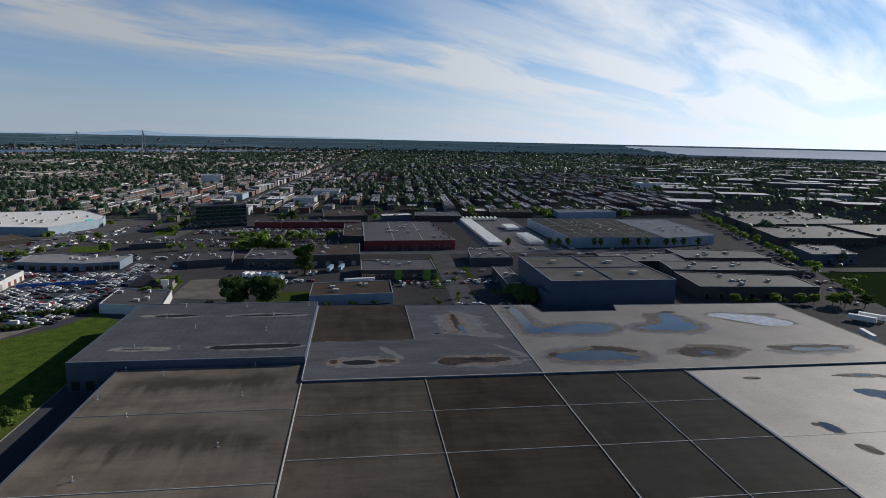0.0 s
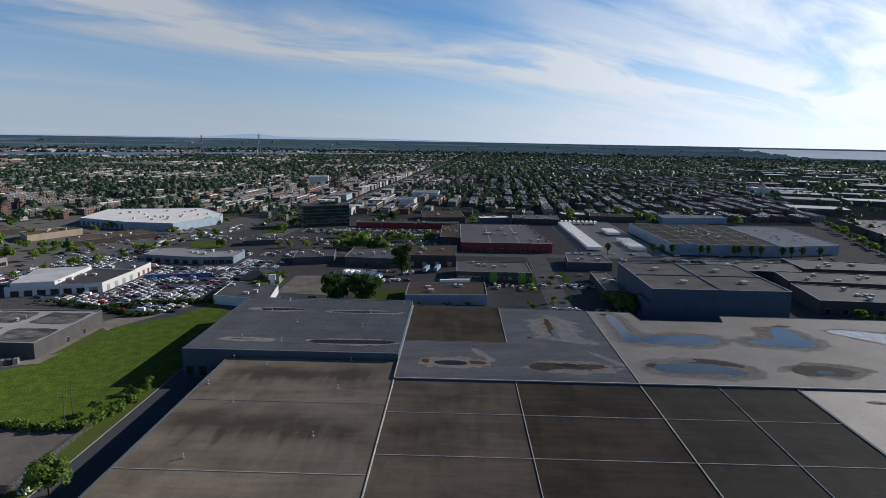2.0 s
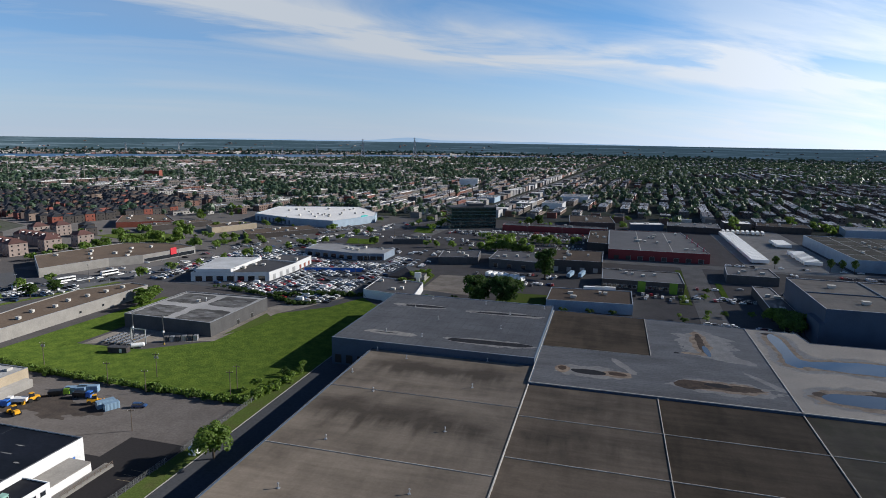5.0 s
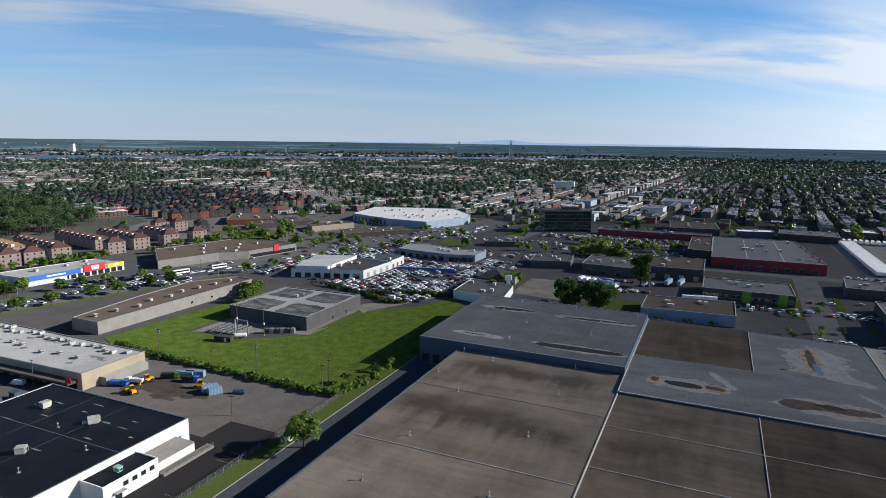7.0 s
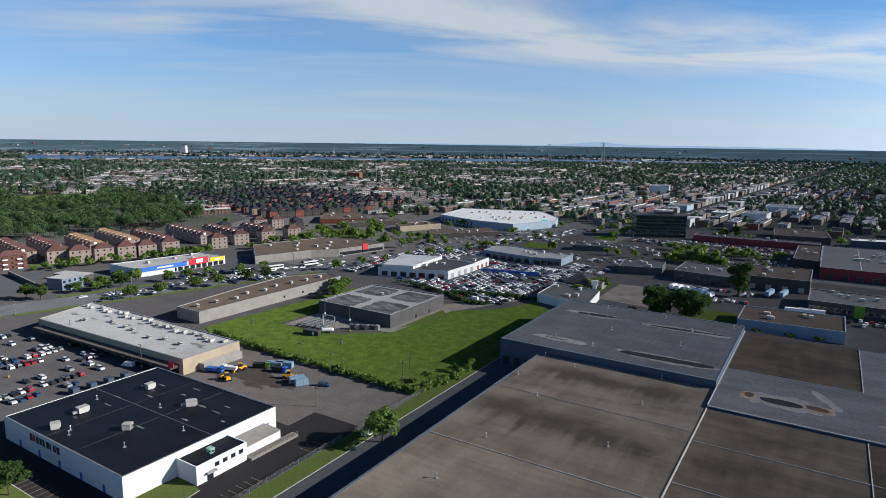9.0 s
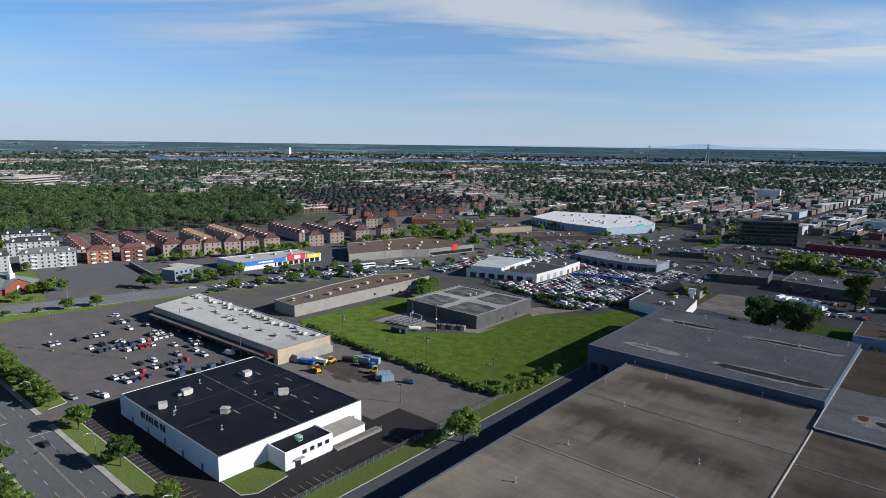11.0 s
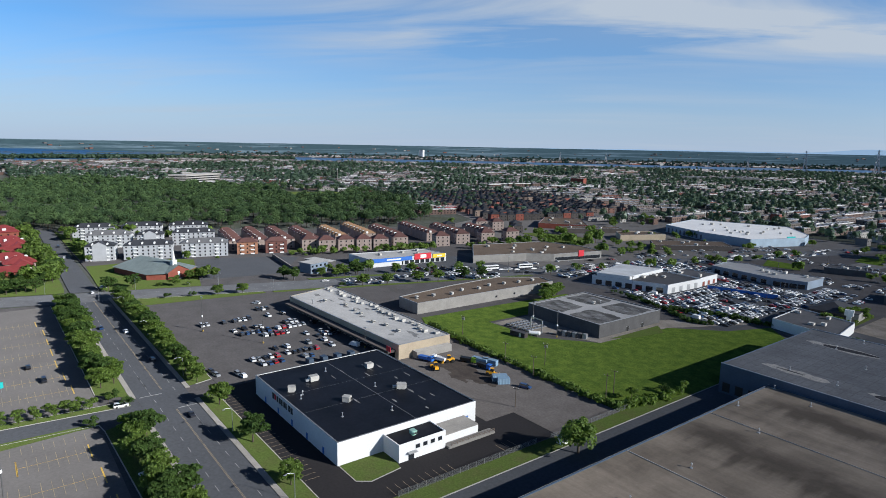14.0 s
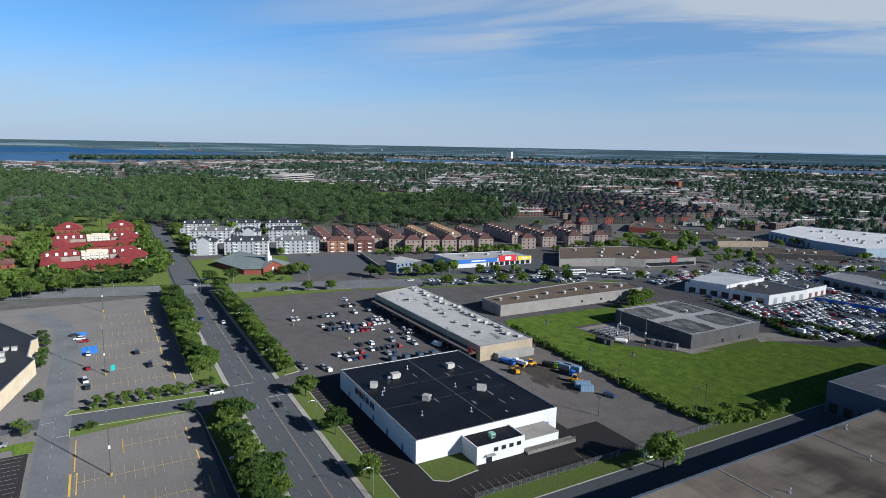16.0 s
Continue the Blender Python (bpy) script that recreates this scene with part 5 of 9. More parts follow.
rnd = random.Random(9)
ROOF_MILK = material("milky_roof", (0.48, 0.49, 0.50), 0.65, vary=0.22, big=12, small=1.2, dark=(0.28, 0.28, 0.28), spec=0.1)
HALLS = (
    ("dealer_hall", [(-267, 352), (-218, 370), (-217, 408), (-246, 410), (-279, 398)], 6.3, WALL_WHITE, ROOF_DARK, "white car dealership hall with a stepped roof"),
    ("dealer_wing", [(-244, 410.5), (-217.5, 408.8), (-219, 434), (-244, 433)], 6.5, WALL_WHITE, ROOF_DARK, "white and brick dealership wing"),
    ("second_dealer", [(-241, 466), (-192, 459), (-170, 465), (-170, 491), (-193, 487), (-227, 500), (-243, 494)], 5.8, WALL_STEEL, ROOF_PALE, "low blue and white car showroom"),
    ("office_shed", [(-140, 349), (-105, 341), (-110, 378), (-142, 386)], 5.5, WALL_WHITE, ROOF_DARK, "low white shed with a dark roof"),
    ("small_shop", [(-124, 465), (-94, 475), (-98, 505), (-128, 497)], 6.0, WALL_GREY, ROOF_DARK, "small grey shop with a flat roof"),
    ("grey_workshop", [(-84, 468), (-40, 464), (-40, 506), (-84, 508)], 7.0, WALL_GREY, ROOF_DARK, "grey flat-roofed workshop beside parked lorries"),
    ("brick_workshop", [(-37, 470), (2, 472), (2, 520), (-37, 516)], 9.0, WALL_DARK, ROOF_TAN, "dark brick workshop with a brown roof"),
    ("low_blue_hall", [(-28, 356), (21, 360), (21, 394), (-28, 388)], 6.5, WALL_SKY, ROOF_TAN, "low blue walled hall with a brown roof"),
    ("panel_office", [(2.5, 421), (55, 421), (55, 458), (2.5, 456)], 7.5, WALL_DARK, ROOF_DARK, "dark office block with lime panels"),
    ("red_hall", [(6, 538), (87, 540), (76, 665), (6, 660)], 8.5, WALL_RED, ROOF_DARK, "large dark red hall with a grey roof"),
    ("brick_wing", [(-13, 565), (5.8, 562), (5.8, 650), (-13, 642)], 9.0, WALL_DARK, ROOF_TAN, "brown brick wing beside the red hall"),
    ("red_strip", [(-108, 671), (4, 676), (4, 692), (-108, 690)], 6.5, WALL_RED, ROOF_DARK, "long red shopping strip behind a full lot"),
    ("loading_shed", [(88, 468), (122, 468), (122, 500), (92, 504)], 6.5, WALL_GREY, ROOF_DARK, "grey loading shed with a dark roof"),
    ("dark_lean_to", [(96, 372), (109, 372), (109, 436), (98, 436)], 6.0, WALL_DARK, ROOF_DARK, "dark brick annex with a walled yard"),
    ("long_grey_hall", [(194, 545), (288, 545), (293, 680), (192, 680)], 10.0, WALL_SKY, ROOF_SOOT, "long blue grey warehouse with a dark roof"),
    ("long_grey_annex", [(288.5, 545), (350, 562), (358, 680), (294, 680)], 9.0, WALL_SKY, ROOF_PALE, "blue grey warehouse annex"),
    ("brick_units", [(216, 357), (296, 352), (300, 384), (222, 402)], 8.5, WALL_DARK, ROOF_DARK, "row of dark brick industrial units"),
    ("brick_units", [(222, 404), (318, 396), (314, 428), (228, 436)], 9.5, WALL_DARK, ROOF_DARK, "row of dark brick industrial units"),
    ("brick_units", [(190, 440), (250, 438), (258, 470), (192, 476)], 8.5, WALL_DARK, ROOF_DARK, "row of dark brick industrial units"),
    ("brick_units", [(258, 452), (330, 448), (336, 478), (262, 492)], 8.5, WALL_DARK, ROOF_DARK, "row of dark brick industrial units"),
    ("east_hall", [(378, 462), (420, 462), (432, 504), (392, 510)], 8.5, WALL_BLUE, ROOF_DARK, "blue grey industrial hall"),
    ("east_hall", [(408, 545), (512, 542), (520, 628), (428, 618)], 9.0, WALL_DARK, ROOF_DARK, "wide dark brick warehouse"),
    ("east_hall", [(440, 640), (600, 650), (600, 766), (472, 766)], 9.0, WALL_DARK, ROOF_DARK, "wide dark brick warehouse"),
    ("east_hall", [(528, 560), (680, 560), (690, 640), (535, 640)], 9.0, WALL_DARK, ROOF_DARK, "wide dark brick warehouse"),
    ("white_retail_hall", [(-400, 646), (-338, 622), (-287, 618), (-262, 680), (-270, 708), (-314, 760), (-415, 728)], 8.5, WALL_SKY, ROOF_WHITE, "large retail hall with a white roof"),
    ("pharmacy", [(-398, 247), (-391, 316), (-418, 314), (-430, 246)], 6.5, WALL_WHITE, ROOF_PALE, "row of shops with blue, red and yellow signs"),
    ("cream_shops", [(-370, 328), (-355, 374), (-340, 392), (-329, 440), (-359, 446), (-395, 434), (-414, 364)], 6.5, WALL_PALE, ROOF_TAN, "cream shop row with a brown roof"),
    ("corner_shop", [(-345, -66), (-236, -66), (-236, -30), (-280, -19.5), (-285, -22.4), (-308, -22.7), (-311, -20.5), (-347, -38)], 6.6, WALL_SAND, ROOF_DARK, "beige shop with a dark flat roof"),
    ("white_canopy", [(134, 772), (164, 772), (164, 796), (134, 796)], 8.0, WALL_DARK, ROOF_WHITE, "low building with a bright white roof"),
    ("yellow_shops", [(-384, 540), (-363, 589), (-385, 598), (-405, 560)], 6.0, WALL_SAND, ROOF_TAN, "yellowish low shop building"),
    ("brown_shops", [(-330, 520), (-285, 580), (-306, 600), (-352, 545)], 5.0, WALL_DARK, ROOF_TAN, "low brown shop row"),
    ("brick_school", [(-500, 538), (-455, 573), (-502, 617), (-539, 590)], 6.0, BRICK_RED, ROOF_TAN, "low red brick school block with a brown roof"),
    ("brown_shops", [(-452, 529), (-419, 590), (-434, 598), (-470, 540)], 5.5, WALL_DARK, ROOF_TAN, "low brown shop row"),
    ("red_shop", [(-712, 540), (-696, 535), (-690, 566), (-706, 571)], 7.0, WALL_RED, ROOF_PALE, "small red shop beyond the wood"),
    ("grey_kiosk", [(-190, 543), (-163, 553), (-169, 570), (-193, 560)], 5.0, WALL_GREY, ROOF_DARK, "small grey restaurant on the lot"),
    ("back_hall", [(-38, 712), (12, 722), (6, 785), (-43, 778)], 8.0, WALL_DARK, ROOF_TAN, "brown flat hall behind the red strip"),
    ("blue_fronted_hall", [(29, 725), (65, 735), (63, 752), (28, 742)], 7.0, WALL_BLUE, ROOF_WHITE, "blue fronted hall with a white roof"),
    ("back_hall", [(68, 729), (123, 725), (126, 768), (71, 765)], 7.0, WALL_DARK, ROOF_DARK, "low dark hall behind the red hall"),
    ("back_hall", [(167, 768), (223, 764), (228, 800), (174, 803)], 7.0, WALL_DARK, ROOF_TAN, "low dark hall behind the trailer lot"),
    ("pale_hall", [(253, 754), (336, 767), (334, 792), (258, 790)], 8.0, WALL_SKY, ROOF_PALE, "pale blue green hall with a light roof"),
    ("white_block", [(-75, 1035), (-30, 1035), (-28, 1090), (-73, 1088)], 9.0, WALL_WHITE, ROOF_PALE, "white two storey block along the street"),
    ("white_block", [(-200, 965), (-172, 968), (-170, 1010), (-198, 1008)], 8.5, WALL_SKY, ROOF_PALE, "pale blue two storey block along the street"),
    ("white_block", [(-128, 900), (-104, 902), (-102, 946), (-126, 944)], 8.5, WALL_PALE, ROOF_WHITE, "pale two storey block along the street"),
    ("white_block", [(-92, 915), (-62, 917), (-60, 960), (-90, 958)], 8.5, WALL_WHITE, ROOF_PALE, "white two storey block along the street"),
    ("white_block", [(-302, 1266), (-266, 1280), (-275, 1330), (-312, 1316)], 17.0, WALL_WHITE, ROOF_PALE, "tall white hall among the houses"),
    ("orange_house", [(-389, 876), (-378, 878), (-380, 890), (-391, 888)], 10.0, BRICK_RED, ROOF_DARK, "narrow orange brick house"),
    ("brick_tower", [(-1034, 1203), (-1002, 1213), (-1008, 1232), (-1040, 1222)], 18.0, BRICK_RED, ROOF_PALE, "pinkish brick apartment tower among the houses"),
    ("pale_slab", [(-1049, 1717), (-875, 1846), (-890, 1866), (-1064, 1737)], 14.0, WALL_PALE, ROOF_PALE, "long pale institutional block far off"),
    ("domed_hall", [(585, 1226), (632, 1226), (632, 1262), (585, 1262)], 14.0, WALL_WHITE, ROOF_WHITE, "white hall with a dome among the houses"),
)
made = {}
for name, poly, h, wall, roof, label in HALLS:
    area = sum(poly[i - 1][0] * poly[i][1] - poly[i][0] * poly[i - 1][1] for i in range(len(poly)))
    poly = poly if area > 0 else poly[::-1]
    ob = made.setdefault(name, []) or None
    ob = flat_building(name, poly, h, wall, roof, label, "building", group="flat-roofed halls")
    made[name].append(ob)
    xs_, ys_ = [p[0] for p in poly], [p[1] for p in poly]
    cx, cy = sum(xs_) / len(xs_), sum(ys_) / len(ys_)
    for i in range(3 + int(abs(area) / 1800)):
        k = i % len(poly)
        u, w = rnd.uniform(0.1, 0.8), rnd.uniform(0, 1)
        px = cx + (poly[k][0] * w + poly[k - 1][0] * (1 - w) - cx) * u
        py = cy + (poly[k][1] * w + poly[k - 1][1] * (1 - w) - cy) * u
        roof_unit(ob, px, py, h - 0.45, rnd.uniform(1.6, 3.4), rnd.uniform(1.5, 2.2), rnd.uniform(0.9, 1.6), 0, rnd.choice((0, 90, 180)))

# ---- trees and bushes ----


def tree(name, h, r, seed, mat=LEAF, label="leafy street tree with a rounded crown", clumps=9, leaves=70, trunk=0.22, slim=0.8, low=0.42, puff=(0.30, 0.58), rag=0.45):
    """Trunk with limbs and a crown of many small leaves, built at the origin."""
    rng = np.random.default_rng(seed)
    ob = thing(name, 0, 0, 0, 0, label, "tree", "trees along the streets")
    b = Build().tube((0, 0, -0.3), (0, 0, h * 0.45), trunk * h / 8, trunk * 0.7 * h / 8, 7)
    cs, rs = [], []
    for i in range(clumps):
        a = math.tau * i / clumps * 2.4 + rng.uniform(-0.4, 0.4)
        f = rng.uniform(0.1, 0.95) if i else 0.0
        z = h * (low + (0.84 - low) * (i + 0.5) / clumps) + rng.uniform(-0.3, 0.3)
        k = 1.0 - 0.55 * abs((z / h - 0.55) / 0.45)
        c = (r * f * k * math.cos(a), r * f * k * math.sin(a), z)
        cs.append(c)
        rs.append(r * rng.uniform(*puff) * (0.6 + 0.4 * k))
        b.tube((0, 0, h * 0.3), (c[0] * 0.8, c[1] * 0.8, c[2] - 0.2), 0.07 * h / 8, 0.03, 5)
    part("trunk", b, BARK, ob)
    part("crown", cloud_mesh("crown", np.array(cs), np.array(rs), mat, count=int(leaves * 1.9), seed=seed, flat=slim, rag=rag), mat, ob)
    return ob


STREET = [tree("street_tree", h, r, i + 1, (LEAF, LEAF, LEAF_DARK, LEAF)[i], clumps=40, leaves=30, slim=0.5, low=0.34, puff=(0.18, 0.40), rag=0.9) for i, (h, r) in enumerate(((9.4, 4.6), (8.6, 4.2), (10.4, 4.9), (7.6, 3.9)))]
YOUNG = [tree("young_tree", h, r, i + 21, LEAF, "slender young tree on a grass strip", clumps=6, leaves=60, trunk=0.12) for i, (h, r) in enumerate(((5.0, 2.2), (4.2, 1.9)))]
BIG = [tree("broad_tree", h, r, i + 41, m, "tall broad tree with a dense crown", clumps=16, leaves=95, trunk=0.3) for i, (h, r, m) in enumerate(((11.5, 6.2, LEAF), (14, 7.5, LEAF_DARK), (17, 6.5, LEAF_DARK), (10, 7.5, LEAF)))]
PAIR = [tree("broad_tree", 17.5, 8.2, 47, LEAF_DARK, "tall broad tree with a dense dark crown", clumps=46, leaves=80, trunk=0.3, slim=0.9, low=0.18), tree("broad_tree", 24.0, 7.5, 48, LEAF_DARK, "very tall tree with a dense dark crown", clumps=40, leaves=70, trunk=0.25, slim=1.0, low=0.2)]
SLIM = [tree("poplar", 11.5, 2.6, 71, LEAF_DARK, "slim dark poplar beside the hall", clumps=16, leaves=60, trunk=0.2, slim=1.6)]
BUSH = [tree("bush", h, r, i + 81, m, "round green bush beside the asphalt", clumps=7, leaves=60, trunk=0.1, slim=0.9) for i, (h, r, m) in enumerate(((2.6, 1.9, LEAF), (3.4, 2.4, LEAF_DARK), (1.8, 1.5, LEAF)))]
CONIFER = [tree("conifer", 9, 2.2, 91, LEAF_DARK, "dark green conifer in a row", clumps=12, leaves=55, trunk=0.15, slim=1.1)]
used, far_trees = set(), []
trnd = random.Random(12)


def plant(kinds, x, y, z=0.05):
    k = trnd.choice(kinds)
    if math.hypot(x, y) > 455 and k.name in used and k.name[:4] in ("stre", "bush", "broa", "youn"):
        size = {"stre": (7.2, 4.6), "bush": (2.8, 2.2), "broa": (12.5, 6.6), "youn": (4.6, 2.0)}[k.name[:4]]
        far_trees.append((x, y, size[0] * trnd.uniform(0.8, 1.2), size[1] * trnd.uniform(0.8, 1.2)))
        return None
    m = pose(x, y, z, 0, 0, trnd.uniform(0, 360))
    if k.name in used:
        return copy_thing(k, m)
    used.add(k.name)
    k.matrix_basis = m
    return k


for x, y in ((-143, 70.5), (-174, 71), (-209, 71.5)):
    plant(STREET, x, y, 0.1)
x = -236.0
while x > -398:
    plant(STREET, x, 71 + trnd.uniform(-1.2, 1.6), 0.1)
    x -= trnd.uniform(6.4, 9.0)
for lo_, hi_ in ((-206, -126), (-398, -250)):
    x = hi_
    while x > lo_:
        plant(STREET, x, 39.5 + trnd.uniform(-2.0, 2.0), 0.1)
        if trnd.random() < 0.55:
            plant(STREET, x + trnd.uniform(-3, 3), 44.2 + trnd.uniform(-0.8, 0.8), 0.1)
        x -= trnd.uniform(6.6, 9.6)
for i in range(9):
    plant(YOUNG, -233 + 0.08 * i, 2 + i * 4.6, 0.1)
for i in range(7):
    plant(YOUNG, -228.5 + 0.05 * i, 1 + i * 5.2, 0.1)
plant(YOUNG, -216, -18, 0), plant(YOUNG, -222, -20, 0)
for x, y in ((-213, 0), (-215, 31), (-227, 44), (-236, 41), (-247, -16.5), (-251, -17), (-254, -17.5), (-287, -18.5), (-293, -18.5), (-298, -18.5), (-303, -18.5), (-309, -18), (-318, -18), (-327, -19), (-336, -21)):
    plant(BUSH[:2], x, y, 0)
plant(BIG[:1], -108, 152, 0)
for x, y in ((-125, 203), (-122, 208), (-119, 214), (-121, 219), (-128, 199), (-117, 226)):
    plant(BUSH + YOUNG[:1], x, y, 0.05)


def hedge(name, pts, r, z, n, label, mat=LEAF):
    """An unclipped hedge along a line."""
    rng = np.random.default_rng(n)
    t = np.sort(rng.uniform(0, len(pts) - 1.001, n))
    i = t.astype(int)
    p = np.array(pts, float)
    q = p[i] + (p[i + 1] - p[i]) * (t - i)[:, None] + rng.normal(size=(n, 2)) * 0.7
    c = np.concatenate([q, rng.uniform(0.5, z, (n, 1))], 1)
    ob = tagged(new(name), label, "hedge")
    part("foliage", cloud_mesh(name, c, rng.uniform(0.6, 1.2, n) * r, mat, count=64, seed=n), mat, ob)
    b = Build()
    for k in range(0, n, 3):
        b.tube((q[k][0], q[k][1], -0.1), (q[k][0], q[k][1], c[k][2]), 0.06, 0.03, 4)
    part("stem", b, BARK, ob)


hedge("field_hedge", [(-248, 195), (-229, 192.5), (-190, 191), (-150, 190), (-121, 189.5)], 1.5, 1.8, 170, "overgrown green hedge along the field")
hedge("lot_hedge", [(-243, 342), (-215, 338), (-190, 330), (-172, 320), (-160, 326)], 1.4, 1.6, 80, "green hedge beside the car lot", LEAF_DARK)
hedge("north_hedge", [(-196, 330), (-172, 343), (-150, 350), (-128, 352), (-112, 345)], 1.9, 2.4, 110, "tall dark hedge behind the field", LEAF_DARK)
hedge("fence_scrub", [(-122, 189), (-118, 205), (-116, 226)], 1.5, 2.2, 40, "scrub growing along the wire fence")
for x, y in ((-262, 300), (-258, 306), (-256, 300), (-252, 292), (-248, 284)):
    plant(STREET[:2], x, y, 0)
for x, y in ((-231, 158), (-228, 152), (-222, 150)):
    plant(BUSH + YOUNG, x, y, 0)
plant(PAIR[:1], -70, 362, 0), plant(PAIR[:1], -53, 364, 0), plant(PAIR[1:], -37, 437.5, 0)
for x, y in ((-30, 351), (-18, 352), (-3, 354), (10, 355), (-44, 352), (-90, 352), (-84, 348), (-96, 349)):
    plant(BUSH, x, y, 0)
for x, y in ((100, 350), (104, 356), (97, 360)):
    plant(BIG[3:], x, y, 0)
for x, y in ((60, 356), (62, 368), (48, 352), (46, 360), (52, 400), (56, 432), (72, 372), (86, 372), (66, 408), (70, 430)):
    plant(BUSH[1:2] + YOUNG, x, y, 0)
for x in (135, 174, 182, 191, 216, 222, 245, 249, 260, 268, 286, 295, 304, 319):
    plant(SLIM, x, 537 + trnd.uniform(-1, 1), 0)
for x, y in ((232, 344), (240, 346), (247, 345), (258, 342), (266, 343), (274, 341), (283, 340)):
    plant(BUSH[1:2] + STREET[3:], x, y, 0)
for x, y in ((291, 334), (297, 331), (309, 329), (300, 338)):
    plant(STREET, x, y, 0)
for i in range(26):
    t = i / 25
    plant(STREET + BUSH[1:2], 330 + 120 * t + trnd.uniform(-3, 3), 352 + 395 * t + trnd.uniform(-6, 6), 0)
    if i < 13:
        plant(BUSH[:2], trnd.uniform(335, 410), trnd.uniform(330, 425), 0.05)
for y in range(95, 150, 14):
    plant(STREET[3:] + BUSH[1:2], blvd(y) + 16, y, 0)
for y in range(64, 330, 9):
    if trnd.random() < 0.6:
        plant(STREET[1:] + BUSH[:2], blvd(y) - 18 + trnd.uniform(-4, 3), y + trnd.uniform(-4, 4), 0)
for x, y in ((-425, 128), (-429, 121), (-433, 128), (-424, 136), (-436, 135)):
    plant(STREET, x, y, 0)
for i in range(17):
    plant(CONIFER + STREET[2:3], -440 + trnd.uniform(-4, 2), -48 + i * 5.0, 0)
for i in range(20):
    plant(BIG[:1] + STREET, -424 - trnd.uniform(0, 14), -95 + i * 4.2, 0)
for i in range(16):
    plant(BIG[:2] + STREET, -470 - i * 13, 47 + trnd.uniform(-5, 1), 0)
for i in range(14):
    plant(STREET + BIG[:1], -520 - i * 14 - trnd.uniform(0, 9), -40 + trnd.uniform(-9, 9), 0)
for i in range(34):
    plant(STREET + BIG[:2], -465 - trnd.uniform(0, 250), 43 + trnd.uniform(-3, 5), 0)
for i in range(18):
    plant(STREET + BUSH[1:2], trnd.choice((-573, -580, -666, -672)) + trnd.uniform(-4, 4), -32 + i * 4 + trnd.uniform(-3, 3), 0)
for i in range(22):
    plant(CONIFER + BIG[:1] + STREET[2:3], -470 + trnd.uniform(-14, 14), -50 + i * 4.2, 0)
for i in range(26):
    plant(BIG[:2] + STREET, -500 - trnd.uniform(0, 190), -48 - trnd.uniform(0, 70), 0)
for x, y in ((-405, 214), (-399, 222), (-392, 230), (-388, 240), (-402, 236), (-383, 226)):
    plant(STREET + BIG[:1], x, y, 0)
for x, y in ((-476, 245), (-466, 270), (-452, 315), (-448, 322), (-470, 236)):
    plant(STREET[:2], x, y, 0)
for i in range(10):
    plant(STREET + BUSH, trnd.uniform(-115, -30), 596 + trnd.uniform(-14, -6), 0)
for i in range(14):
    plant(BIG[:1] + STREET, -395 + trnd.uniform(-40, 40), 470 + trnd.uniform(-22, 22), 0)

for i in range(28):
    y = trnd.uniform(360, 640)
    plant(STREET + BUSH[1:2] + BIG[:1], blvd(y) - trnd.uniform(95, 150), y, 0)
for i in range(10):
    y = trnd.uniform(455, 520)
    plant(STREET + BUSH[:2], blvd(y) - trnd.uniform(24, 95), y, 0)
for i in range(16):
    plant(STREET + BUSH[:2], -118 + i * 7 + trnd.uniform(-2, 2), 603 + trnd.uniform(-1.5, 1.5), 0.1)
    plant(STREET[3:] + BUSH[:2], -120 + i * 7.5 + trnd.uniform(-2, 2), 533 + trnd.uniform(-4, 4), 0)
for i in range(20):
    plant(STREET, -196 + 0.09 * i * 9 + trnd.choice((-14, 14)), 640 + i * 9, 0)
for i in range(12):
    plant(STREET, blvd(350 + i * 22) + 17, 350 + i * 22, 0)

for x, y in ((-155, 537), (-130, 536), (-147, 541), (-205, 533), (-262, 500), (-255, 508), (-300, 498), (-310, 508)):
    plant(STREET + BIG[:1], x, y, 0)
for i in range(22):
    plant(STREET + BIG[:1], -100 + i * 1.9, 546 - i * 0.45 + trnd.uniform(-2.5, 2.5), 0)
for i in range(16):
    plant(STREET + BIG[:1], trnd.uniform(-30, 330), trnd.uniform(800, 812), 0)
for x, y in ((-60, 700), (-72, 702), (-84, 700), (-92, 704), (20, 712), (140, 752), (146, 758), (238, 758), (244, 764), (150, 800), (232, 796), (345, 760)):
    plant(STREET + BIG, x, y, 0)
for y in range(162, 330, 17):
    if trnd.random() < 0.75:
        plant(STREET + BUSH[1:2], blvd(y) + 16, y + trnd.uniform(-3, 3), 0.1)

for i in range(15):
    plant(BIG[:1] + STREET[:3], -530 - i * 13 + trnd.uniform(-4, 4), 73 + trnd.uniform(0, 5), 0)
for i in range(9):
    plant(BIG[:1] + STREET, -648 + i * 3 + trnd.uniform(-3, 3), 110 + i * 12, 0)
for x, y in ((-520, 100), (-514, 112), (-508, 140), (-492, 160), (-478, 218), (-470, 226)):
    plant(STREET[3:] + BUSH[1:2], x, y, 0)

for i in range(64):
    y = trnd.uniform(430, 720)
    x = blvd(y) - trnd.uniform(30, 270)
    if not any(min(p[0] for p in poly) - 3 < x < max(p[0] for p in poly) + 3 and min(p[1] for p in poly) - 3 < y < max(p[1] for p in poly) + 3 for _, poly, *_ in HALLS):
        plant(STREET + BUSH[1:2] + BIG[:1], x, y, 0)

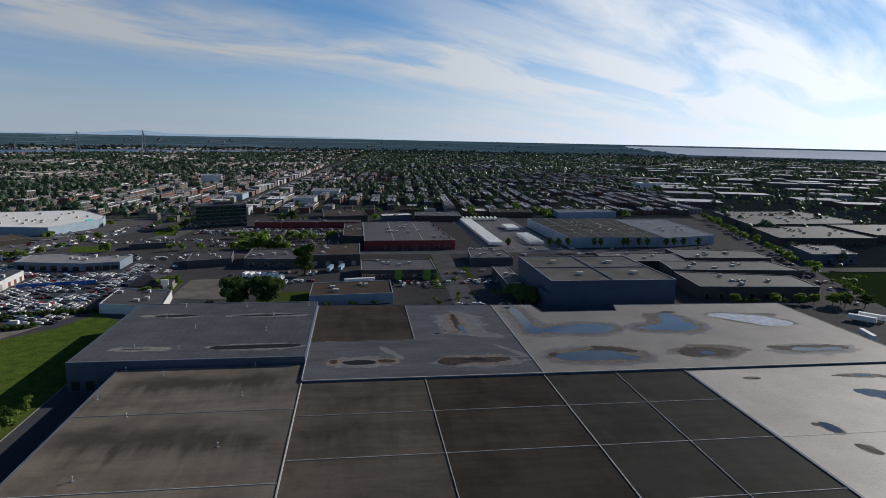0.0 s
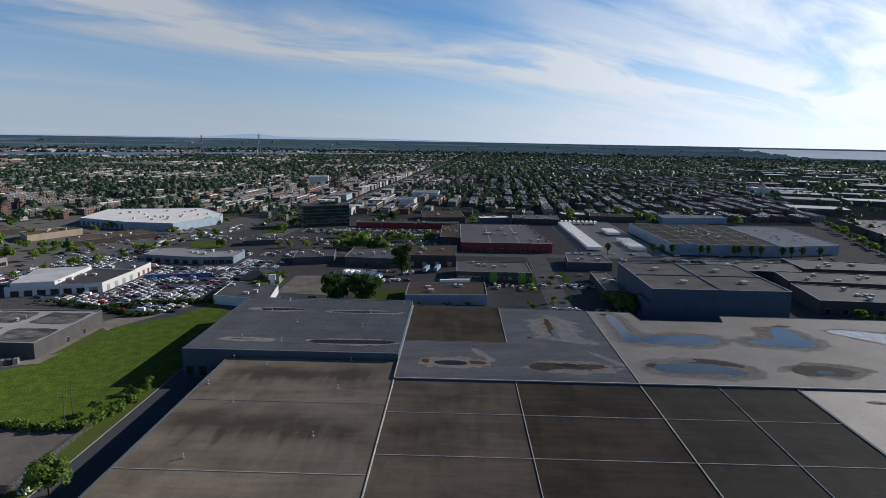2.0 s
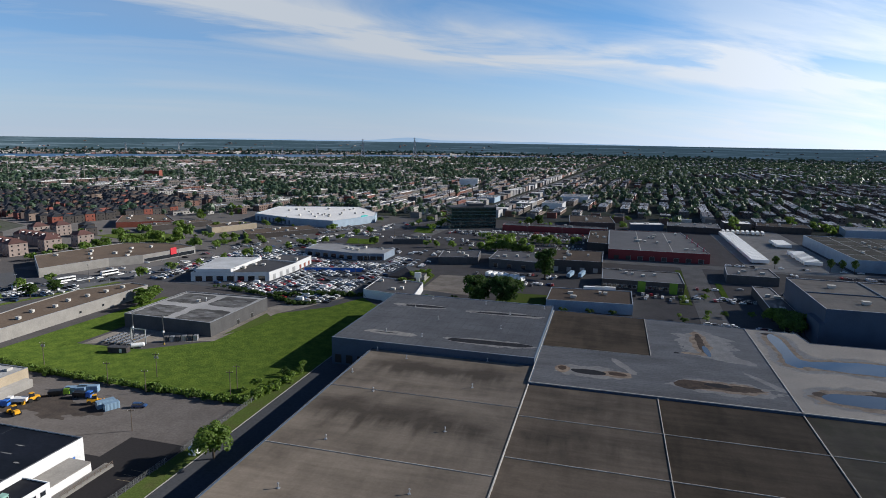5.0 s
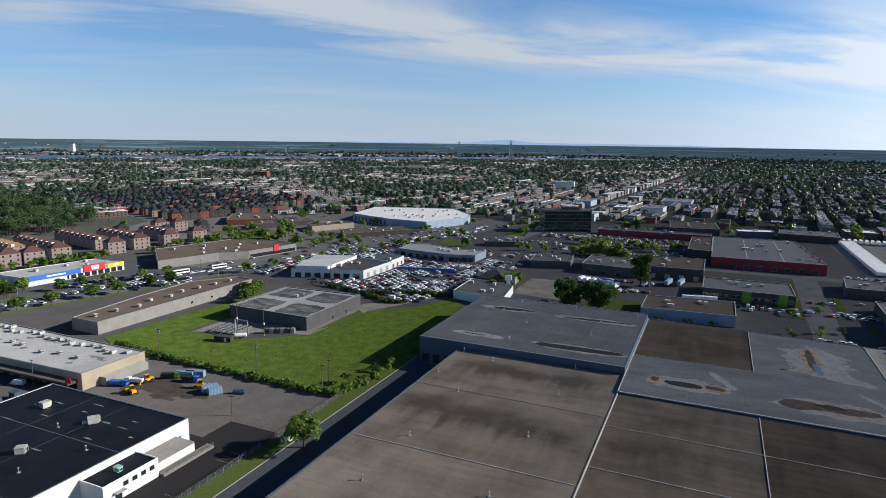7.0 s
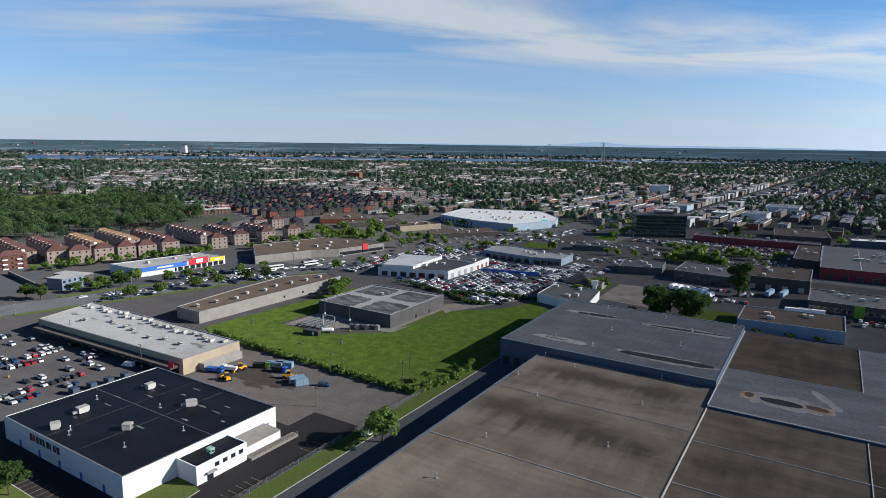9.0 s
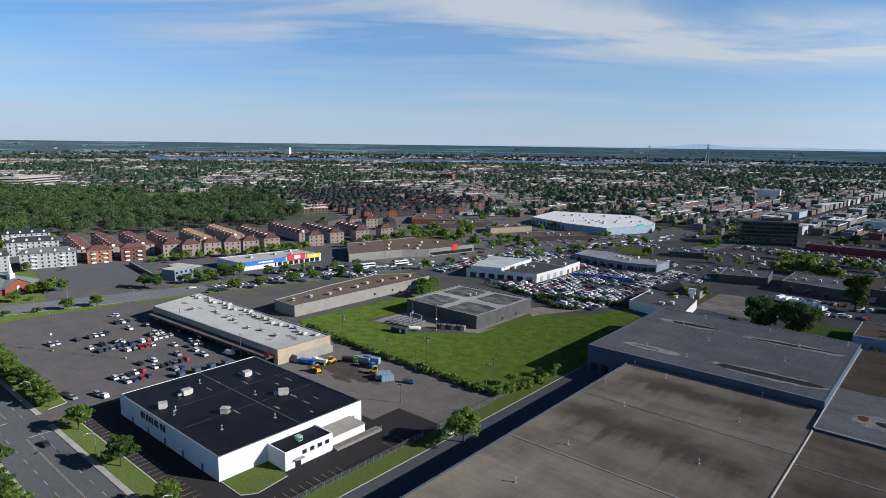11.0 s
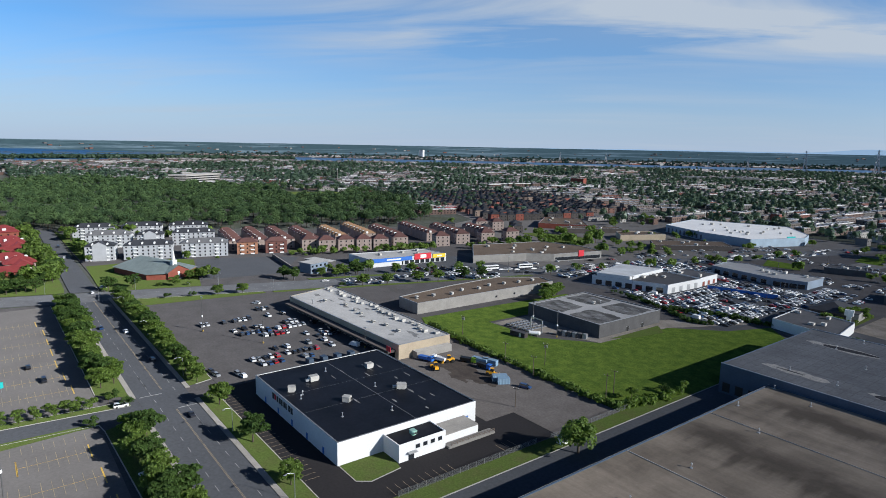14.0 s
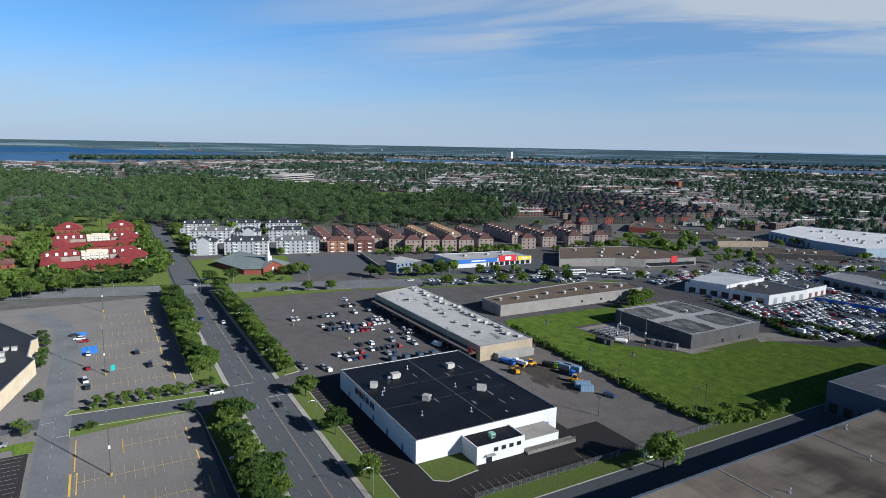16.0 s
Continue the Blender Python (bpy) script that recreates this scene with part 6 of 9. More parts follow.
for i in range(16):
    plant(BUSH + STREET[3:], -121 + trnd.uniform(-5, 5), 382 + i * 2.5, 0.05)
for i in range(12):
    plant(BUSH, -104 + i * 2.2, 352 + trnd.uniform(-3, 8), 0.05)
for i in range(14):
    plant(STREET + BUSH[1:2], -474 + i * 2.6 + trnd.uniform(-3, 3), 226 + i * 8.5, 0.05)

# trees farther off, along streets and lots
crng = np.random.default_rng(15)
cs, rs, b = [], [], Build()
for x, y, h, r in far_trees:
    b.tube((x, y, -0.2), (x, y, h * 0.5), 0.16 * h / 8, 0.1, 5)
    for i in range(7):
        a, f = crng.uniform(0, 6.28), crng.uniform(0.1, 0.75)
        cs.append((x + r * f * math.cos(a), y + r * f * math.sin(a), h * crng.uniform(0.38, 0.82)))
        rs.append(r * crng.uniform(0.32, 0.55))
tagged(new("roadside_trees", cloud_mesh("roadside_trees", np.array(cs), np.array(rs), LEAF, count=46, seed=16, flat=0.85)), "leafy trees along streets and lots farther off", "trees", kind="stuff")
tagged(part("roadside_trunks", b, BARK), "trunks of the trees farther off", "trees", kind="stuff")

# ---- vehicles ----


def extrude(b, profile, half, taper=0.0, z_taper=1.0):
    """A side outline (x, z) drawn out across y; the upper points draw in by taper."""
    zs = [z for _, z in profile]
    lo, hi = min(zs), max(zs)
    n, k = len(b.v), len(profile)
    for s in (-1, 1):
        for x, z in profile:
            b.v.append((x, s * (half - taper * (z - lo) / (hi - lo)), z))
    b.f += [(n + i, n + (i + 1) % k, n + k + (i + 1) % k, n + k + i) for i in range(k)]
    b.f += [tuple(n + k - 1 - i for i in range(k)), tuple(n + k + i for i in range(k))]
    return b


WHEEL = Build().tube((0, -0.11, 0), (0, 0.11, 0), 0.33, 0.33, 12).mesh("wheel", RUBBER)


def car(name, body, glass, roof, length, half, label, wheel_x=1.35, paint=None):
    ob = thing(name, 0, 0, 0, 0, label, "car", "parked cars")
    b = extrude(Build(), body, half, 0.08)
    extrude(b, roof, half - 0.24, 0.03)
    part("body", b, paint or CAR_PAINT, ob)
    part("window_band", extrude(Build(), glass, half - 0.08, 0.17), GLASS, ob, "dark tinted glass")
    for sx in (-1, 1):
        for sy in (-1, 1):
            w = part("wheel", WHEEL, RUBBER, ob)
            at(w, sx * wheel_x, sy * (half - 0.1), 0.33)
    return ob


CARS = [
    car("sedan", [(-2.3, 0.28), (2.3, 0.28), (2.3, 0.7), (1.9, 0.84), (0.9, 0.93), (-1.6, 0.97), (-2.25, 0.93)], [(-1.7, 0.95), (1.0, 0.93), (0.3, 1.38), (-1.0, 1.38)], [(-1.0, 1.38), (0.3, 1.38), (0.2, 1.44), (-0.9, 1.44)], 4.6, 0.9, "parked saloon car on the lot"),
    car("hatchback", [(-2.05, 0.28), (2.05, 0.28), (2.05, 0.75), (1.6, 0.9), (0.9, 0.98), (-1.9, 1.02), (-2.05, 0.9)], [(-1.95, 1.0), (1.0, 0.97), (0.35, 1.45), (-1.6, 1.45)], [(-1.65, 1.45), (0.35, 1.45), (0.2, 1.52), (-1.55, 1.52)], 4.1, 0.88, "parked compact car on the lot", 1.25),
    car("sport_utility_car", [(-2.35, 0.35), (2.35, 0.35), (2.35, 0.9), (2.0, 1.05), (1.0, 1.12), (-2.2, 1.15), (-2.35, 1.0)], [(-2.2, 1.13), (1.1, 1.1), (0.4, 1.66), (-1.95, 1.66)], [(-2.0, 1.66), (0.4, 1.66), (0.2, 1.75), (-1.9, 1.75)], 4.7, 0.95, "parked tall family car on the lot", 1.42),
    car("minivan", [(-2.5, 0.32), (2.5, 0.32), (2.5, 0.8), (2.0, 1.0), (1.3, 1.06), (-2.4, 1.1), (-2.5, 1.0)], [(-2.4, 1.08), (1.5, 1.04), (0.6, 1.68), (-2.2, 1.68)], [(-2.25, 1.68), (0.6, 1.68), (0.4, 1.78), (-2.1, 1.78)], 5.0, 0.97, "parked minivan on the lot", 1.5),
]
WHITE_VAN = car("cargo_van", [(-2.8, 0.4), (2.8, 0.4), (2.8, 0.95), (2.1, 1.2), (1.6, 2.1), (1.2, 2.3), (-2.8, 2.3)], [(1.1, 1.2), (2.12, 1.2), (1.65, 2.0), (1.1, 2.0)], [(-2.7, 2.3), (1.2, 2.3), (1.1, 2.36), (-2.6, 2.36)], 5.6, 1.0, "white delivery van on the lot", 1.75, WHITE)
crnd = random.Random(31)
placed = set()


def park(kinds, x, y, turn, z=0.02):
    k = crnd.choice(kinds)
    m = pose(x, y, z, 0, 0, turn + crnd.choice((0, 180)) + crnd.uniform(-2, 2))
    if k.name in placed:
        return copy_thing(k, m)
    placed.add(k.name)
    k.matrix_basis = m
    return k


# rows of the shopping lot: place of the row, first and last stall, share of stalls taken
for x, y0, y1, share in ((-311, 95, 147, 0.42), (-326, 122, 138, 0.5), (-294, 103, 150, 0.6), (-286, 104, 148, 0.7), (-278, 116, 128, 0.8), (-270, 134, 148, 0.6), (-263, 132, 148, 0.55), (-256, 104, 138, 0.35), (-247, 98, 138, 0.75), (-239, 100, 126, 0.6)):
    y = y0
    while y < y1:
        if crnd.random() < share:
            park(CARS, x + crnd.uniform(-0.5, 0.5), y, 0)
        y += 2.75
park(CARS, -243, 79, 10), park(CARS, -238, 79.5, 8), park(CARS, -234, 87, 5), park(CARS, -231, 88, 4), park(CARS, -341, 135, 30)
park([WHITE_VAN], -240, 145, 15), park([WHITE_VAN], -241, 152, 20)
# cars on the roads and the far lot
for x, y, t in ((-227, 42, 88), (-205, 60.5, 1), (-322, 61, 2), (-272, 62.4, 0), (-335, 52, 0), (-171, 38, 5), (-254, -1, 0), (-262, -2, 8), (-277, -1, 0), (-270, 22, 0), (-290, 18, 3), (-213, -25, 85), (-297, -1, 0), (-318, -3, 80), (-323, -5, 80), (-330, -7, 82), (-420, 60, 0), (-432, 68, 70), (-560, 60, 0), (-620, 62, 0), (-156, 176, 20)):
    park(CARS, x, y, t, 0.05)
# dealership: rows across the lot
drow, lot_rest = 0, []
for u in range(12):
    x = -296 + u * 12.2
    for v in range(60):
        y = 330 + v * 2.55
        inside = (y > 346 - max(0, (x + 240)) * 0.34 + 4 and y < 480 and x < -152)
        hall = (-284 < x < -211 and 352 + 0.36 * (x + 267) - 5 < y < 440) or (-244 < x < -164 and 452 < y < 500)
        if inside and not hall and crnd.random() < (0.92 if y < 372 else 0.72):
            drow += 1
            if drow % 2 and drow < 230:
                park(CARS + [WHITE_VAN] * (1 if u % 4 == 2 else 0), x + crnd.uniform(-0.3, 0.3), y, 0)
            else:
                lot_rest.append((x + crnd.uniform(-0.3, 0.3), y, 0.0))
            if crnd.random() < 0.8:
                lot_rest.append((x + 5.6 + crnd.uniform(-0.3, 0.3), y, 0.0))


FAR_PAINTS = [plain("white_car_paint", (0.75, 0.75, 0.74), 0.3), plain("black_car_paint", (0.02, 0.02, 0.022), 0.3), plain("silver_car_paint", (0.38, 0.39, 0.40), 0.3), plain("grey_car_paint", (0.10, 0.10, 0.11), 0.3), plain("red_car_paint", (0.28, 0.02, 0.025), 0.3), plain("blue_car_paint", (0.03, 0.06, 0.14), 0.3)]


def far_cars(name, spots, label):
    """Parked cars too far off to tell apart, colour by colour."""
    rng = np.random.default_rng(len(spots))
    every = np.array(spots)
    pick = rng.choice(6, len(every), p=[0.48, 0.16, 0.14, 0.14, 0.04, 0.04])
    for c, paint in enumerate(FAR_PAINTS):
        p = every[pick == c]
        n = len(p)
        ln, hw = rng.uniform(2.0, 2.4, n), rng.uniform(0.82, 0.95, n)
        z0, z1 = np.full(n, 0.3), rng.uniform(0.85, 1.05, n)
        mid = np.stack([p[:, 0], p[:, 1], z1], 1)
        for nm, a, b_, w, lo_, hi_, mat, lab in ((name, 1, 1, 1, z0, z1, paint, label), (name + "_windows", 0.68, 0.45, 0.88, z1, z1 + 0.42, GLASS, "dark windows of distant parked cars"), (name + "_roofs", 0.62, 0.38, 0.85, z1 + 0.42, z1 + 0.5, paint, "painted roofs of distant parked cars")):
            me = boxes_mesh(nm, np.stack([p[:, 0] - ln * a, p[:, 1] - hw * w, lo_], 1), np.stack([p[:, 0] + ln * b_, p[:, 1] + hw * w, hi_], 1), mat, p[:, 2], about=mid)
            tagged(new(nm, me), lab, "cars", kind="stuff")


spots = lot_rest
for j in range(9):
    y = 560 + j * 12.5
    for i in range(42):
        x = -128 + i * 2.75
        if crnd.random() < (0.75 if j in (0, 7, 8) and True else 0.42) and not (592 < y < 612 and x < -20) and not x > -18:
            spots.append((x, y, math.pi / 2))
for i in range(70):
    y = 190 + i * 3.4
    for lane in (-9, -5.5, 5.5, 9):
        if crnd.random() < 0.10:
            spots.append((blvd(y) + lane, y, math.atan2(1, 0.3)))
for j in range(6):
    for i in range(17):
        if crnd.random() < 0.62:
            spots.append((-378 + j * 9.5 + 0.30 * i * 2.8, 262 + i * 2.8 + j * 2, 0.28))
for i in range(60):
    spots.append((crnd.uniform(-90, -30), crnd.choice((415, 420, 440, 447)) + crnd.uniform(-1, 1), crnd.choice((0.1, 1.5))))
for i in range(40):
    spots.append((crnd.uniform(60, 100), crnd.choice((352, 410, 415, 440)) + crnd.uniform(-2, 2), crnd.choice((0.1, 1.5))))
for i in range(26):
    spots.append((crnd.uniform(5, 55), crnd.choice((402, 408, 413)), 1.5))
for i in range(34):
    spots.append((-258 + crnd.uniform(-20, 40), crnd.choice((488, 494, 505, 510)) + crnd.uniform(-1, 1), crnd.uniform(0, 0.3)))
for i in range(30):
    spots.append((-366 + crnd.uniform(-3, 3) + i * 0.6, 208 + i * 2.8, 0.3))
for i in range(60):
    spots.append((crnd.choice((-158, -150, -143, -134)) + crnd.uniform(-0.5, 0.5), 385 + crnd.uniform(0, 90), 0.4))
for i in range(120):
    y = crnd.uniform(350, 690)
    spots.append((blvd(y) + crnd.choice((-9, -5.5, 5.5, 9)), y, math.atan2(1, 0.3)))
for i in range(70):
    spots.append((-240 + crnd.uniform(0, 110), crnd.choice((500, 506, 516, 580, 592)) + crnd.uniform(-1, 1), crnd.choice((0.1, 1.6))))
for i in range(60):
    y = crnd.uniform(350, 640)
    spots.append((blvd(y) - crnd.choice((24, 30, 42)), y, 0.3))
for i in range(70):
    spots.append((-160 + crnd.uniform(0, 44), crnd.choice((628, 634, 646, 652)), 1.57))
for i in range(80):
    y = crnd.uniform(600, 1350)
    spots.append((-182 + 0.072 * (y - 600) + crnd.choice((-4, -1.5, 1.5, 4)), y, 1.5))
for i in range(90):
    spots.append((crnd.uniform(92, 340), crnd.choice((509, 513, 538, 442, 447)) + crnd.uniform(-1, 1), crnd.choice((0.1, 1.5))))
for i in range(40):
    t = crnd.random()
    spots.append((302 + 160 * t + crnd.choice((-3, 3)), 300 + 480 * t, 1.25))
far_cars("distant_cars", spots, "many distant parked cars of mixed colours")


def bus(x, y, turn, paint, label):
    ob = thing("bus", x, y, 0.05, turn, label, "bus")
    part("body", Build().box(-6, -1.25, 0.4, 6, 1.25, 3.1, 0.08), paint, ob)
    part("window_band", Build().box(-5.7, -1.28, 1.5, 5.7, 1.28, 2.5), GLASS, ob)
    for sx in (-3.6, 3.4):
        for sy in (-1.15, 1.15):
            at(part("wheel", WHEEL, RUBBER, ob), sx, sy, 0.36)


for x, y in ((-352, 300), (-344, 325), (-334, 352)):
    bus(x, y, 73, WHITE, "white city bus on the boulevard")


def trailer(x, y, turn, mat=WHITE, length=13.5):
    ob = thing("box_trailer", x, y, 0, turn, "white box trailer parked on the lot", "trailer", "parked trailers")
    part("box", Build().box(-length / 2, -1.25, 1.1, length / 2, 1.25, 3.9, 0.03), mat, ob)
    part("chassis", Build().box(-length / 2 + 0.3, -0.5, 0.8, length / 2 - 0.4, 0.5, 1.1), BLACK, ob)
    for sx in (-length / 2 + 1.2, -length / 2 + 2.5):
        for sy in (-1, 1):
            at(part("wheel", WHEEL, RUBBER, ob), sx, sy, 0.42)
    part("landing_gear", Build().box(length / 2 - 3, -0.9, 0, length / 2 - 2.8, -0.75, 0.9).box(length / 2 - 3, 0.75, 0, length / 2 - 2.8, 0.9, 0.9), BLACK, ob)


for i in range(44):
    trailer(128, 556 + i * 3.9, 2)
for i in range(18):
    trailer(168 + (i % 2) * 0.5, 650 + i * 3.5 if i < 9 else 560 + (i - 9) * 6.5, 4)
for i in range(9):
    trailer(128 + i * 5, 738 + (i % 2), 84)
for x, y, t in ((283, 302, 130), (292, 305, 130), (261, 274, 75)):
    trailer(x, y, t)
for i in range(7):
    trailer(-77 + i * 4.2, 434 - i * 1.7, 75, length=7)
trailer(-2, 410, 10), trailer(-20, 452, 80, BLUE_BIN), trailer(-12, 455, 80, BLUE_BIN), trailer(5, 412, 5, WHITE)


def loader(x, y, turn, label="yellow wheel loader in the yard"):
    ob = thing("wheel_loader", x, y, 0, turn, label, "loader", "machines in the yard")
    part("chassis", Build().box(-2.4, -0.9, 0.8, 1.2, 0.9, 1.9, 0.1), MACHINE, ob)
    part("cab", Build().box(-0.6, -0.75, 1.9, 0.9, 0.75, 3.2, 0.1), GLASS, ob)
    part("cab_roof", Build().box(-0.6, -0.75, 3.2, 0.9, 0.75, 3.32), MACHINE, ob)
    part("arm", Build().tube((0.9, -0.5, 1.5), (3.0, -0.5, 0.9), 0.16).tube((0.9, 0.5, 1.5), (3.0, 0.5, 0.9), 0.16), MACHINE, ob)
    part("bucket", extrude(Build(), [(2.9, 0.2), (3.9, 0.15), (3.5, 0.35), (3.2, 1.3), (2.9, 1.2)], 1.35), MACHINE, ob)
    for sx in (-1.6, 1.0):
        for sy in (-1.0, 1.0):
            part("wheel", Build().tube((sx, sy - 0.28, 0.75), (sx, sy + 0.28, 0.75), 0.75, 0.75, 14), RUBBER, ob)


def lorry(x, y, turn, cab, box, label):
    ob = thing("lorry", x, y, 0, turn, label, "truck", "machines in the yard")
    part("cab", Build().box(1.6, -1.1, 0.6, 3.6, 1.1, 2.6, 0.12), cab, ob)
    part("windscreen", Build().box(3.0, -1.0, 1.6, 3.56, 1.0, 2.3), GLASS, ob)
    part("load_box", Build().box(-3.6, -1.2, 0.9, 1.4, 1.2, 2.2), box, ob)
    part("chassis", Build().box(-3.6, -0.5, 0.5, 3.2, 0.5, 0.9), BLACK, ob)
    for sx in (-2.6, -1.5, 2.5):
        for sy in (-1.05, 1.05):
            at(part("wheel", WHEEL, RUBBER, ob), sx, sy, 0.45)


def container(x, y, turn, mat, label, length=6.1):
    ob = thing("container", x, y, 0, turn, label, "container", "containers in the yard")
    n = int(length / 0.3)
    xs_ = [-length / 2 + length * i / n for i in range(n + 1)]
    zig = [(x_, -1.2 - 0.07 * (i // 2 % 2)) for i, x_ in enumerate(xs_)]
    b = Build().prism(zig + [(x_, 1.2 + 0.07 * (i // 2 % 2)) for i, x_ in list(enumerate(xs_))[::-1]], 0.1, 2.6)
    part("body", b, mat, ob)
    part("door", Build().box(length / 2, -1.1, 0.2, length / 2 + 0.05, 1.1, 2.5), mat, ob)


loader(-193, 158.5, 160), loader(-174, 174, 35), loader(-197, 169, 250, "orange wheel loader in the yard")
lorry(-204, 161.5, 20, BLUE_SIGN, BLUE_SIGN, "dark blue tipper lorry in the yard"), lorry(-200.5, 166, 200, WHITE, WHITE, "white lorry in the yard")
lorry(-192, 176, 30, LIME, BLACK, "green tractor lorry in the yard"), lorry(-182, 177, 10, BLUE_SIGN, BLACK, "blue flatbed lorry in the yard")
container(-188, 179.5, 20, BLUE_BIN, "pale blue grey container in the yard", 7.5), container(-184.5, 182, 20, BLUE_BIN, "pale blue container in the yard", 7.5)
container(-168, 173, 60, BLUE_BIN, "pale blue grey skip in the yard"), container(-164.5, 172, 60, BLUE_BIN, "pale blue grey skip in the yard", 5)
container(-115.5, 153, 90, WHITE, "small white shed beside the tree", 3.0)
for i in range(4):
    container(-229.5 + i * 0.5, 117 + i * 6.5, 4, WALL_BLUE, "dark blue rubbish container behind the store", 3.2)

# ---- masts, poles, fence ----


# dark grey that puts the masts' shaded side into the colour
MAST_GREY = material("dark_mast_paint", (0.10, 0.10, 0.10), 0.6, vary=0.15, big=2, small=0.3)


def mast(x, y, h, heads=2, label="tall slim light mast on a concrete foot", turn=0.0):
    ob = thing("light_mast", x, y, 0, turn, label, "lamp post", "light masts")
    part("foot", Build().tube((0, 0, 0), (0, 0, 0.8), 0.4, 0.36, 10), PAINT_Y, ob, "yellow painted concrete foot")
    part("pole", Build().tube((0, 0, 0.8), (0, 0, h), 0.17, 0.11, 8), MAST_GREY, ob)
    if h > 13:
        part("plate", Build().box(-0.3, -0.3, h * 0.42, 0.3, 0.3, h * 0.42 + 0.9), WHITE, ob, "white row sign on the pole")
    for i in range(heads):
        s = (1, -1)[i % 2]
        part("lamp_head", Build().box(s * 0.15 - 0.0, -0.22, h - 0.15, s * 1.2, 0.22, h + 0.08), METAL, ob)
    return ob


for x, y, h in ((-179, 5.3, 20), (-266.7, 5.3, 20), (-374, 5.6, 20), (-303, 93, 18), (-268, 111, 18), (-300, 152, 9), (-235, 148, 10)):
    mast(x, y, h)


for x, y in ((-110, 565), (-75, 567), (-40, 568), (-110, 625), (-75, 627), (-40, 628), (-150, 600), (-205, 590), (-280, 352), (-232, 350), (-190, 340), (-165, 395), (-170, 430), (-290, 470), (-330, 330), (-345, 290), (-310, 395), (-262, 500), (-215, 520)):
    mast(x, y, 12)


def street_lamp(x, y, turn):
    ob = thing("street_lamp", x, y, 0.1, turn, "curved grey street lamp beside the road", "street lamp", "street lamps")
    part("pole", Build().tube((0, 0, 0), (0, 0, 7.8), 0.11, 0.07, 8), METAL, ob)
    b = Build()
    pts = [(0, -2.4 * t, 7.8 + 0.75 * math.sin(t * math.pi * 0.62)) for t in (0, 0.2, 0.4, 0.6, 0.8, 1.0)]
    for a, c in zip(pts, pts[1:]):
        b.tube(a, c, 0.06, 0.055, 6)
    part("arm", b, METAL, ob)
    part("lamp_head", Build().box(-0.15, -3.1, 8.2, 0.15, -2.35, 8.4), METAL, ob)


for x in (-135, -185, -245, -308, -365):
    street_lamp(x, 68.2, 0)
for y in range(-60, 320, 48):
    street_lamp(blvd(y) - 14.6, y, 107)
    street_lamp(blvd(y + 24) + 14.6, y + 24, -73)
for y in range(330, 600, 40):
    street_lamp(blvd(y) + 14.6, y, -73)


def utility_pole(x, y, h, kit=True):
    ob = thing("utility_pole", x, y, 0, 20, "weathered wooden utility pole with fittings", "utility pole", "utility poles")
    part("pole", Build().tube((0, 0, 0), (0, 0, h), 0.17, 0.11, 8), WOOD, ob)
    part("crossarm", Build().box(-1.3, -0.07, h - 0.9, 1.3, 0.07, h - 0.72), WOOD, ob)
    if kit:
        for sx in (-0.6, 0, 0.6):
            part("transformer", Build().tube((sx, 0.35, h - 2.6), (sx, 0.35, h - 1.5), 0.24, 0.24, 10), METAL, ob)
    for sx in (-1.1, 0.0, 1.1):
        part("insulator", Build().tube((sx, 0, h - 0.72), (sx, 0, h - 0.42), 0.07, 0.05, 6), WHITE, ob)


for x, y, h, k in ((-170, 202, 10.5, True), (-182, 189, 10, False), (-225, 199.5, 10.5, True), (-131, 195, 10, False), (-132, 201, 10, False), (-163, 187.5, 9.5, False), (-145, 160, 8, False)):
    utility_pole(x, y, h, k)
for x, y, h in ((-212, 237, 14), (-214, 239, 14), (-195, 237, 14)):
    mast(x, y, h, 1)

fence = thing("wire_fence", -118, 160, 0, 0, "grey wire mesh fence on a grass strip", "fence")
WIRE = material("fence_wire", (0.20, 0.21, 0.20), 0.6, metal=0.3, vary=0.2, big=3, small=0.3)
POST = Build().tube((0, 0, 0), (0, 0, 1.9), 0.04, 0.04, 6).mesh("post", METAL)
for i in range(34):
    if not 18 <= i <= 19:
        at(part("post", POST, METAL, fence), -2.2 + 0.02 * i, -68 + i * 3.1, 0)
for k in range(10):
    part("wire", Build().box(-2.22, -68, 0.15 + k * 0.19, -2.16, -14, 0.17 + k * 0.19).box(-1.86, -8, 0.15 + k * 0.19, -1.80, 34, 0.17 + k * 0.19), WIRE, fence)

# transformer yard beside the grey hall
sub = thing("transformer_yard", -210, 236, 0.06, 0, "grey metal switchgear and transformer racks on gravel", "equipment")
for i in range(5):
    part("rack", Build().box(-14 + i * 3.4, -6, 0.9, -12.2 + i * 3.4, 8, 1.15).box(-14 + i * 3.4, -6, 0, -13.8 + i * 3.4, -5.8, 0.9).box(-14 + i * 3.4, 7.8, 0, -13.8 + i * 3.4, 8, 0.9), METAL, sub)
    for j in range(6):
        part("cooling_pipe", Build().tube((-13.1 + i * 3.4, -5 + j * 2.3, 1.15), (-13.1 + i * 3.4, -5 + j * 2.3, 1.8), 0.28, 0.2, 8), WALL_GREY, sub)
part("gantry", Build().box(-2, -1, 0, -1.6, -0.6, 7).box(6, -1, 0, 6.4, -0.6, 7).box(-2, -1, 6.7, 6.4, -0.6, 7.1), METAL, sub)
tank = thing("white_tank", -203, 229, 0.06, 40, "white horizontal gas tank on legs", "tank")
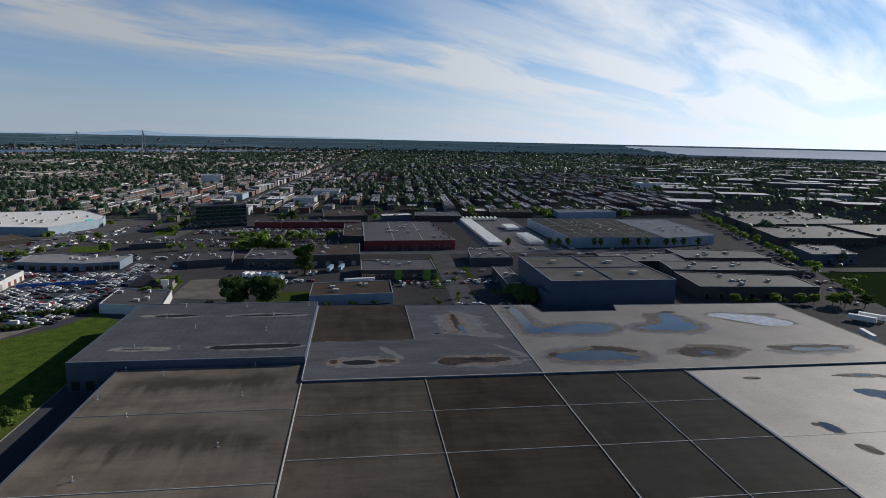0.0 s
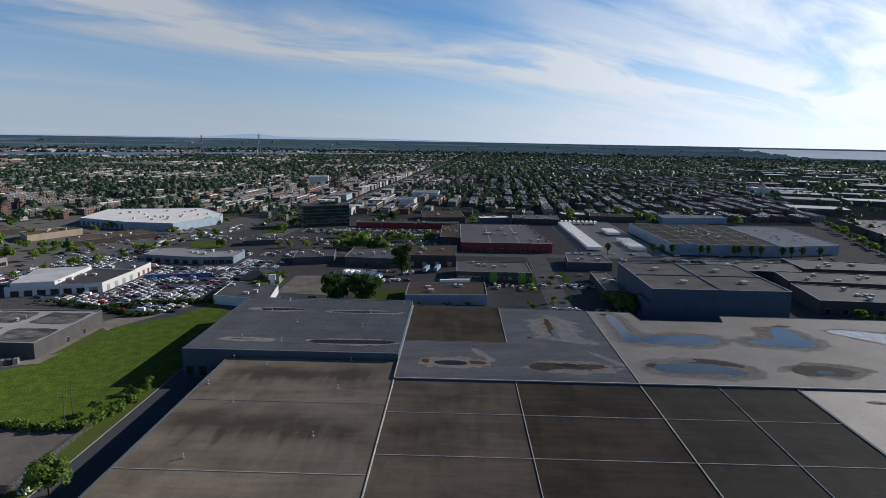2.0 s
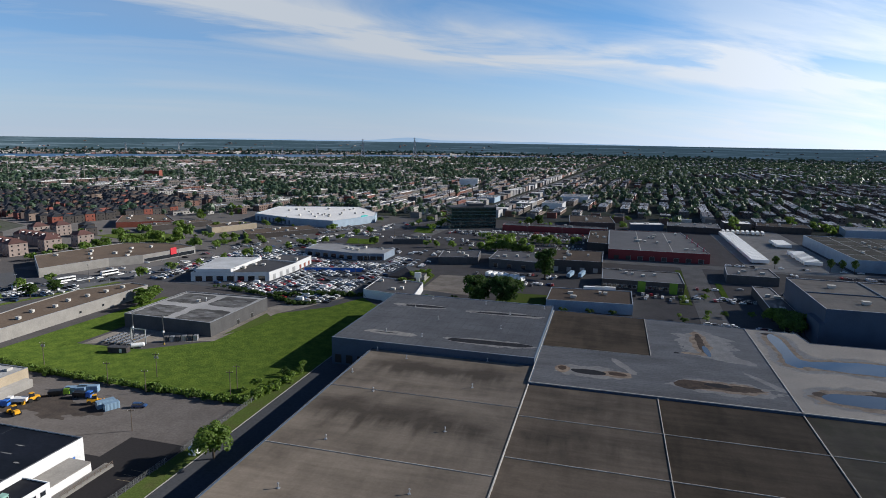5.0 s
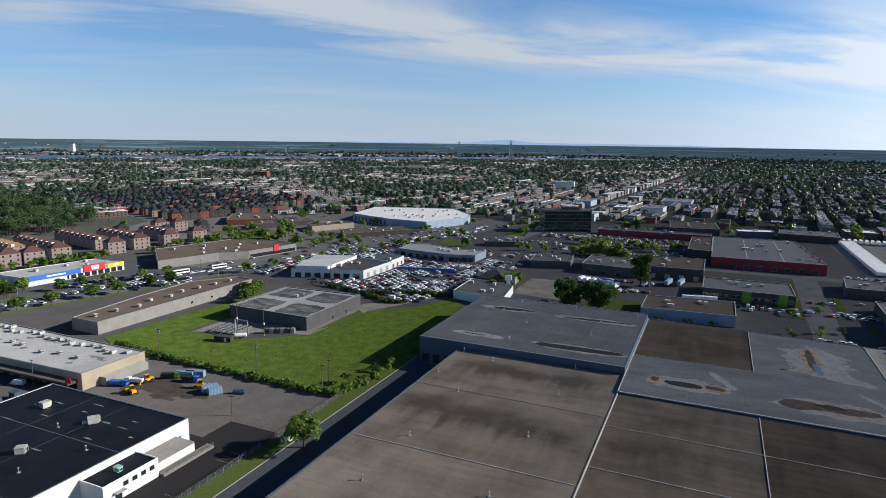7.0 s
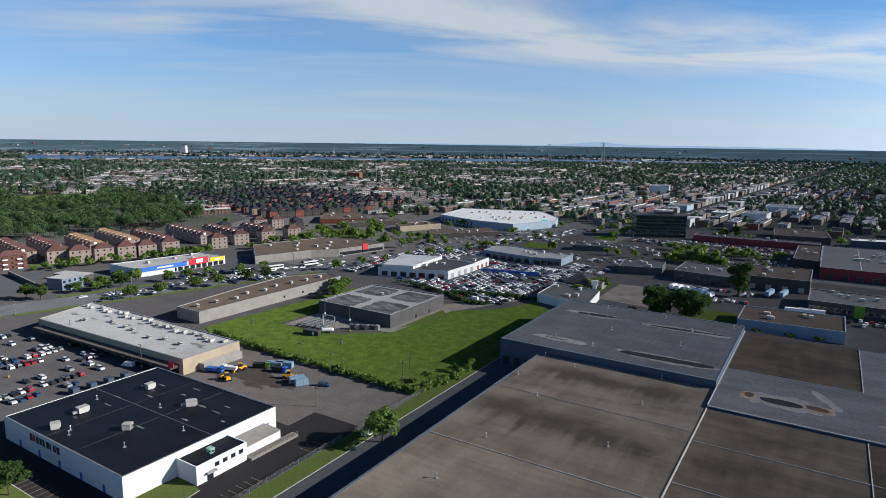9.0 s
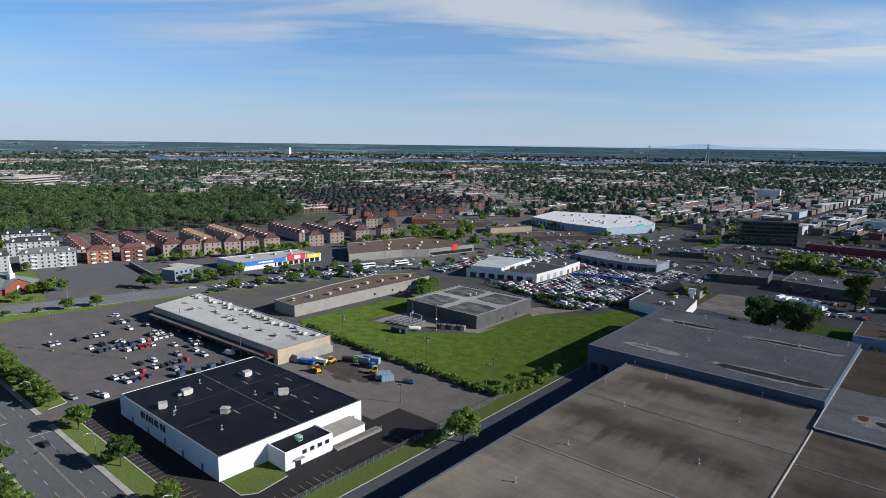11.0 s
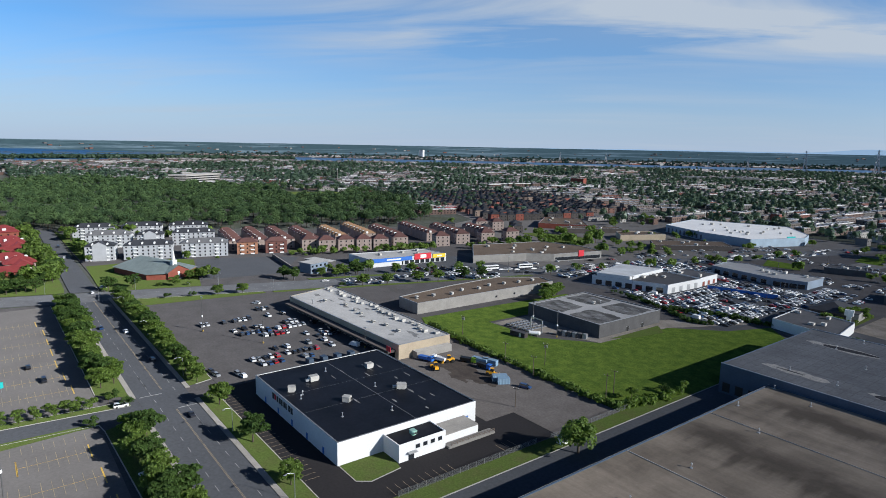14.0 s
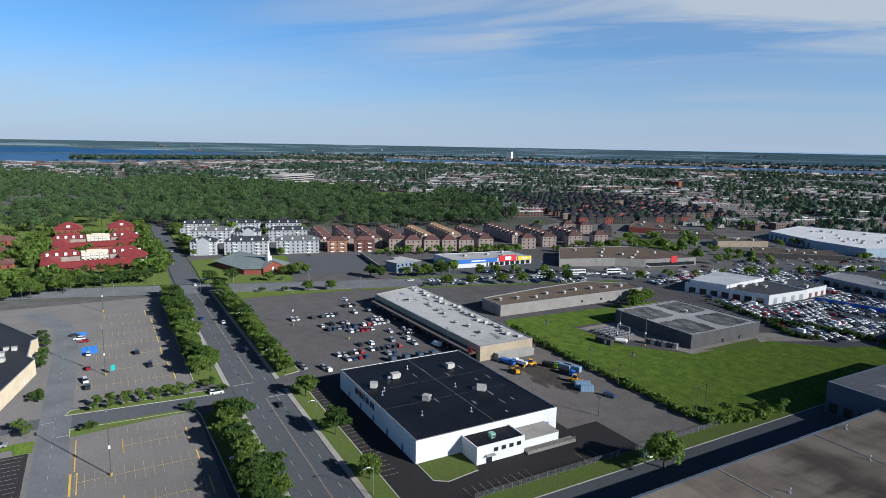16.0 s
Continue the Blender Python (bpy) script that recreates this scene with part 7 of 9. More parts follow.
part("shell", Build().tube((-2.6, 0, 1.5), (2.6, 0, 1.5), 1.05, 1.05, 16).tube((-3.1, 0, 1.5), (-2.6, 0, 1.5), 0.6, 1.05, 16).tube((2.6, 0, 1.5), (3.1, 0, 1.5), 1.05, 0.6, 16), WHITE, tank, smooth=False)
part("leg", Build().box(-1.8, -0.8, 0, -1.4, 0.8, 0.7), CONCRETE, tank), part("leg", Build().box(1.4, -0.8, 0, 1.8, 0.8, 0.7), CONCRETE, tank)
hut = thing("switch_hut", -207, 222, 0.06, 10, "small dark hut with a white door", "hut")
part("body", Build().box(-4.5, -1.5, 0, 4.5, 1.5, 2.4), WALL_DARK, hut), part("roof", Build().box(-4.7, -1.7, 2.4, 4.7, 1.7, 2.6), ROOF_DARK, hut), part("door", Build().box(1, -1.56, 0.2, 2.2, -1.5, 2.1), WHITE, hut)
for i in range(6):
    container(-197 + i * 2.4, 241 + i * 1.2, 20, METAL if i % 2 else WALL_GREY, "grey electrical cabinet on gravel", 1.8)

# ---- painted lines ----


def lines(name, boxes, mat, label):
    b = Build()
    for x0, y0, x1, y1 in boxes:
        b.box(x0, y0, 0.012, x1, y1, 0.022)
    tagged(part(name, b, mat), label, "road marking", kind="structure")


STALL = material("tan_line_paint", (0.30, 0.24, 0.155), 0.8, vary=0.3, big=2.5, small=0.4, dark=(0.2, 0.16, 0.11))
lines("marking_centre", [(-400, 57.5, -236, 57.62), (-214, 57.5, -90, 57.62), (-400, 57.85, -236, 57.95), (-214, 57.85, -90, 57.95)], STALL, "worn yellow double centre line")
lines("marking_lanes", [(-398 + i * 9, y, -394.5 + i * 9, y + 0.16) for i in range(34) for y in (53.0, 61.8)] + [(-232, 49, -231.5, 57), (-215, 58.5, -214.5, 65)] + [(-214, 61.8, -196, 61.95), (-256, 53, -238, 53.15)], PAINT_W, "worn white lane dashes and stop lines")
lines("marking_boulevard", [(blvd(y) + k, y, blvd(y) + k + 0.2, y + 3) for y in range(-60, 740, 9) for k in (-4.5, 4.5)], PAINT_W, "white lane dashes on the boulevard")
lines("marking_far_stalls", [(-128 + i * 2.75, 556 + j * 25, -127.85 + i * 2.75, 562 + j * 25) for i in range(40) for j in range(4)], STALL, "pale stall lines of the far lot")
lines("marking_store_stalls", [(-217 + i * 2.75, 74.2, -216.88 + i * 2.75, 79.4) for i in range(28)], STALL, "tan parking stall lines on dark asphalt")
lines("marking_fence_stalls", [(-126.6, 92 + i * 2.7, -121.4, 92.12 + i * 2.7) for i in range(9)] + [(-127.4, 134 + i * 2.7, -122.2, 134.12 + i * 2.7) for i in range(3)], STALL, "tan parking stall lines beside the fence")
# far lot: rows of stalls with a yellow spine and pale ticks
spine, ticks, bars = [], [], []
for x, y0, y1 in ((-161, 8, 30), (-179, -4, 29), (-197, 9, 28), (-255, -5, 30), (-272, 2, 29), (-290, 2, 28), (-308, -2, 28), (-326, 4, 28), (-344, 4, 28), (-362, 6, 26)):
    spine.append((x - 0.06, y0, x + 0.06, y1))
    for i in range(int((y1 - y0) / 2.55) + 1):
        ticks.append((x - 5.2, y0 + i * 2.55, x + 5.2, y0 + i * 2.55 + 0.11))
    bars.append((x - 5.2, y1 - 0.2, x + 5.2, y1 + 0.2))
    if y0 > 5:
        bars.append((x - 5.2, y0 - 0.2, x + 5.2, y0 + 0.2))
for i in range(10):
    ticks.append((-211, 2 + i * 2.9, -206, 2.11 + i * 2.9))
lines("marking_lot_spines", spine + [(-208, -4.2, -186, -3.9)], PAINT_Y, "yellow spine lines of the parking rows")
lines("marking_lot_bars", bars + [(-185, -5.3, -172, -4.7), (-185, -3.5, -172, -3.2)], PAINT_Y, "yellow end bars of the parking rows")
lines("marking_lot_ticks", ticks, material("worn_tick_paint", (0.34, 0.27, 0.15), 0.8, vary=0.35, big=2.5, small=0.4, dark=(0.16, 0.14, 0.11)), "worn pale stall ticks")
lines("marking_staff_stalls", [(-203 + i * 2.7, -24, -202.88 + i * 2.7, -18) for i in range(22)], PAINT_W, "white stall lines of the small dark lot")
lines("marking_blue_stalls", [(-310, -4, -298, 2.5), (-336, -9, -330, -2)], PAINT_B, "blue painted reserved stalls")
lines("marking_aisle", [(-320 + i * 7, -10.7, -317.5 + i * 7, -10.58) for i in range(26)] + [(-226, -14.6, -225.6, -11), (-213, -9.6, -212.6, -6.4)], PAINT_W, "white dashes of the lot's drive")
for x, y in ((-266.5, 8), (-120, 20)):
    sg = thing("stall_sign", x, y, 0, 15, "turquoise sign board on a post", "sign")
    part("post", Build().tube((0, 0, 0), (0, 0, 3.4), 0.05, 0.05, 6), METAL, sg), part("board", Build().box(-0.05, -0.8, 1.6, 0.05, 0.8, 4.0), TEAL_SIGN, sg)

# ---- shops, office, church ----


def hip_roof(b, x0, y0, x1, y1, z, rise, over=0.5):
    """A hipped roof whose ridge runs along the longer side."""
    x0, y0, x1, y1 = x0 - over, y0 - over, x1 + over, y1 + over
    if x1 - x0 >= y1 - y0:
        k, ym = (y1 - y0) / 2, (y0 + y1) / 2
        p, q = (x0 + k * 0.9, ym, z + rise), (x1 - k * 0.9, ym, z + rise)
        b.face((x0, y0, z), (x1, y0, z), q, p).face((x1, y1, z), (x0, y1, z), p, q).face((x1, y0, z), (x1, y1, z), q).face((x0, y1, z), (x0, y0, z), p)
    else:
        k, xm = (x1 - x0) / 2, (x0 + x1) / 2
        p, q = (xm, y0 + k * 0.9, z + rise), (xm, y1 - k * 0.9, z + rise)
        b.face((x1, y0, z), (x1, y1, z), q, p).face((x0, y1, z), (x0, y0, z), p, q).face((x0, y0, z), (x1, y0, z), p).face((x1, y1, z), (x0, y1, z), q)
    b.face((x0, y0, z), (x0, y1, z), (x1, y1, z), (x1, y0, z))
    return b


ph = made["pharmacy"][0]
for a, b_, m, lab in (((-397.7, 249), (-394.2, 284), BLUE_SIGN, "long blue shop fascia"), ((-394.0, 286), (-392.4, 301.5), RED_SIGN, "large red shop sign"), ((-392.2, 303), (-391.0, 315), YELLOW_SIGN, "yellow shop fascia")):
    A, B = Vector(on(ph, *a)), Vector(on(ph, *b_))
    t = math.degrees(math.atan2(B.y - A.y, B.x - A.x))
    ln = (B - A).length
    h0, h1 = (3.6, 6.6) if m is not RED_SIGN else (3.4, 8.2)
    o = part("fascia", Build().box(0, -0.5, h0, ln, 0.1, h1), m, ph, lab)
    at(o, A.x, A.y, 0, t)
    w = part("sign_bar", Build().box(ln * 0.35, -0.56, h0 + 1.0, ln * 0.7, -0.5, h1 - 1.0), WHITE, ph, "white bar of lettering")
    at(w, A.x, A.y, 0, t)
openings(ph, 0, 14, 0.2, 3.2, 3.6, GLASS, "shop_window", a=(-398, 248), b=(-391.1, 315), label="dark shop window")
cs = made["cream_shops"][0]
openings(cs, 0, 16, 0.6, 3.4, 3.0, GLASS, "shop_window", a=(-339.8, 393), b=(-329.3, 438.5), label="dark shop window")
o = part("sign_panel", Build().box(0, -0.6, 3.0, 5.5, 0.1, 8.4), RED_SIGN, cs, "tall red shop sign")
A = on(cs, -334.5, 416)
at(o, *A, 0, 77)
sg = part("teal_sign", Build().box(0, -0.5, 4, 10, 0.2, 10), TEAL_SIGN, made["white_retail_hall"][0], "turquoise shop sign block")
at(sg, *on(made["white_retail_hall"][0], -271, 660), 0, 68)
openings(made["white_retail_hall"][0], 0, 9, 0.5, 5.5, 3.0, WALL_BLUE, "wall_panel", a=(-398, 645), b=(-340, 622.8), label="blue wall panel")
po = made["panel_office"][0]
openings(po, 0, 16, 2.2, 4.2, 2.4, GLASS, a=(3, 421), b=(54.5, 421), label="dark office window")
for x in (26, 46):
    part("lime_panel", Build().box(x - 29.0, -18.3, 0, x - 24.0, -17.9, 7.3), LIME, po, "lime green wall panel")
openings(made["red_hall"][0], 0, 8, 0.2, 3.4, 4.0, WALL_DARK, "wall_panel", a=(8, 538.1), b=(85, 539.9), label="dark wall panel")
openings(made["dealer_hall"][0], 0, 7, 0.2, 3.6, 4.4, GLASS, "shop_window", a=(-265.5, 352.6), b=(-219.5, 369.4), label="dark showroom window")
openings(made["dealer_hall"][0], 0, 4, 0.2, 3.8, 3.6, METAL, "roller_door", a=(-218, 372), b=(-217, 407), label="pale workshop door")
dh = made["dealer_hall"][0]
part("upper_wall", Build().prism([on(dh, *q) for q in ((-265, 354.5), (-243, 362.5), (-247, 408), (-276.5, 397))], 5.9, 8.2), WALL_WHITE, dh, "raised white block")
part("upper_roof", Build().prism([on(dh, *q) for q in ((-264.6, 355), (-243.4, 362.9), (-247.3, 407.5), (-276, 396.6))], 8.2, 8.3), ROOF_MILK, dh)
openings(made["dealer_wing"][0], 0, 3, 0.2, 3.2, 3.2, BRICK_RED, "wall_panel", a=(-217.5, 410), b=(-219, 433), label="brick wall panel")
openings(made["second_dealer"][0], 0, 6, 0.2, 3.4, 4.6, GLASS, "shop_window", a=(-240, 465.8), b=(-194, 459.3), label="dark showroom window")
openings(made["second_dealer"][0], 0, 4, 0.2, 3.4, 4.6, GLASS, "shop_window", a=(-191, 459.3), b=(-171, 464.7), label="dark showroom window")
openings(made["corner_shop"][0], 0, 3, 0.1, 3.0, 3.2, WHITE, "dock_door", a=(-270, -21.9), b=(-248, -27.2), label="white delivery door")
for nm in ("brick_units", "east_hall", "grey_workshop", "brick_workshop"):
    for ob in made[nm]:
        me = ob.children[0].data
        pts = [tuple(v.co) for v in me.vertices[: len(me.vertices) // 4]]
        m = ob.matrix_basis.translation
        a, b_ = pts[0], pts[1]
        openings(ob, 0, max(3, int((Vector(b_) - Vector(a)).length / 9)), 0.3, 3.6, 3.2, GLASS if nm != "brick_workshop" else METAL, "bay_door", a=(a[0] + m.x, a[1] + m.y), b=(b_[0] + m.x, b_[1] + m.y), label="dark bay in the wall")
ws = thing("tall_sign", -119, 395, 0, 10, "white tapered pylon sign on the lot", "sign")
part("board", Build().box(-2.2, -0.6, 4.5, 2.2, 0.6, 8.0), WHITE, ws), part("post", Build().box(-1.2, -0.5, 0, 1.2, 0.5, 4.5), WHITE, ws)
arch = thing("hipped_office", -131, 410, 0, 5, "low office with a dark hipped roof beside the shed", "office")
part("wall", Build().box(-11, -12, 0, 9, 12, 3.8), WALL_DARK, arch)
part("roof", hip_roof(Build(), -11, -12, 9, 12, 3.8, 4.6, 0.9), SLATE_ROOF, arch)
part("annex", Build().box(9.02, -10, 0, 14, 8, 5.0), WALL_PALE, arch, "pale annex wall"), part("annex_roof", Build().box(9.02, -10.2, 5.0, 14.2, 8.2, 5.25), ROOF_DARK, arch)
for k in range(4):
    part("window", Build().box(-8 + k * 4.4, -12.06, 1.0, -6 + k * 4.4, -12.0, 2.4), GLASS, arch)

gl = thing("glass_office", -147, 685, 0, 27, "dark green glazed office block of six storeys", "office building")
part("core", Build().box(-25.6, -12.6, 0, 25.6, 12.6, 22.8), material("teal_glass", (0.012, 0.034, 0.036), 0.1, vary=0.3, big=5, small=2.0, spec=0.8), gl)
SPANDREL = material("green_spandrel", (0.055, 0.10, 0.095), 0.35, vary=0.2, big=6, small=1)
for k in range(7):
    part("floor_band", Build().box(-25.9, -12.9, k * 3.8 - 0.1, 25.9, 12.9, k * 3.8 + 0.75), SPANDREL, gl)
for i in range(9):
    part("mullion", Build().box(-25.7 + i * 6.4, -12.8, 0, -25.5 + i * 6.4, -12.6, 22.8), BLACK, gl)
part("roof", Build().box(-25.6, -12.6, 23.6, 25.6, 12.6, 23.9), ROOF_DARK, gl)
part("plant_room", Build().box(-4, -5, 23.9, 14, 6, 27), WALL_GREY, gl)
bw = thing("blue_wall", -190.0, 413.5, 0, 15.0, "long low blue screen wall across the car lot", "wall")
part("panel", Build().box(-22, -0.2, 0, 22, 0.2, 2.8), BLUE_SIGN, bw), part("coping", Build().box(-22.1, -0.3, 2.8, 22.1, 0.3, 3.0), METAL, bw)
rh = made["red_hall"][0]
# lighter copy of the red panel, with sunlight painted into its colour
PINK = plain("sunlit_red_panel", (0.55, 0.10, 0.12))
for k in range(4):
    fin = part("gable_fin", extrude(Build(), [(0, 5.5), (9, 5.5), (0, 12)], 0.3), PINK, rh, "red triangular fin on the parapet")
    at(fin, *on(rh, 83.4 - k * 1.9, 552 + k * 24), 0, 90)
for x0 in (32, 58):
    part("roof_seam", Build().box(*on(rh, x0, 541), 8.05, *on(rh, x0 + 0.5, 659), 8.2), SEAM, rh)
lg = made["long_grey_hall"][0]
for k in range(5):
    part("roof_seam", Build().box(*on(lg, 196 + 16 * (k + 1), 547), 9.55, *on(lg, 196.4 + 16 * (k + 1), 678), 9.68), SEAM, lg)
for k in range(4):
    part("roof_seam", Build().box(*on(lg, 196, 547 + 26 * (k + 1)), 9.55, *on(lg, 286, 547.4 + 26 * (k + 1)), 9.67), SEAM, lg)
dm = part("dome", Build().tube((0, 0, 14), (0, 0, 16), 7, 6.6, 16).tube((0, 0, 16), (0, 0, 19), 6.6, 4.6, 16).tube((0, 0, 19), (0, 0, 21), 4.6, 1.0, 16), WALL_SAND, made["domed_hall"][0], "golden dome")

ch = thing("church", -462, 108, 0, 18, "brick church with a grey green roof and white spire", "church")
part("wall", Build().prism([(-26, -18), (16, -18), (24, -8), (24, 8), (16, 20), (-26, 20)], 0, 4.2), BRICK_RED, ch)
part("roof", Build().face((-27, -19, 4.2), (17, -19, 4.2), (14, 0, 10.5), (-22, 0, 10.5)).face((17, 21, 4.2), (-27, 21, 4.2), (-22, 0, 10.5), (14, 0, 10.5)).face((17, -19, 4.2), (25.2, -8.5, 4.2), (14, 0, 10.5)).face((25.2, 8.5, 4.2), (17, 21, 4.2), (14, 0, 10.5)).face((25.2, -8.5, 4.2), (25.2, 8.5, 4.2), (14, 0, 10.5)).face((-27, 21, 4.2), (-27, -19, 4.2), (-22, 0, 10.5)), GREEN_ROOF, ch)
part("gable", Build().prism([(23.9, -8), (26, -8), (26, 8), (23.9, 8)], 0, 5).face((26, -8, 5), (26, 8, 5), (26, 0, 9)).face((23.9, 8, 5), (23.9, -8, 5), (23.9, 0, 9)), BRICK_RED, ch)
part("gable_roof", Build().face((26.6, -8.8, 4.8), (26.6, 0, 9.5), (12, 0, 9.5), (12, -8.8, 4.8)).face((26.6, 0, 9.5), (26.6, 8.8, 4.8), (12, 8.8, 4.8), (12, 0, 9.5)), GREEN_ROOF, ch)
part("spire_base", Build().box(18.5, -1.6, 8, 21.7, 1.6, 12.2), WHITE, ch)
part("spire", Build().tube((20.1, 0, 12.2), (20.1, 0, 21.5), 1.3, 0.08, 8), WHITE, ch)
part("window", Build().box(26.0, -0.8, 1.0, 26.06, 0.8, 5.0), WHITE, ch, "tall white framed window")
part("steps", Build().box(26, -2, 0, 28.5, 2, 0.5), CONCRETE, ch)

bh = thing("blue_house", -409, 206, 0, 17, "blue grey house with a flat roof behind trees", "house")
part("wall", Build().box(-7, -9, 0, 5, 8, 7.2), WALL_STEEL, bh), part("roof", Build().box(-7.4, -9.4, 7.2, 5.4, 8.4, 7.6), ROOF_PALE, bh)
part("porch", Build().box(5.02, -6, 0, 8.5, 4, 3.4).box(5.02, -6.4, 3.4, 9, 4.4, 3.7), WALL_STEEL, bh)
for k in range(4):
    for z in (1.0, 4.4):
        part("window", Build().box(5.0, -8 + k * 4.1, z, 5.06, -6.2 + k * 4.1, z + 1.6), GLASS, bh)
yw = thing("yard_wall", -447, 197, 0, -8, "grey block wall between the lot and the homes", "wall")
part("panel", Build().box(-34, -0.25, 0, 34, 0.25, 2.6), WALL_GREY, yw), part("coping", Build().box(-34.1, -0.35, 2.6, 34.1, 0.35, 2.8), CONCRETE, yw)
sd = thing("storage_sheds", -430, 222, 0, 17, "low grey sheds with pale roofs in a yard", "shed")
part("wall", Build().box(-14, -5, 0, 10, 5, 3.4), WALL_GREY, sd), part("roof", Build().box(-14.4, -5.4, 3.4, 10.4, 5.4, 3.7), ROOF_PALE, sd)
for k in range(4):
    part("door", Build().box(-12 + k * 5.6, -5.08, 0.1, -9 + k * 5.6, -5.0, 2.6), METAL, sd)

# ---- flats and town houses ----


WINDOW = Build().box(-0.03, -0.55, 0, 0.06, 0.55, 1.35).mesh("window", GLASS)


def house(name, w, d, h, rise, wall, roof, label, floors=3, bays=3, balconies=False, group="town houses", sides=True):
    """Front on +x, built at the origin, w along y, d along x."""
    ob = thing(name, 0, 0, 0, 0, label, "house", group)
    part("wall", Build().box(-d / 2, -w / 2, 0, d / 2, w / 2, h), wall, ob)
    part("roof", hip_roof(Build(), -d / 2, -w / 2, d / 2, w / 2, h, rise), roof, ob)
    if sides:
        part("chimney", Build().box(-1.5, w / 4, h, -0.8, w / 4 + 0.7, h + rise + 0.5), wall, ob)
    for f in range(floors):
        for i in range(bays):
            y = -w / 2 + w * (i + 0.5) / bays
            z = 0.9 + f * (h / floors)
            at(part("window", WINDOW, GLASS, ob), d / 2, y, z)
    n = 2 if sides else 0
    for f in range(floors):
        for i in range(n):
            for s in (-1, 1):
                at(part("window", WINDOW, GLASS, ob), -d / 2 + d * (i + 0.5) / n, s * w / 2, 0.9 + f * (h / floors), 90 * s)
    if group == "apartment blocks":
        for i in range(max(2, int(w / 9))):
            y = -w / 2 + w * (i + 0.5) / max(2, int(w / 9))
            x0, x1, zt = d / 2 - 3.4, d / 2 - 1.3, h + 1.75
            part("dormer", Build().box(x0, y - 0.75, h + 0.2, x1, y + 0.75, zt).face((x1 + 0.1, y - 0.9, zt), (x1 + 0.1, y + 0.9, zt), (x1 + 0.1, y, zt + 0.7)).face((x1 + 0.1, y - 0.9, zt), (x1 + 0.1, y, zt + 0.7), (x0 - 1, y, zt + 0.7), (x0 - 1, y - 0.9, zt)).face((x1 + 0.1, y, zt + 0.7), (x1 + 0.1, y + 0.9, zt), (x0 - 1, y + 0.9, zt), (x0 - 1, y, zt + 0.7)), WHITE, ob, "white gabled dormer")
    if balconies:
        for f in range(floors):
            for y in (-w / 4, w / 4):
                part("balcony", Build().box(d / 2, y - 1.6, f * h / floors + 0.1, d / 2 + 1.4, y + 1.6, f * h / floors + 0.25).box(d / 2 + 1.32, y - 1.6, f * h / floors + 0.25, d / 2 + 1.4, y + 1.6, f * h / floors + 1.15), WHITE, ob)
    return ob


FRONT = math.degrees(math.atan2(-0.30, 0.954))
STREET_DIR = Vector((0.321, 0.947))
BACK_DIR = Vector((-0.947, 0.321))
proto = {
    "stone": house("town_house", 14, 12, 10.2, 3.6, STONE, BROWN_ROOF, "pinkish stone town house with a brown hipped roof"),
    "brick": house("town_house", 17, 12, 10.2, 3.2, material("orange_brick", (0.40, 0.20, 0.12), 0.85, vary=0.2, big=4, small=0.4), BROWN_ROOF, "orange brick town house with balconies", balconies=True),
    "red": house("town_house", 18, 12, 10.2, 3.2, material("dull_red_brick", (0.20, 0.085, 0.068), 0.85, vary=0.2, big=4, small=0.4), BROWN_ROOF, "red brick town house with white balconies", balconies=True),
    "terrace": house("terrace_house", 13, 8.6, 8.6, 3.0, STONE, BROWN_ROOF, "narrow stone terrace house with a brown hipped roof", bays=2, sides=False),
    "tan": house("terrace_house", 13, 8.6, 8.6, 3.0, STONE, TAN_ROOF, "narrow stone terrace house with a tan hipped roof", bays=2, sides=False),
    "slate": house("town_house", 11, 11, 8.0, 3.0, WALL_DARK, SLATE_ROOF, "dark brick town house with a slate roof", 2, 2, sides=False),
    "gabled": house("town_house", 11, 11, 8.6, 3.4, BRICK_RED, SLATE_ROOF, "red brick town house with a slate roof", 2, 2, sides=False),
    "flat": house("apartment_block", 36, 15, 11.4, 3.6, SIDING, SLATE_ROOF, "pale grey apartment block with a slate roof", 4, 9, True, "apartment blocks", False),
    "wing": house("apartment_block", 21, 15, 11.4, 3.6, SIDING, SLATE_ROOF, "short pale grey apartment block with a gable", 4, 5, True, "apartment blocks"),
    "pale": house("apartment_block", 36, 15, 11.4, 3.6, SIDING, GREY_ROOF, "pale grey apartment block with a grey roof", 4, 9, True, "apartment blocks", False),
}
for key in ("terrace", "tan"):
    part("party_wall", Build().box(-4.45, -6.4, 0, -4.2, 6.4, 9.3).box(3.4, -3.4, 8.6, 4.5, -1.2, 10.6), WHITE, proto[key], "white dormer and party wall")
part("gable", Build().box(7.4, -5, 0, 9.2, 5, 12.2).face((9.2, -5.4, 12.2), (9.2, 5.4, 12.2), (9.2, 0, 15.2)), SIDING, proto["wing"], "projecting gabled bay")
part("gable_roof", Build().face((9.5, -5.8, 12.0), (9.5, 0, 15.4), (1, 0, 15.4), (1, -5.8, 12.0)).face((9.5, 0, 15.4), (9.5, 5.8, 12.0), (1, 5.8, 12.0), (1, 0, 15.4)), SLATE_ROOF, proto["wing"])
first = set()


def put(kind, x, y, turn):
    m = pose(x, y, 0, 0, 0, turn)
    if kind in first:
        return copy_thing(proto[kind], m)
    first.add(kind)
    proto[kind].matrix_basis = m
    return proto[kind]


for kind, x, y in (("wing", -541, 84), ("flat", -529.5, 117), ("pale", -518, 158), ("pale", -604, 100), ("wing", -588, 131), ("flat", -583, 167), ("flat", -661, 97), ("flat", -651, 137), ("flat", -637, 177)):
    put(kind, x, y, FRONT)
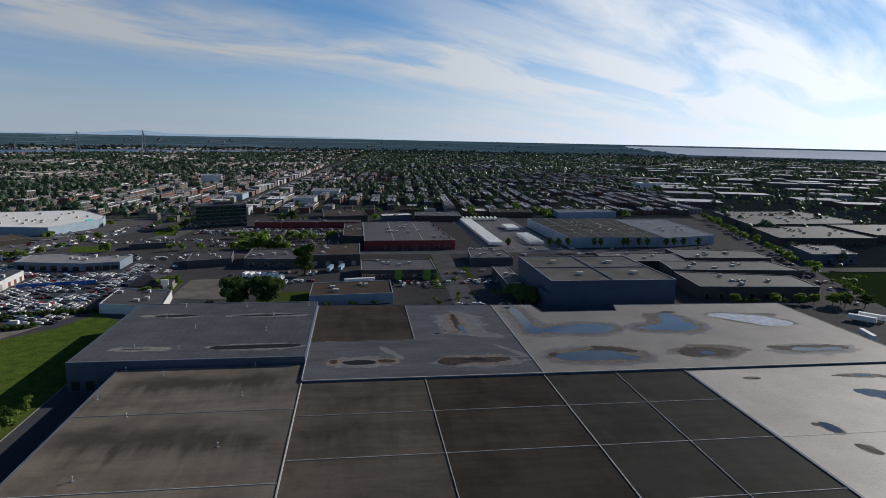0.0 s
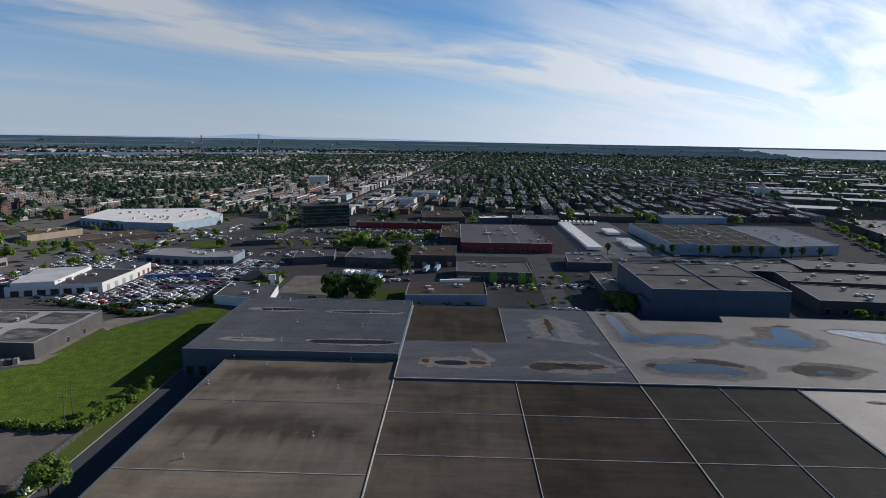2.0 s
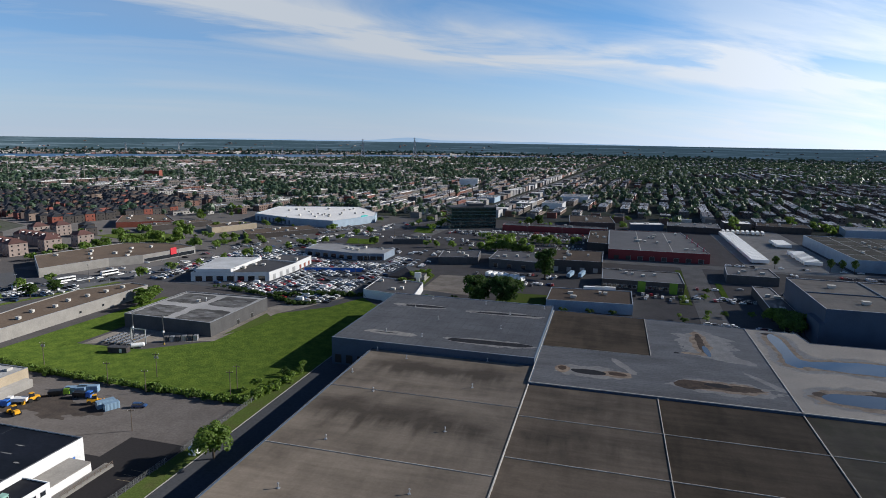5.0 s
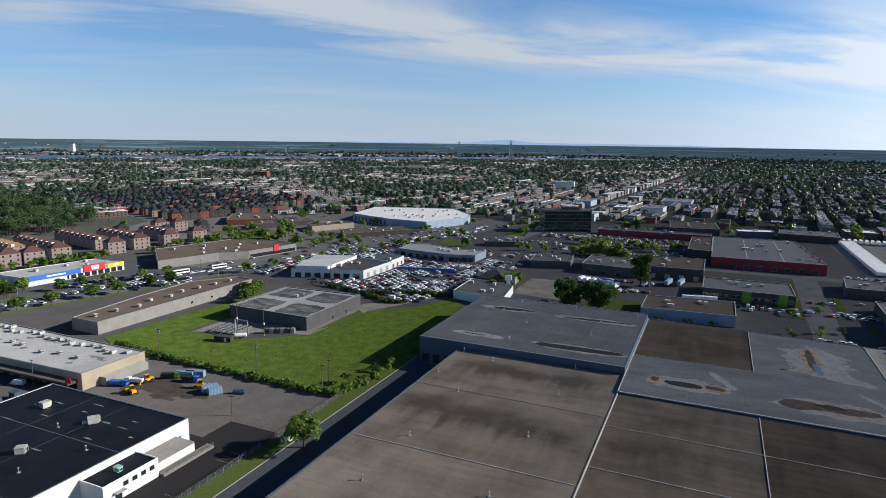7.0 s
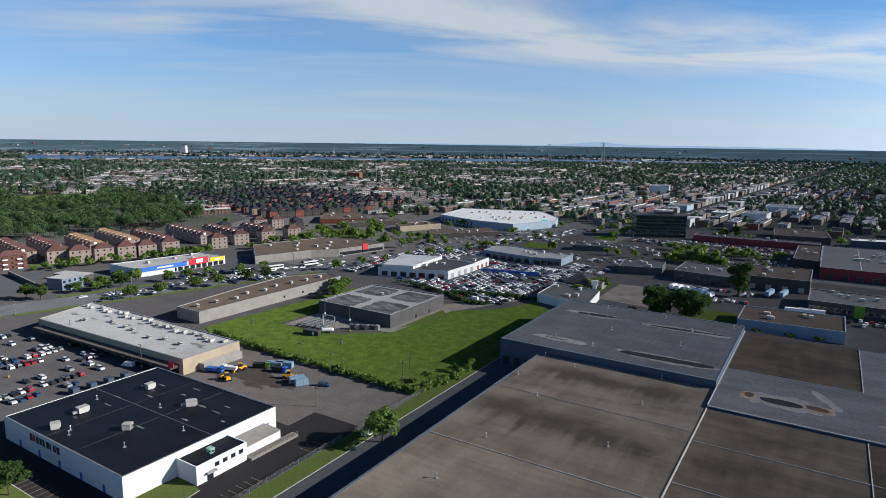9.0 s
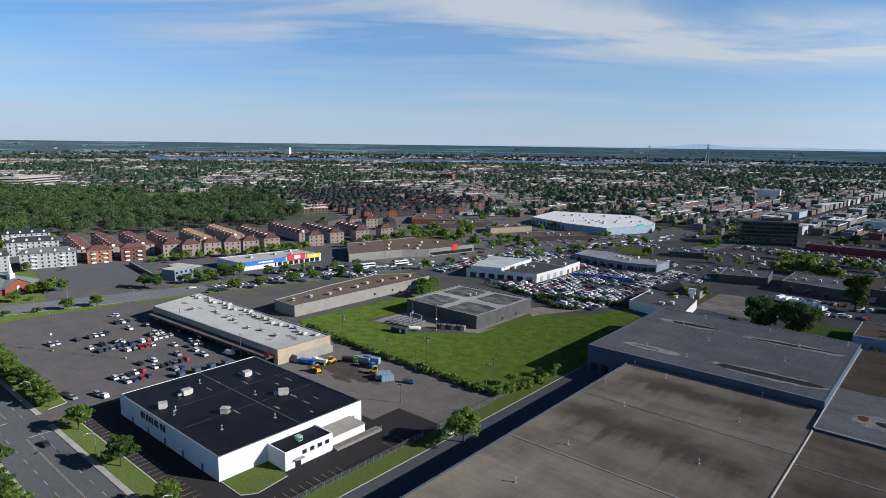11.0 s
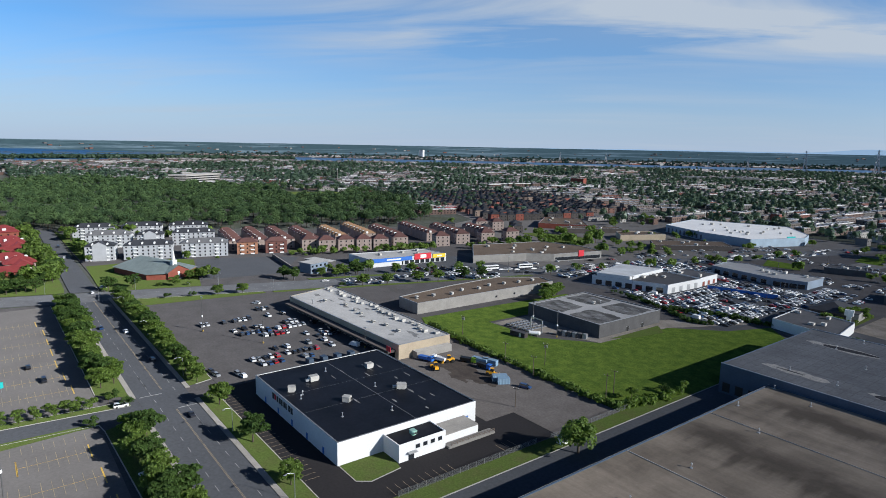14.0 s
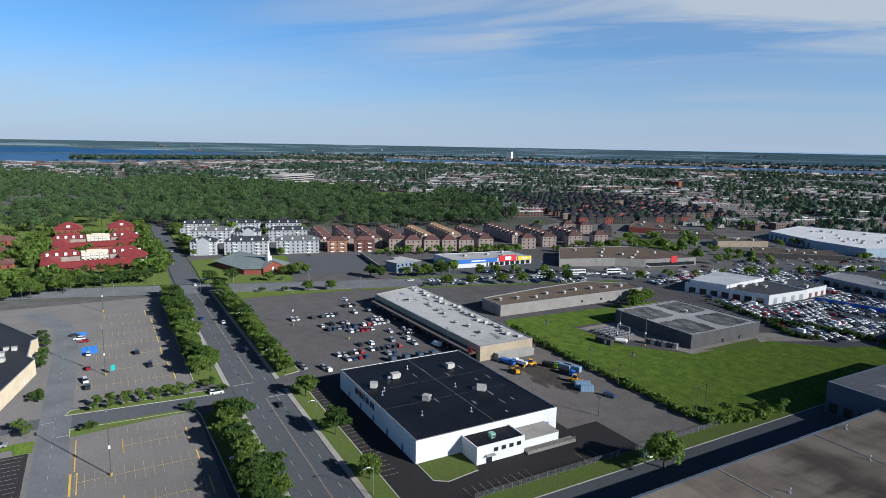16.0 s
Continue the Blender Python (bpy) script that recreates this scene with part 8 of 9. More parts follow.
hrnd = random.Random(5)
# each lane of homes: the front house on the street and the terrace stepping back behind it
put("brick", -510.5, 191, FRONT), put("red", -503.5, 214, FRONT)
ROW_DIR = Vector((-0.983, 0.185))
for x, y in ((-499, 243.5), (-488, 254.5), (-483, 271), (-476.5, 286), (-470.5, 300), (-470, 321), (-456.5, 360), (-446, 441), (-458, 386), (-451, 412)):
    put("stone", x, y, FRONT)
for x, y, n, kind in ((-530, 188, 8, "terrace"), (-527, 210, 8, "terrace"), (-520, 231, 8, "terrace"), (-510, 252, 8, "terrace"), (-512, 282, 7, "tan"), (-512, 312, 8, "tan"), (-494, 333, 7, "terrace"), (-486, 369.5, 8, "terrace"), (-480, 398, 6, "terrace"), (-470, 430, 5, "terrace")):
    for k in range(n):
        q = Vector((x, y)) + ROW_DIR * (k * 9.6)
        put(kind, q.x, q.y, -10.6)
for x, y, kind in ((-537, 432, "slate"), (-524, 467, "stone"), (-513, 482, "stone"), (-498, 452, "slate"), (-484, 486, "slate"), (-530, 500, "slate"), (-505, 505, "slate")):
    put(kind, x, y, FRONT)
for k in range(4):
    for j in range(14):
        if j % 7 < 6:
            q = Vector((-580, 538)) + STREET_DIR * (j * 11.6) + BACK_DIR * (k * 27)
            if k < 2:
                put("slate" if (j + k) % 3 else "gabled", q.x, q.y, FRONT)
sw, sr, sx_ = Build(), Build(), Build()
for k in range(2, 15):
    for j in range(22):
        if j % 7 == 6 or hrnd.random() < 0.06:
            continue
        x, y = -27.0 * k + hrnd.uniform(-1.2, 1.2), j * 11.2 + hrnd.uniform(-0.5, 0.5)
        hgt = 7.2 + hrnd.uniform(-0.6, 1.0)
        sw.box(x - 5.4, y - 5.2, -0.2, x + 5.4, y + 5.2, hgt)
        hip_roof(sr, x - 5.4, y - 5.2, x + 5.4, y + 5.2, hgt, 3.4)
        if hrnd.random() < 0.4:
            sw.prism([(x + 5.4, y - 2.4), (x + 6.6, y - 2.4), (x + 6.6, y + 2.4), (x + 5.4, y + 2.4)], 0, hgt + 0.6)
            sr.face((x + 7, y - 2.8, hgt + 0.6), (x + 7, y, hgt + 2.8), (x + 1, y, hgt + 2.8), (x + 1, y - 2.8, hgt + 0.6)).face((x + 7, y, hgt + 2.8), (x + 7, y + 2.8, hgt + 0.6), (x + 1, y + 2.8, hgt + 0.6), (x + 1, y, hgt + 2.8))
        for z in (1.0, 4.2):
            sx_.box(x + 5.35, y - 4.6, z, x + 5.46, y - 3, z + 1.5).box(x + 5.35, y + 3, z, x + 5.46, y + 4.6, z + 1.5)
for ob in (tagged(part("brick_terraces", sw, palette("terrace_walls", [(0.14, 0.07, 0.055), (0.09, 0.06, 0.05), (0.22, 0.075, 0.06), (0.20, 0.15, 0.12), (0.08, 0.06, 0.055), (0.10, 0.075, 0.065)], 0.85, island=True)), "rows of dark and red brick terraces", "houses", kind="stuff"),
           tagged(part("terrace_roofs", sr, SLATE_ROOF), "dark hipped roofs of the terraces", "roofs", kind="stuff"),
           tagged(part("terrace_windows", sx_, GLASS), "dark windows of the terraces", "windows", kind="stuff")):
    ob.matrix_basis = pose(-580, 538, 0, 0, 0, FRONT)


# red-roofed residence in courts, and the brick homes beside it
CREAM = material("cream_render", (0.62, 0.56, 0.45), 0.8, vary=0.12, big=4, small=0.5)


def residence(x, y, front, label):
    """Two ranges round a court: a low one towards the boulevard, a higher one behind with a cream middle."""
    rs = thing("red_roofed_residence", x, y, 0, 2, label, "house", "red-roofed residences")
    for nm, x0, y0, x1, y1, h, rise in (("front", -9, -35, 7, 34, 3.2, 3.6), ("rear", -50, -35, -32, -9, 5.6, 4.6), ("rear", -50, 10, -32, 34, 5.6, 4.6), ("side", -33.2, -35, -8.2, -23, 4.2, 3.4), ("side", -33.2, 22, -8.2, 34, 4.2, 3.4), ("corner", -36, 17, -18, 37, 4.6, 4.6)):
        part("wall", Build().box(x0 + 0.6, y0 + 0.6, 0, x1 - 0.6, y1 - 0.6, h), STONE if nm != "front" else BRICK_RED, rs)
        part("roof", hip_roof(Build(), x0, y0, x1, y1, h, rise, 0.7), RED_ROOF, rs)
    part("middle_wall", Build().box(-45, -8.9, 0, -32, 9.9, 6.8), CREAM, rs, "cream rendered middle block")
    part("middle_roof", Build().box(-45.4, -8.9, 6.8, -31.6, 9.9, 7.1).box(-42, -5, 7.1, -37, 6, 8.2), CREAM, rs)
    for k in range(6):
        part("balcony", Build().box(-31.98, -8.6 + k * 3.1, 2.8, -30.8, -6.4 + k * 3.1, 3.8).box(-31.98, -8.6 + k * 3.1, 5.0, -30.8, -6.4 + k * 3.1, 6.0), WHITE, rs)
        for z in (1.0, 4.4):
            at(part("window", WINDOW, GLASS, rs), -31.98, -7.8 + k * 3.3, z)
    for k, (ya, yb) in enumerate(((-34, -10), (11, 33))):
        for j in range(4):
            part("dormer", Build().box(-36, ya + 2 + j * 6, 5.8, -32.4, ya + 4 + j * 6, 7.8).face((-32.3, ya + 1.7 + j * 6, 7.8), (-32.3, ya + 4.3 + j * 6, 7.8), (-32.3, ya + 3 + j * 6, 8.7)), WHITE, rs, "white gabled dormer")
    if front:
        for j in range(12):
            at(part("window", WINDOW, GLASS, rs), 6.4, -32 + j * 5.6, 1.2)
        part("gable", Build().box(3.4, -30, 3.4, 7.4, -25, 5.6).box(3.4, 27, 3.4, 7.4, 32, 5.6), CREAM, rs, "cream gabled bay")
    return rs


residence(-507, 3, True, "low residence with long red hipped roofs round a court")
residence(-601, 6, False, "second red-roofed residence behind the first court")
for x, y in ((-694, -20), (-694, 26)):
    rs = thing("red_roofed_pavilion", x, y, 0, 2, "square pavilion with a tall red hipped roof", "house", "red-roofed residences")
    part("wall", Build().box(-11, -11, 0, 11, 11, 8.0), BRICK_RED, rs)
    part("roof", hip_roof(Build(), -11, -11, 11, 11.5, 8.0, 6.0, 1.0), RED_ROOF, rs)
    part("dormer", Build().box(6, -1.5, 8.5, 9, 1.5, 11.2), WHITE, rs, "white dormer")
    for z in (1.2, 4.8):
        for j in range(4):
            at(part("window", WINDOW, GLASS, rs), 11, -8 + j * 5.3, z)
for x, y in ((-520, -62), (-580, -70), (-640, -70), (-660, -110)):
    rs = thing("brick_home", x, y, 0, 2, "brick home with a brown hipped roof", "house", "brick homes")
    part("wall", Build().box(-8, -13, 0, 8, 13, 6.6), BRICK_RED, rs)
    part("roof", hip_roof(Build(), -8, -13, 8, 13, 6.6, 4.0, 0.8), BROWN_ROOF, rs)
    part("porch", Build().box(8.02, -4, 0, 10, 4, 3.2), CREAM, rs)
    for j in range(5):
        for z in (1.2, 4.2):
            at(part("window", WINDOW, GLASS, rs), 8, -10.4 + j * 5.2, z)

ma = flat_building("institute", [(-1379, 337), (-1358, 368), (-1414, 455), (-1440, 428)], 22.0, WALL_PALE, ROOF_PALE, "broad sand coloured institute above the woods", "building")
for k in range(4):
    part("window_band", Build().ring(shrink([(x + 1397.75, y - 397) for x, y in ((-1379, 337), (-1358, 368), (-1414, 455), (-1440, 428))], -0.1), 0.3, 2.5 + k * 4.6, 4.6 + k * 4.6), GLASS, ma, "dark band of windows")
part("stair_tower", Build().box(-6, -30, 19.6, 10, -10, 25), WALL_PALE, ma)
wt_ = thing("white_tower_block", -3500, 2490, 0, 30, "white tower block far beyond the river", "building")
part("wall", Build().box(-14, -14, 0, 14, 14, 52), WALL_WHITE, wt_), part("roof", Build().box(-14.3, -14.3, 52, 14.3, 14.3, 53), ROOF_DARK, wt_)

# ---- woods ----


def inside(poly, x, y):
    """Which points lie within the polygon."""
    ok = np.zeros(len(x), bool)
    for i in range(len(poly)):
        (x0, y0), (x1, y1) = poly[i - 1], poly[i]
        cross = (y0 > y) != (y1 > y)
        with np.errstate(divide="ignore", invalid="ignore"):
            ok ^= cross & (x < (x1 - x0) * (y - y0) / ((y1 - y0) or 1e-9) + x0)
    return ok


WOODS = [(-690, -160), (-735, 40), (-735, 52), (-1500, 40), (-1900, -150), (-1900, -900), (-900, -900), (-640, -300), (-560, -130)]
WOODS2 = [(-700, 78), (-690, 110), (-664, 205), (-612, 330), (-590, 415), (-640, 500), (-850, 565), (-1040, 610), (-1330, 350), (-1600, 200), (-1500, 42), (-748, 54), (-740, 74)]
CLEAR = [(-1130, 470), (-950, 430), (-930, 505), (-1060, 610)]
rng = np.random.default_rng(77)


def scatter(n, poly, gap=None):
    p = np.array(poly)
    x, y = rng.uniform(p[:, 0].min(), p[:, 0].max(), n), rng.uniform(p[:, 1].min(), p[:, 1].max(), n)
    ok = inside(poly, x, y) & (np.sin(x / 61 + 1.7 * np.sin(y / 90)) + np.sin(y / 47 + 1.3 * np.sin(x / 75)) > rng.uniform(-2.2, -1.3, n))
    if gap is not None:
        ok &= ~inside(gap, x, y)
    return x[ok], y[ok]


for nm, poly, n in (("woodland_south", WOODS, 5200), ("woodland_north", WOODS2, 4500)):
    x, y = scatter(n, poly, CLEAR)
    r = 3.6 + 5.0 * rng.random(len(x)) ** 1.6
    hgt = rng.uniform(2.4, 7.6, len(x)) + r * 0.45 + 1.2 * np.sin(x / 43) * np.sin(y / 37)
    c = np.stack([x, y, hgt], 1)
    d = np.hypot(x, y)
    for tail, k, cnt in (("", d < 900, 230), ("_behind", (d >= 900) & (d < 1200), 120), ("_beyond", d >= 1200, 56)):
        tagged(new(nm + tail, cloud_mesh(nm, c[k], r[k], LEAF_FAR, count=cnt, seed=5, flat=1.1, rag=0.16, dome=True)), "dense broadleaf wood with an uneven canopy", "woods", kind="stuff")
    k = d < 900
    q = np.stack([x, y, np.zeros(len(x))], 1)[k]
    tagged(new(nm + "_trunks", boxes_mesh(nm, q - np.array([0.2, 0.2, 0.3]), q + np.stack([np.full(k.sum(), 0.2), np.full(k.sum(), 0.2), hgt[k]], 1), BARK)), "grey brown trunks within the wood", "woods", kind="stuff")

# ---- the town beyond ----
BUILT = [(-420, -80), (330, -80), (560, 420), (700, 640), (700, 800), (440, 800), (300, 790), (-120, 790), (-215, 700), (-420, 740), (-480, 640), (-690, 560), (-640, 450), (-720, 60), (-720, -140), (-470, -160)]
EAST = [(330, 300), (560, 420), (700, 640), (1500, 900), (2300, 2600), (1100, 2600), (720, 1500), (560, 1080), (480, 790)]
SHORE = [(-2150, -1300), (-2250, 300), (-2700, 900), (-2200, 1850), (-1500, 2450), (-950, 3080), (-400, 3450), (0, 3600), (0, 4200), (-4400, 4200), (-4400, -1300)]
LAKE = [(-2750, -1100), (-2800, -100), (-2960, 330), (-3250, 860), (-2350, 2040), (-1650, 2640), (-1010, 3330), (-430, 3700), (-100, 3800), (-90, 3850), (-480, 4080), (-1250, 3800), (-2000, 3080), (-2680, 2480), (-3460, 1640), (-3800, 1150), (-4340, 1000), (-4340, -1100)]
sheet("water_river", LAKE, 0.1, WATER, "broad blue river and lake below the horizon", "water", 0.2)
rv = Build()
for q in range(100):
    az = [-112 + 0.42 * (q + k) for k in (0, 1)]
    reach = [4350 + 300 * max(0.04, min(1.0, (-71.0 - a) / 22.0)) + 12 * math.sin(a * 2.1) for a in az]
    for k in range(4):
        pts = []
        for a, t in ((1, 0), (0, 0), (0, 1), (1, 1)):
            r = 4300 + (reach[a] - 4300) * (k + t) / 4
            pts.append((r * math.sin(radians(az[a])), r * math.cos(radians(az[a])), ground_z(r) + 0.55))
        rv.face(*pts)
tagged(part("water_far_reach", rv, WATER), "far reach of the blue river", "water", kind="structure")
lk = Build()
for q in range(160):
    i = q / 4 + 0.4 * math.sin(q * 0.9) + 0.25 * math.sin(q * 2.3)
    a0, a1 = radians(24 + q / 4), radians(24.25 + q / 4)
    for r0, r1 in ((max(4540, 4840 - 60 * i), max(4700, 4850 - 30 * i)), (max(4700, 4850 - 30 * i), 4860), (4860, 4880)):
        lk.face(*[(r * math.sin(a), r * math.cos(a), ground_z(r) + 0.6) for r, a in ((r0, a1), (r0, a0), (r1, a0), (r1, a1))])
# the mirrored sky is painted as a pale base colour
tagged(part("water_lake", lk, material("bright_lake", (0.50, 0.53, 0.56), 0.3, vary=0.1, big=200, small=20)), "pale lake at the horizon with the sky's reflection painted in", "water", kind="structure")


QUARTER = [(-555, 520), (-490, 800), (-890, 930), (-975, 650)]
FAR_HALLS = tuple(shrink(p if sum(p[i - 1][0] * p[i][1] - p[i][0] * p[i - 1][1] for i in range(len(p))) > 0 else p[::-1], -8) for _, p, *_ in HALLS if max(math.hypot(*q) for q in p) > 760)


def dry(az, r):
    """Not on the river's far reach."""
    return (r < 4285) | (r > 4372 + 300 * np.clip((-71 - np.degrees(az)) / 22, 0.0, 1.0)) | (np.degrees(az) > -69)


def town_ok(x, y):
    r = np.hypot(x, y)
    az = np.degrees(np.arctan2(x, y))
    ok = (r < 4300) & (r > 500) & (az > -112) & (az < 62)
    for poly in (BUILT, EAST, WOODS, WOODS2, LAKE, QUARTER) + FAR_HALLS:
        ok &= ~inside(poly, x, y)
    ok &= np.abs(x - (-182 + 0.072 * (y - 600))) > 22
    ok &= ~((x < -500) & (np.abs(y - 62) < 16))
    return ok


lo, hi, tr = [], [], []
for theta, test in ((0.07, lambda x, y: x > -430 - 0.05 * y), (0.29, lambda x, y: x <= -430 - 0.05 * y)):
    c, s = math.cos(theta), math.sin(theta)
    for i in range(-110, 86):
        for side in (-1, 1):
            us = i * 54.0 + side * 14.5
            ends = np.cumsum(rng.choice([9.5, 19, 28.5, 38, 57], 300, p=[0.06, 0.14, 0.22, 0.28, 0.30]) + 5.0) - 1500
            v0, v1 = ends[:-1] + 5.0, ends[1:]
            mid = (v0 + v1) / 2
            keep = (mid % 150 < 128) & (v1 < 4400) & (rng.random(len(mid)) < 0.92)
            v0, v1, mid = v0[keep], v1[keep], mid[keep]
            u = us + rng.uniform(-1.5, 1.5, len(mid))
            x, y = u * c + mid * s, -u * s + mid * c
            k = test(x, y) & town_ok(x, y)
            k &= ~((np.hypot(x, y) > 2300) & (rng.random(len(x)) < 0.5))
            x, y, half = x[k], y[k], (v1 - v0)[k] / 2
            n = len(x)
            hh = np.where(rng.random(n) < 0.75, 6.8, 4.4) + rng.uniform(-0.4, 0.6, n)
            hd = rng.uniform(5.0, 6.6, n)
            lo.append(np.stack([x - hd, y - half, np.full(n, -0.3)], 1))
            hi.append(np.stack([x + hd, y + half, hh], 1))
            tr.append(np.full(n, -theta))
lo, hi, tr = np.concatenate(lo), np.concatenate(hi), np.concatenate(tr)
order = np.argsort(np.hypot((lo + hi)[:, 0] / 2, (lo + hi)[:, 1] / 2))
lo, hi, tr = lo[order], hi[order], tr[order]
NEAR = 40
rest = slice(NEAR, None)
tagged(new("row_houses", boxes_mesh("row_houses", lo[rest], hi[rest], HOUSE_WALL, tr[rest], walls_only=True)), "long rows of low brick and pale houses", "houses", kind="stuff")
mid = (lo + hi) / 2
fas = rng.random(len(lo)) < 0.62
fas[:NEAR] = False
cap_lo, cap_hi = lo.copy(), hi.copy()
cap_lo[:, :2] -= 0.12
cap_hi[:, :2] += 0.12
cap_lo[:, 2], cap_hi[:, 2] = hi[:, 2] - 0.5, hi[:, 2] + 0.3
tagged(new("row_house_fascias", boxes_mesh("row_house_fascias", cap_lo[fas], cap_hi[fas], palette("fascia_mix", [(0.62, 0.61, 0.59), (0.12, 0.11, 0.105), (0.36, 0.35, 0.34), (0.16, 0.11, 0.09), (0.70, 0.69, 0.67), (0.09, 0.09, 0.095)], 0.7, island=True), tr[fas], walls_only=True)), "pale and dark fascia boards of the row houses", "houses", kind="stuff")
cap_lo, cap_hi = lo.copy(), hi.copy()
cap_lo[:, 2], cap_hi[:, 2] = hi[:, 2] - 0.1, hi[:, 2] + 0.12
tagged(new("row_house_roofs", boxes_mesh("row_house_roofs", cap_lo[rest], cap_hi[rest], HOUSE_ROOF, tr[rest])), "flat dark and pale roofs of the row houses", "roofs", kind="stuff")
# party walls, stair heads and vents that break up the roofs
rl, rh_, rt, rm = [], [], [], []
for i in range(NEAR, min(len(lo), 2300)):
    span = hi[i, 1] - lo[i, 1]
    for k in range(int(span / 9.5)):
        yy = lo[i, 1] + 9.5 * k
        rl += [(lo[i, 0], yy - 0.15, hi[i, 2]), (mid[i, 0] - 1.0 + (k % 3), yy + 3.0, hi[i, 2])]
        rh_ += [(hi[i, 0], yy + 0.15, hi[i, 2] + 0.5), (mid[i, 0] + 0.8 + (k % 3), yy + 4.6, hi[i, 2] + 1.2)]
        rt += [tr[i]] * 2
        rm += [mid[i]] * 2
tagged(new("roof_details", boxes_mesh("roof_details", np.array(rl), np.array(rh_), palette("roof_detail_mix", [(0.30, 0.29, 0.28), (0.10, 0.095, 0.09), (0.55, 0.54, 0.52), (0.17, 0.14, 0.12)], 0.8, island=True), np.array(rt), about=np.array(rm))), "party walls and vents on the row house roofs", "roofs", kind="stuff")
# windows of the nearer rows
sel = slice(NEAR, NEAR + 1700)
wl, wh_, wt2, wm = [], [], [], []
for i in range(sel.start, min(sel.stop, len(lo))):
    for k in range(int((hi[i, 1] - lo[i, 1]) / 4.7)):
        for zz in (1.0, 4.0):
            if hi[i, 2] > zz + 1.9:
                wl.append((lo[i, 0] - 0.06, lo[i, 1] + 1.5 + 4.7 * k, zz))
                wh_.append((hi[i, 0] + 0.06, lo[i, 1] + 3.2 + 4.7 * k, zz + 1.5))
                wt2.append(tr[i])
                wm.append(mid[i])
    for zz in (1.0, 4.0):
        if hi[i, 2] > zz + 1.9:
            for off in (-3.4, 1.4):
                wl.append((mid[i, 0] + off, lo[i, 1] - 0.06, zz))
                wh_.append((mid[i, 0] + off + 1.7, hi[i, 1] + 0.06, zz + 1.5))
                wt2.append(tr[i])
                wm.append(mid[i])
tagged(new("row_house_windows", boxes_mesh("row_house_windows", np.array(wl), np.array(wh_), GLASS, np.array(wt2), walls_only=True, about=np.array(wm))), "dark windows of the row houses", "windows", kind="stuff")
HPAL = [material("house_wall_%s" % n, c, 0.85, vary=0.15, big=4, small=0.4) for n, c in (("brown", (0.20, 0.12, 0.09)), ("grey", (0.22, 0.21, 0.2)), ("white", (0.6, 0.58, 0.55)), ("red", (0.24, 0.085, 0.06)))]
RPAL = [ROOF_DARK, ROOF_TAN, ROOF_PALE, ROOF_DARK]
base = []
for i in range(4):
    ob = thing("row_house", 0, 0, 0, 0, "two storey %s row house with a flat roof" % ("brown brick", "grey", "white", "red brick")[i], "house", "row houses")
    part("wall", Build().ring(rect(-5.8, -4.5, 5.8, 4.5), 0.3, -0.3, 7.0), HPAL[i], ob)
    part("roof", Build().box(-5.5, -4.2, 6.4, 5.5, 4.2, 6.7), RPAL[i], ob)
    for z in (1.0, 4.0):
        for y in (-2.2, 2.2):
            at(part("window", WINDOW, GLASS, ob), 5.8, y, z, 0)
    base.append(ob)
for i in range(NEAR):
    m = pose(*((lo[i] + hi[i])[:2] / 2), 0, 0, 0, math.degrees(tr[i]))
    if i < 4:
        base[i].matrix_basis = m
    else:
        copy_thing(base[i % 4], m)

# wide halls of the industrial quarter, far off
x, y = scatter(420, EAST)
keep = [i for i in range(len(x)) if not inside(BUILT, x[i:i + 1], y[i:i + 1])[0]]
spots = []
for i in keep:
    if all(abs(x[i] - a) > 95 or abs(y[i] - b_) > 62 for a, b_ in spots):
        spots.append((x[i], y[i]))
p = np.array(spots)
n = len(p)
hw = np.stack([rng.uniform(30, 44, n), rng.uniform(18, 28, n)], 1)
hl = np.concatenate([p - hw, np.full((n, 1), -0.3)], 1)
hh = np.concatenate([p + hw, rng.uniform(7, 11, (n, 1))], 1)
tt = np.full(n, -0.3)
tagged(new("industrial_halls", boxes_mesh("industrial_halls", hl, hh, HOUSE_WALL, tt, walls_only=True)), "wide low industrial halls far off", "buildings", kind="stuff")
a, b_ = hl.copy(), hh.copy()
a[:, 2], b_[:, 2] = hh[:, 2] - 0.1, hh[:, 2] + 0.4
# pale blue greys: the haze towards the sun is put into these colours
tagged(new("industrial_roofs", boxes_mesh("industrial_roofs", a, b_, palette("industrial_roof_mix", [(0.24, 0.26, 0.29), (0.14, 0.15, 0.165), (0.29, 0.31, 0.34), (0.12, 0.125, 0.135), (0.40, 0.41, 0.43), (0.18, 0.195, 0.22)], 0.55, island=True, spec=0.35), tt)), "wide flat roofs of industrial halls", "roofs", kind="stuff")

spots = []
for i in range(34):
    yy = 800 + i * 27 + hrnd.uniform(-4, 4)
    for side in (-1, 1):
        spots.append((-182 + 0.072 * (yy - 600) + side * hrnd.uniform(24, 30), yy))
spots = [q for q in spots if not any(inside(f, np.array([q[0]]), np.array([q[1]]))[0] for f in FAR_HALLS)]
p = np.array(spots)
n = len(p)
hw = np.stack([rng.uniform(6, 9, n), rng.uniform(7, 12, n)], 1)
ll, hh = np.concatenate([p - hw, np.full((n, 1), -0.3)], 1), np.concatenate([p + hw, rng.uniform(6, 10, (n, 1))], 1)
tt = np.full(n, -0.07)
PALE_MIX = palette("shop_roofs", [(0.30, 0.30, 0.30), (0.12, 0.115, 0.11), (0.20, 0.20, 0.21), (0.10, 0.095, 0.09), (0.5, 0.5, 0.5)], 0.8, island=True)
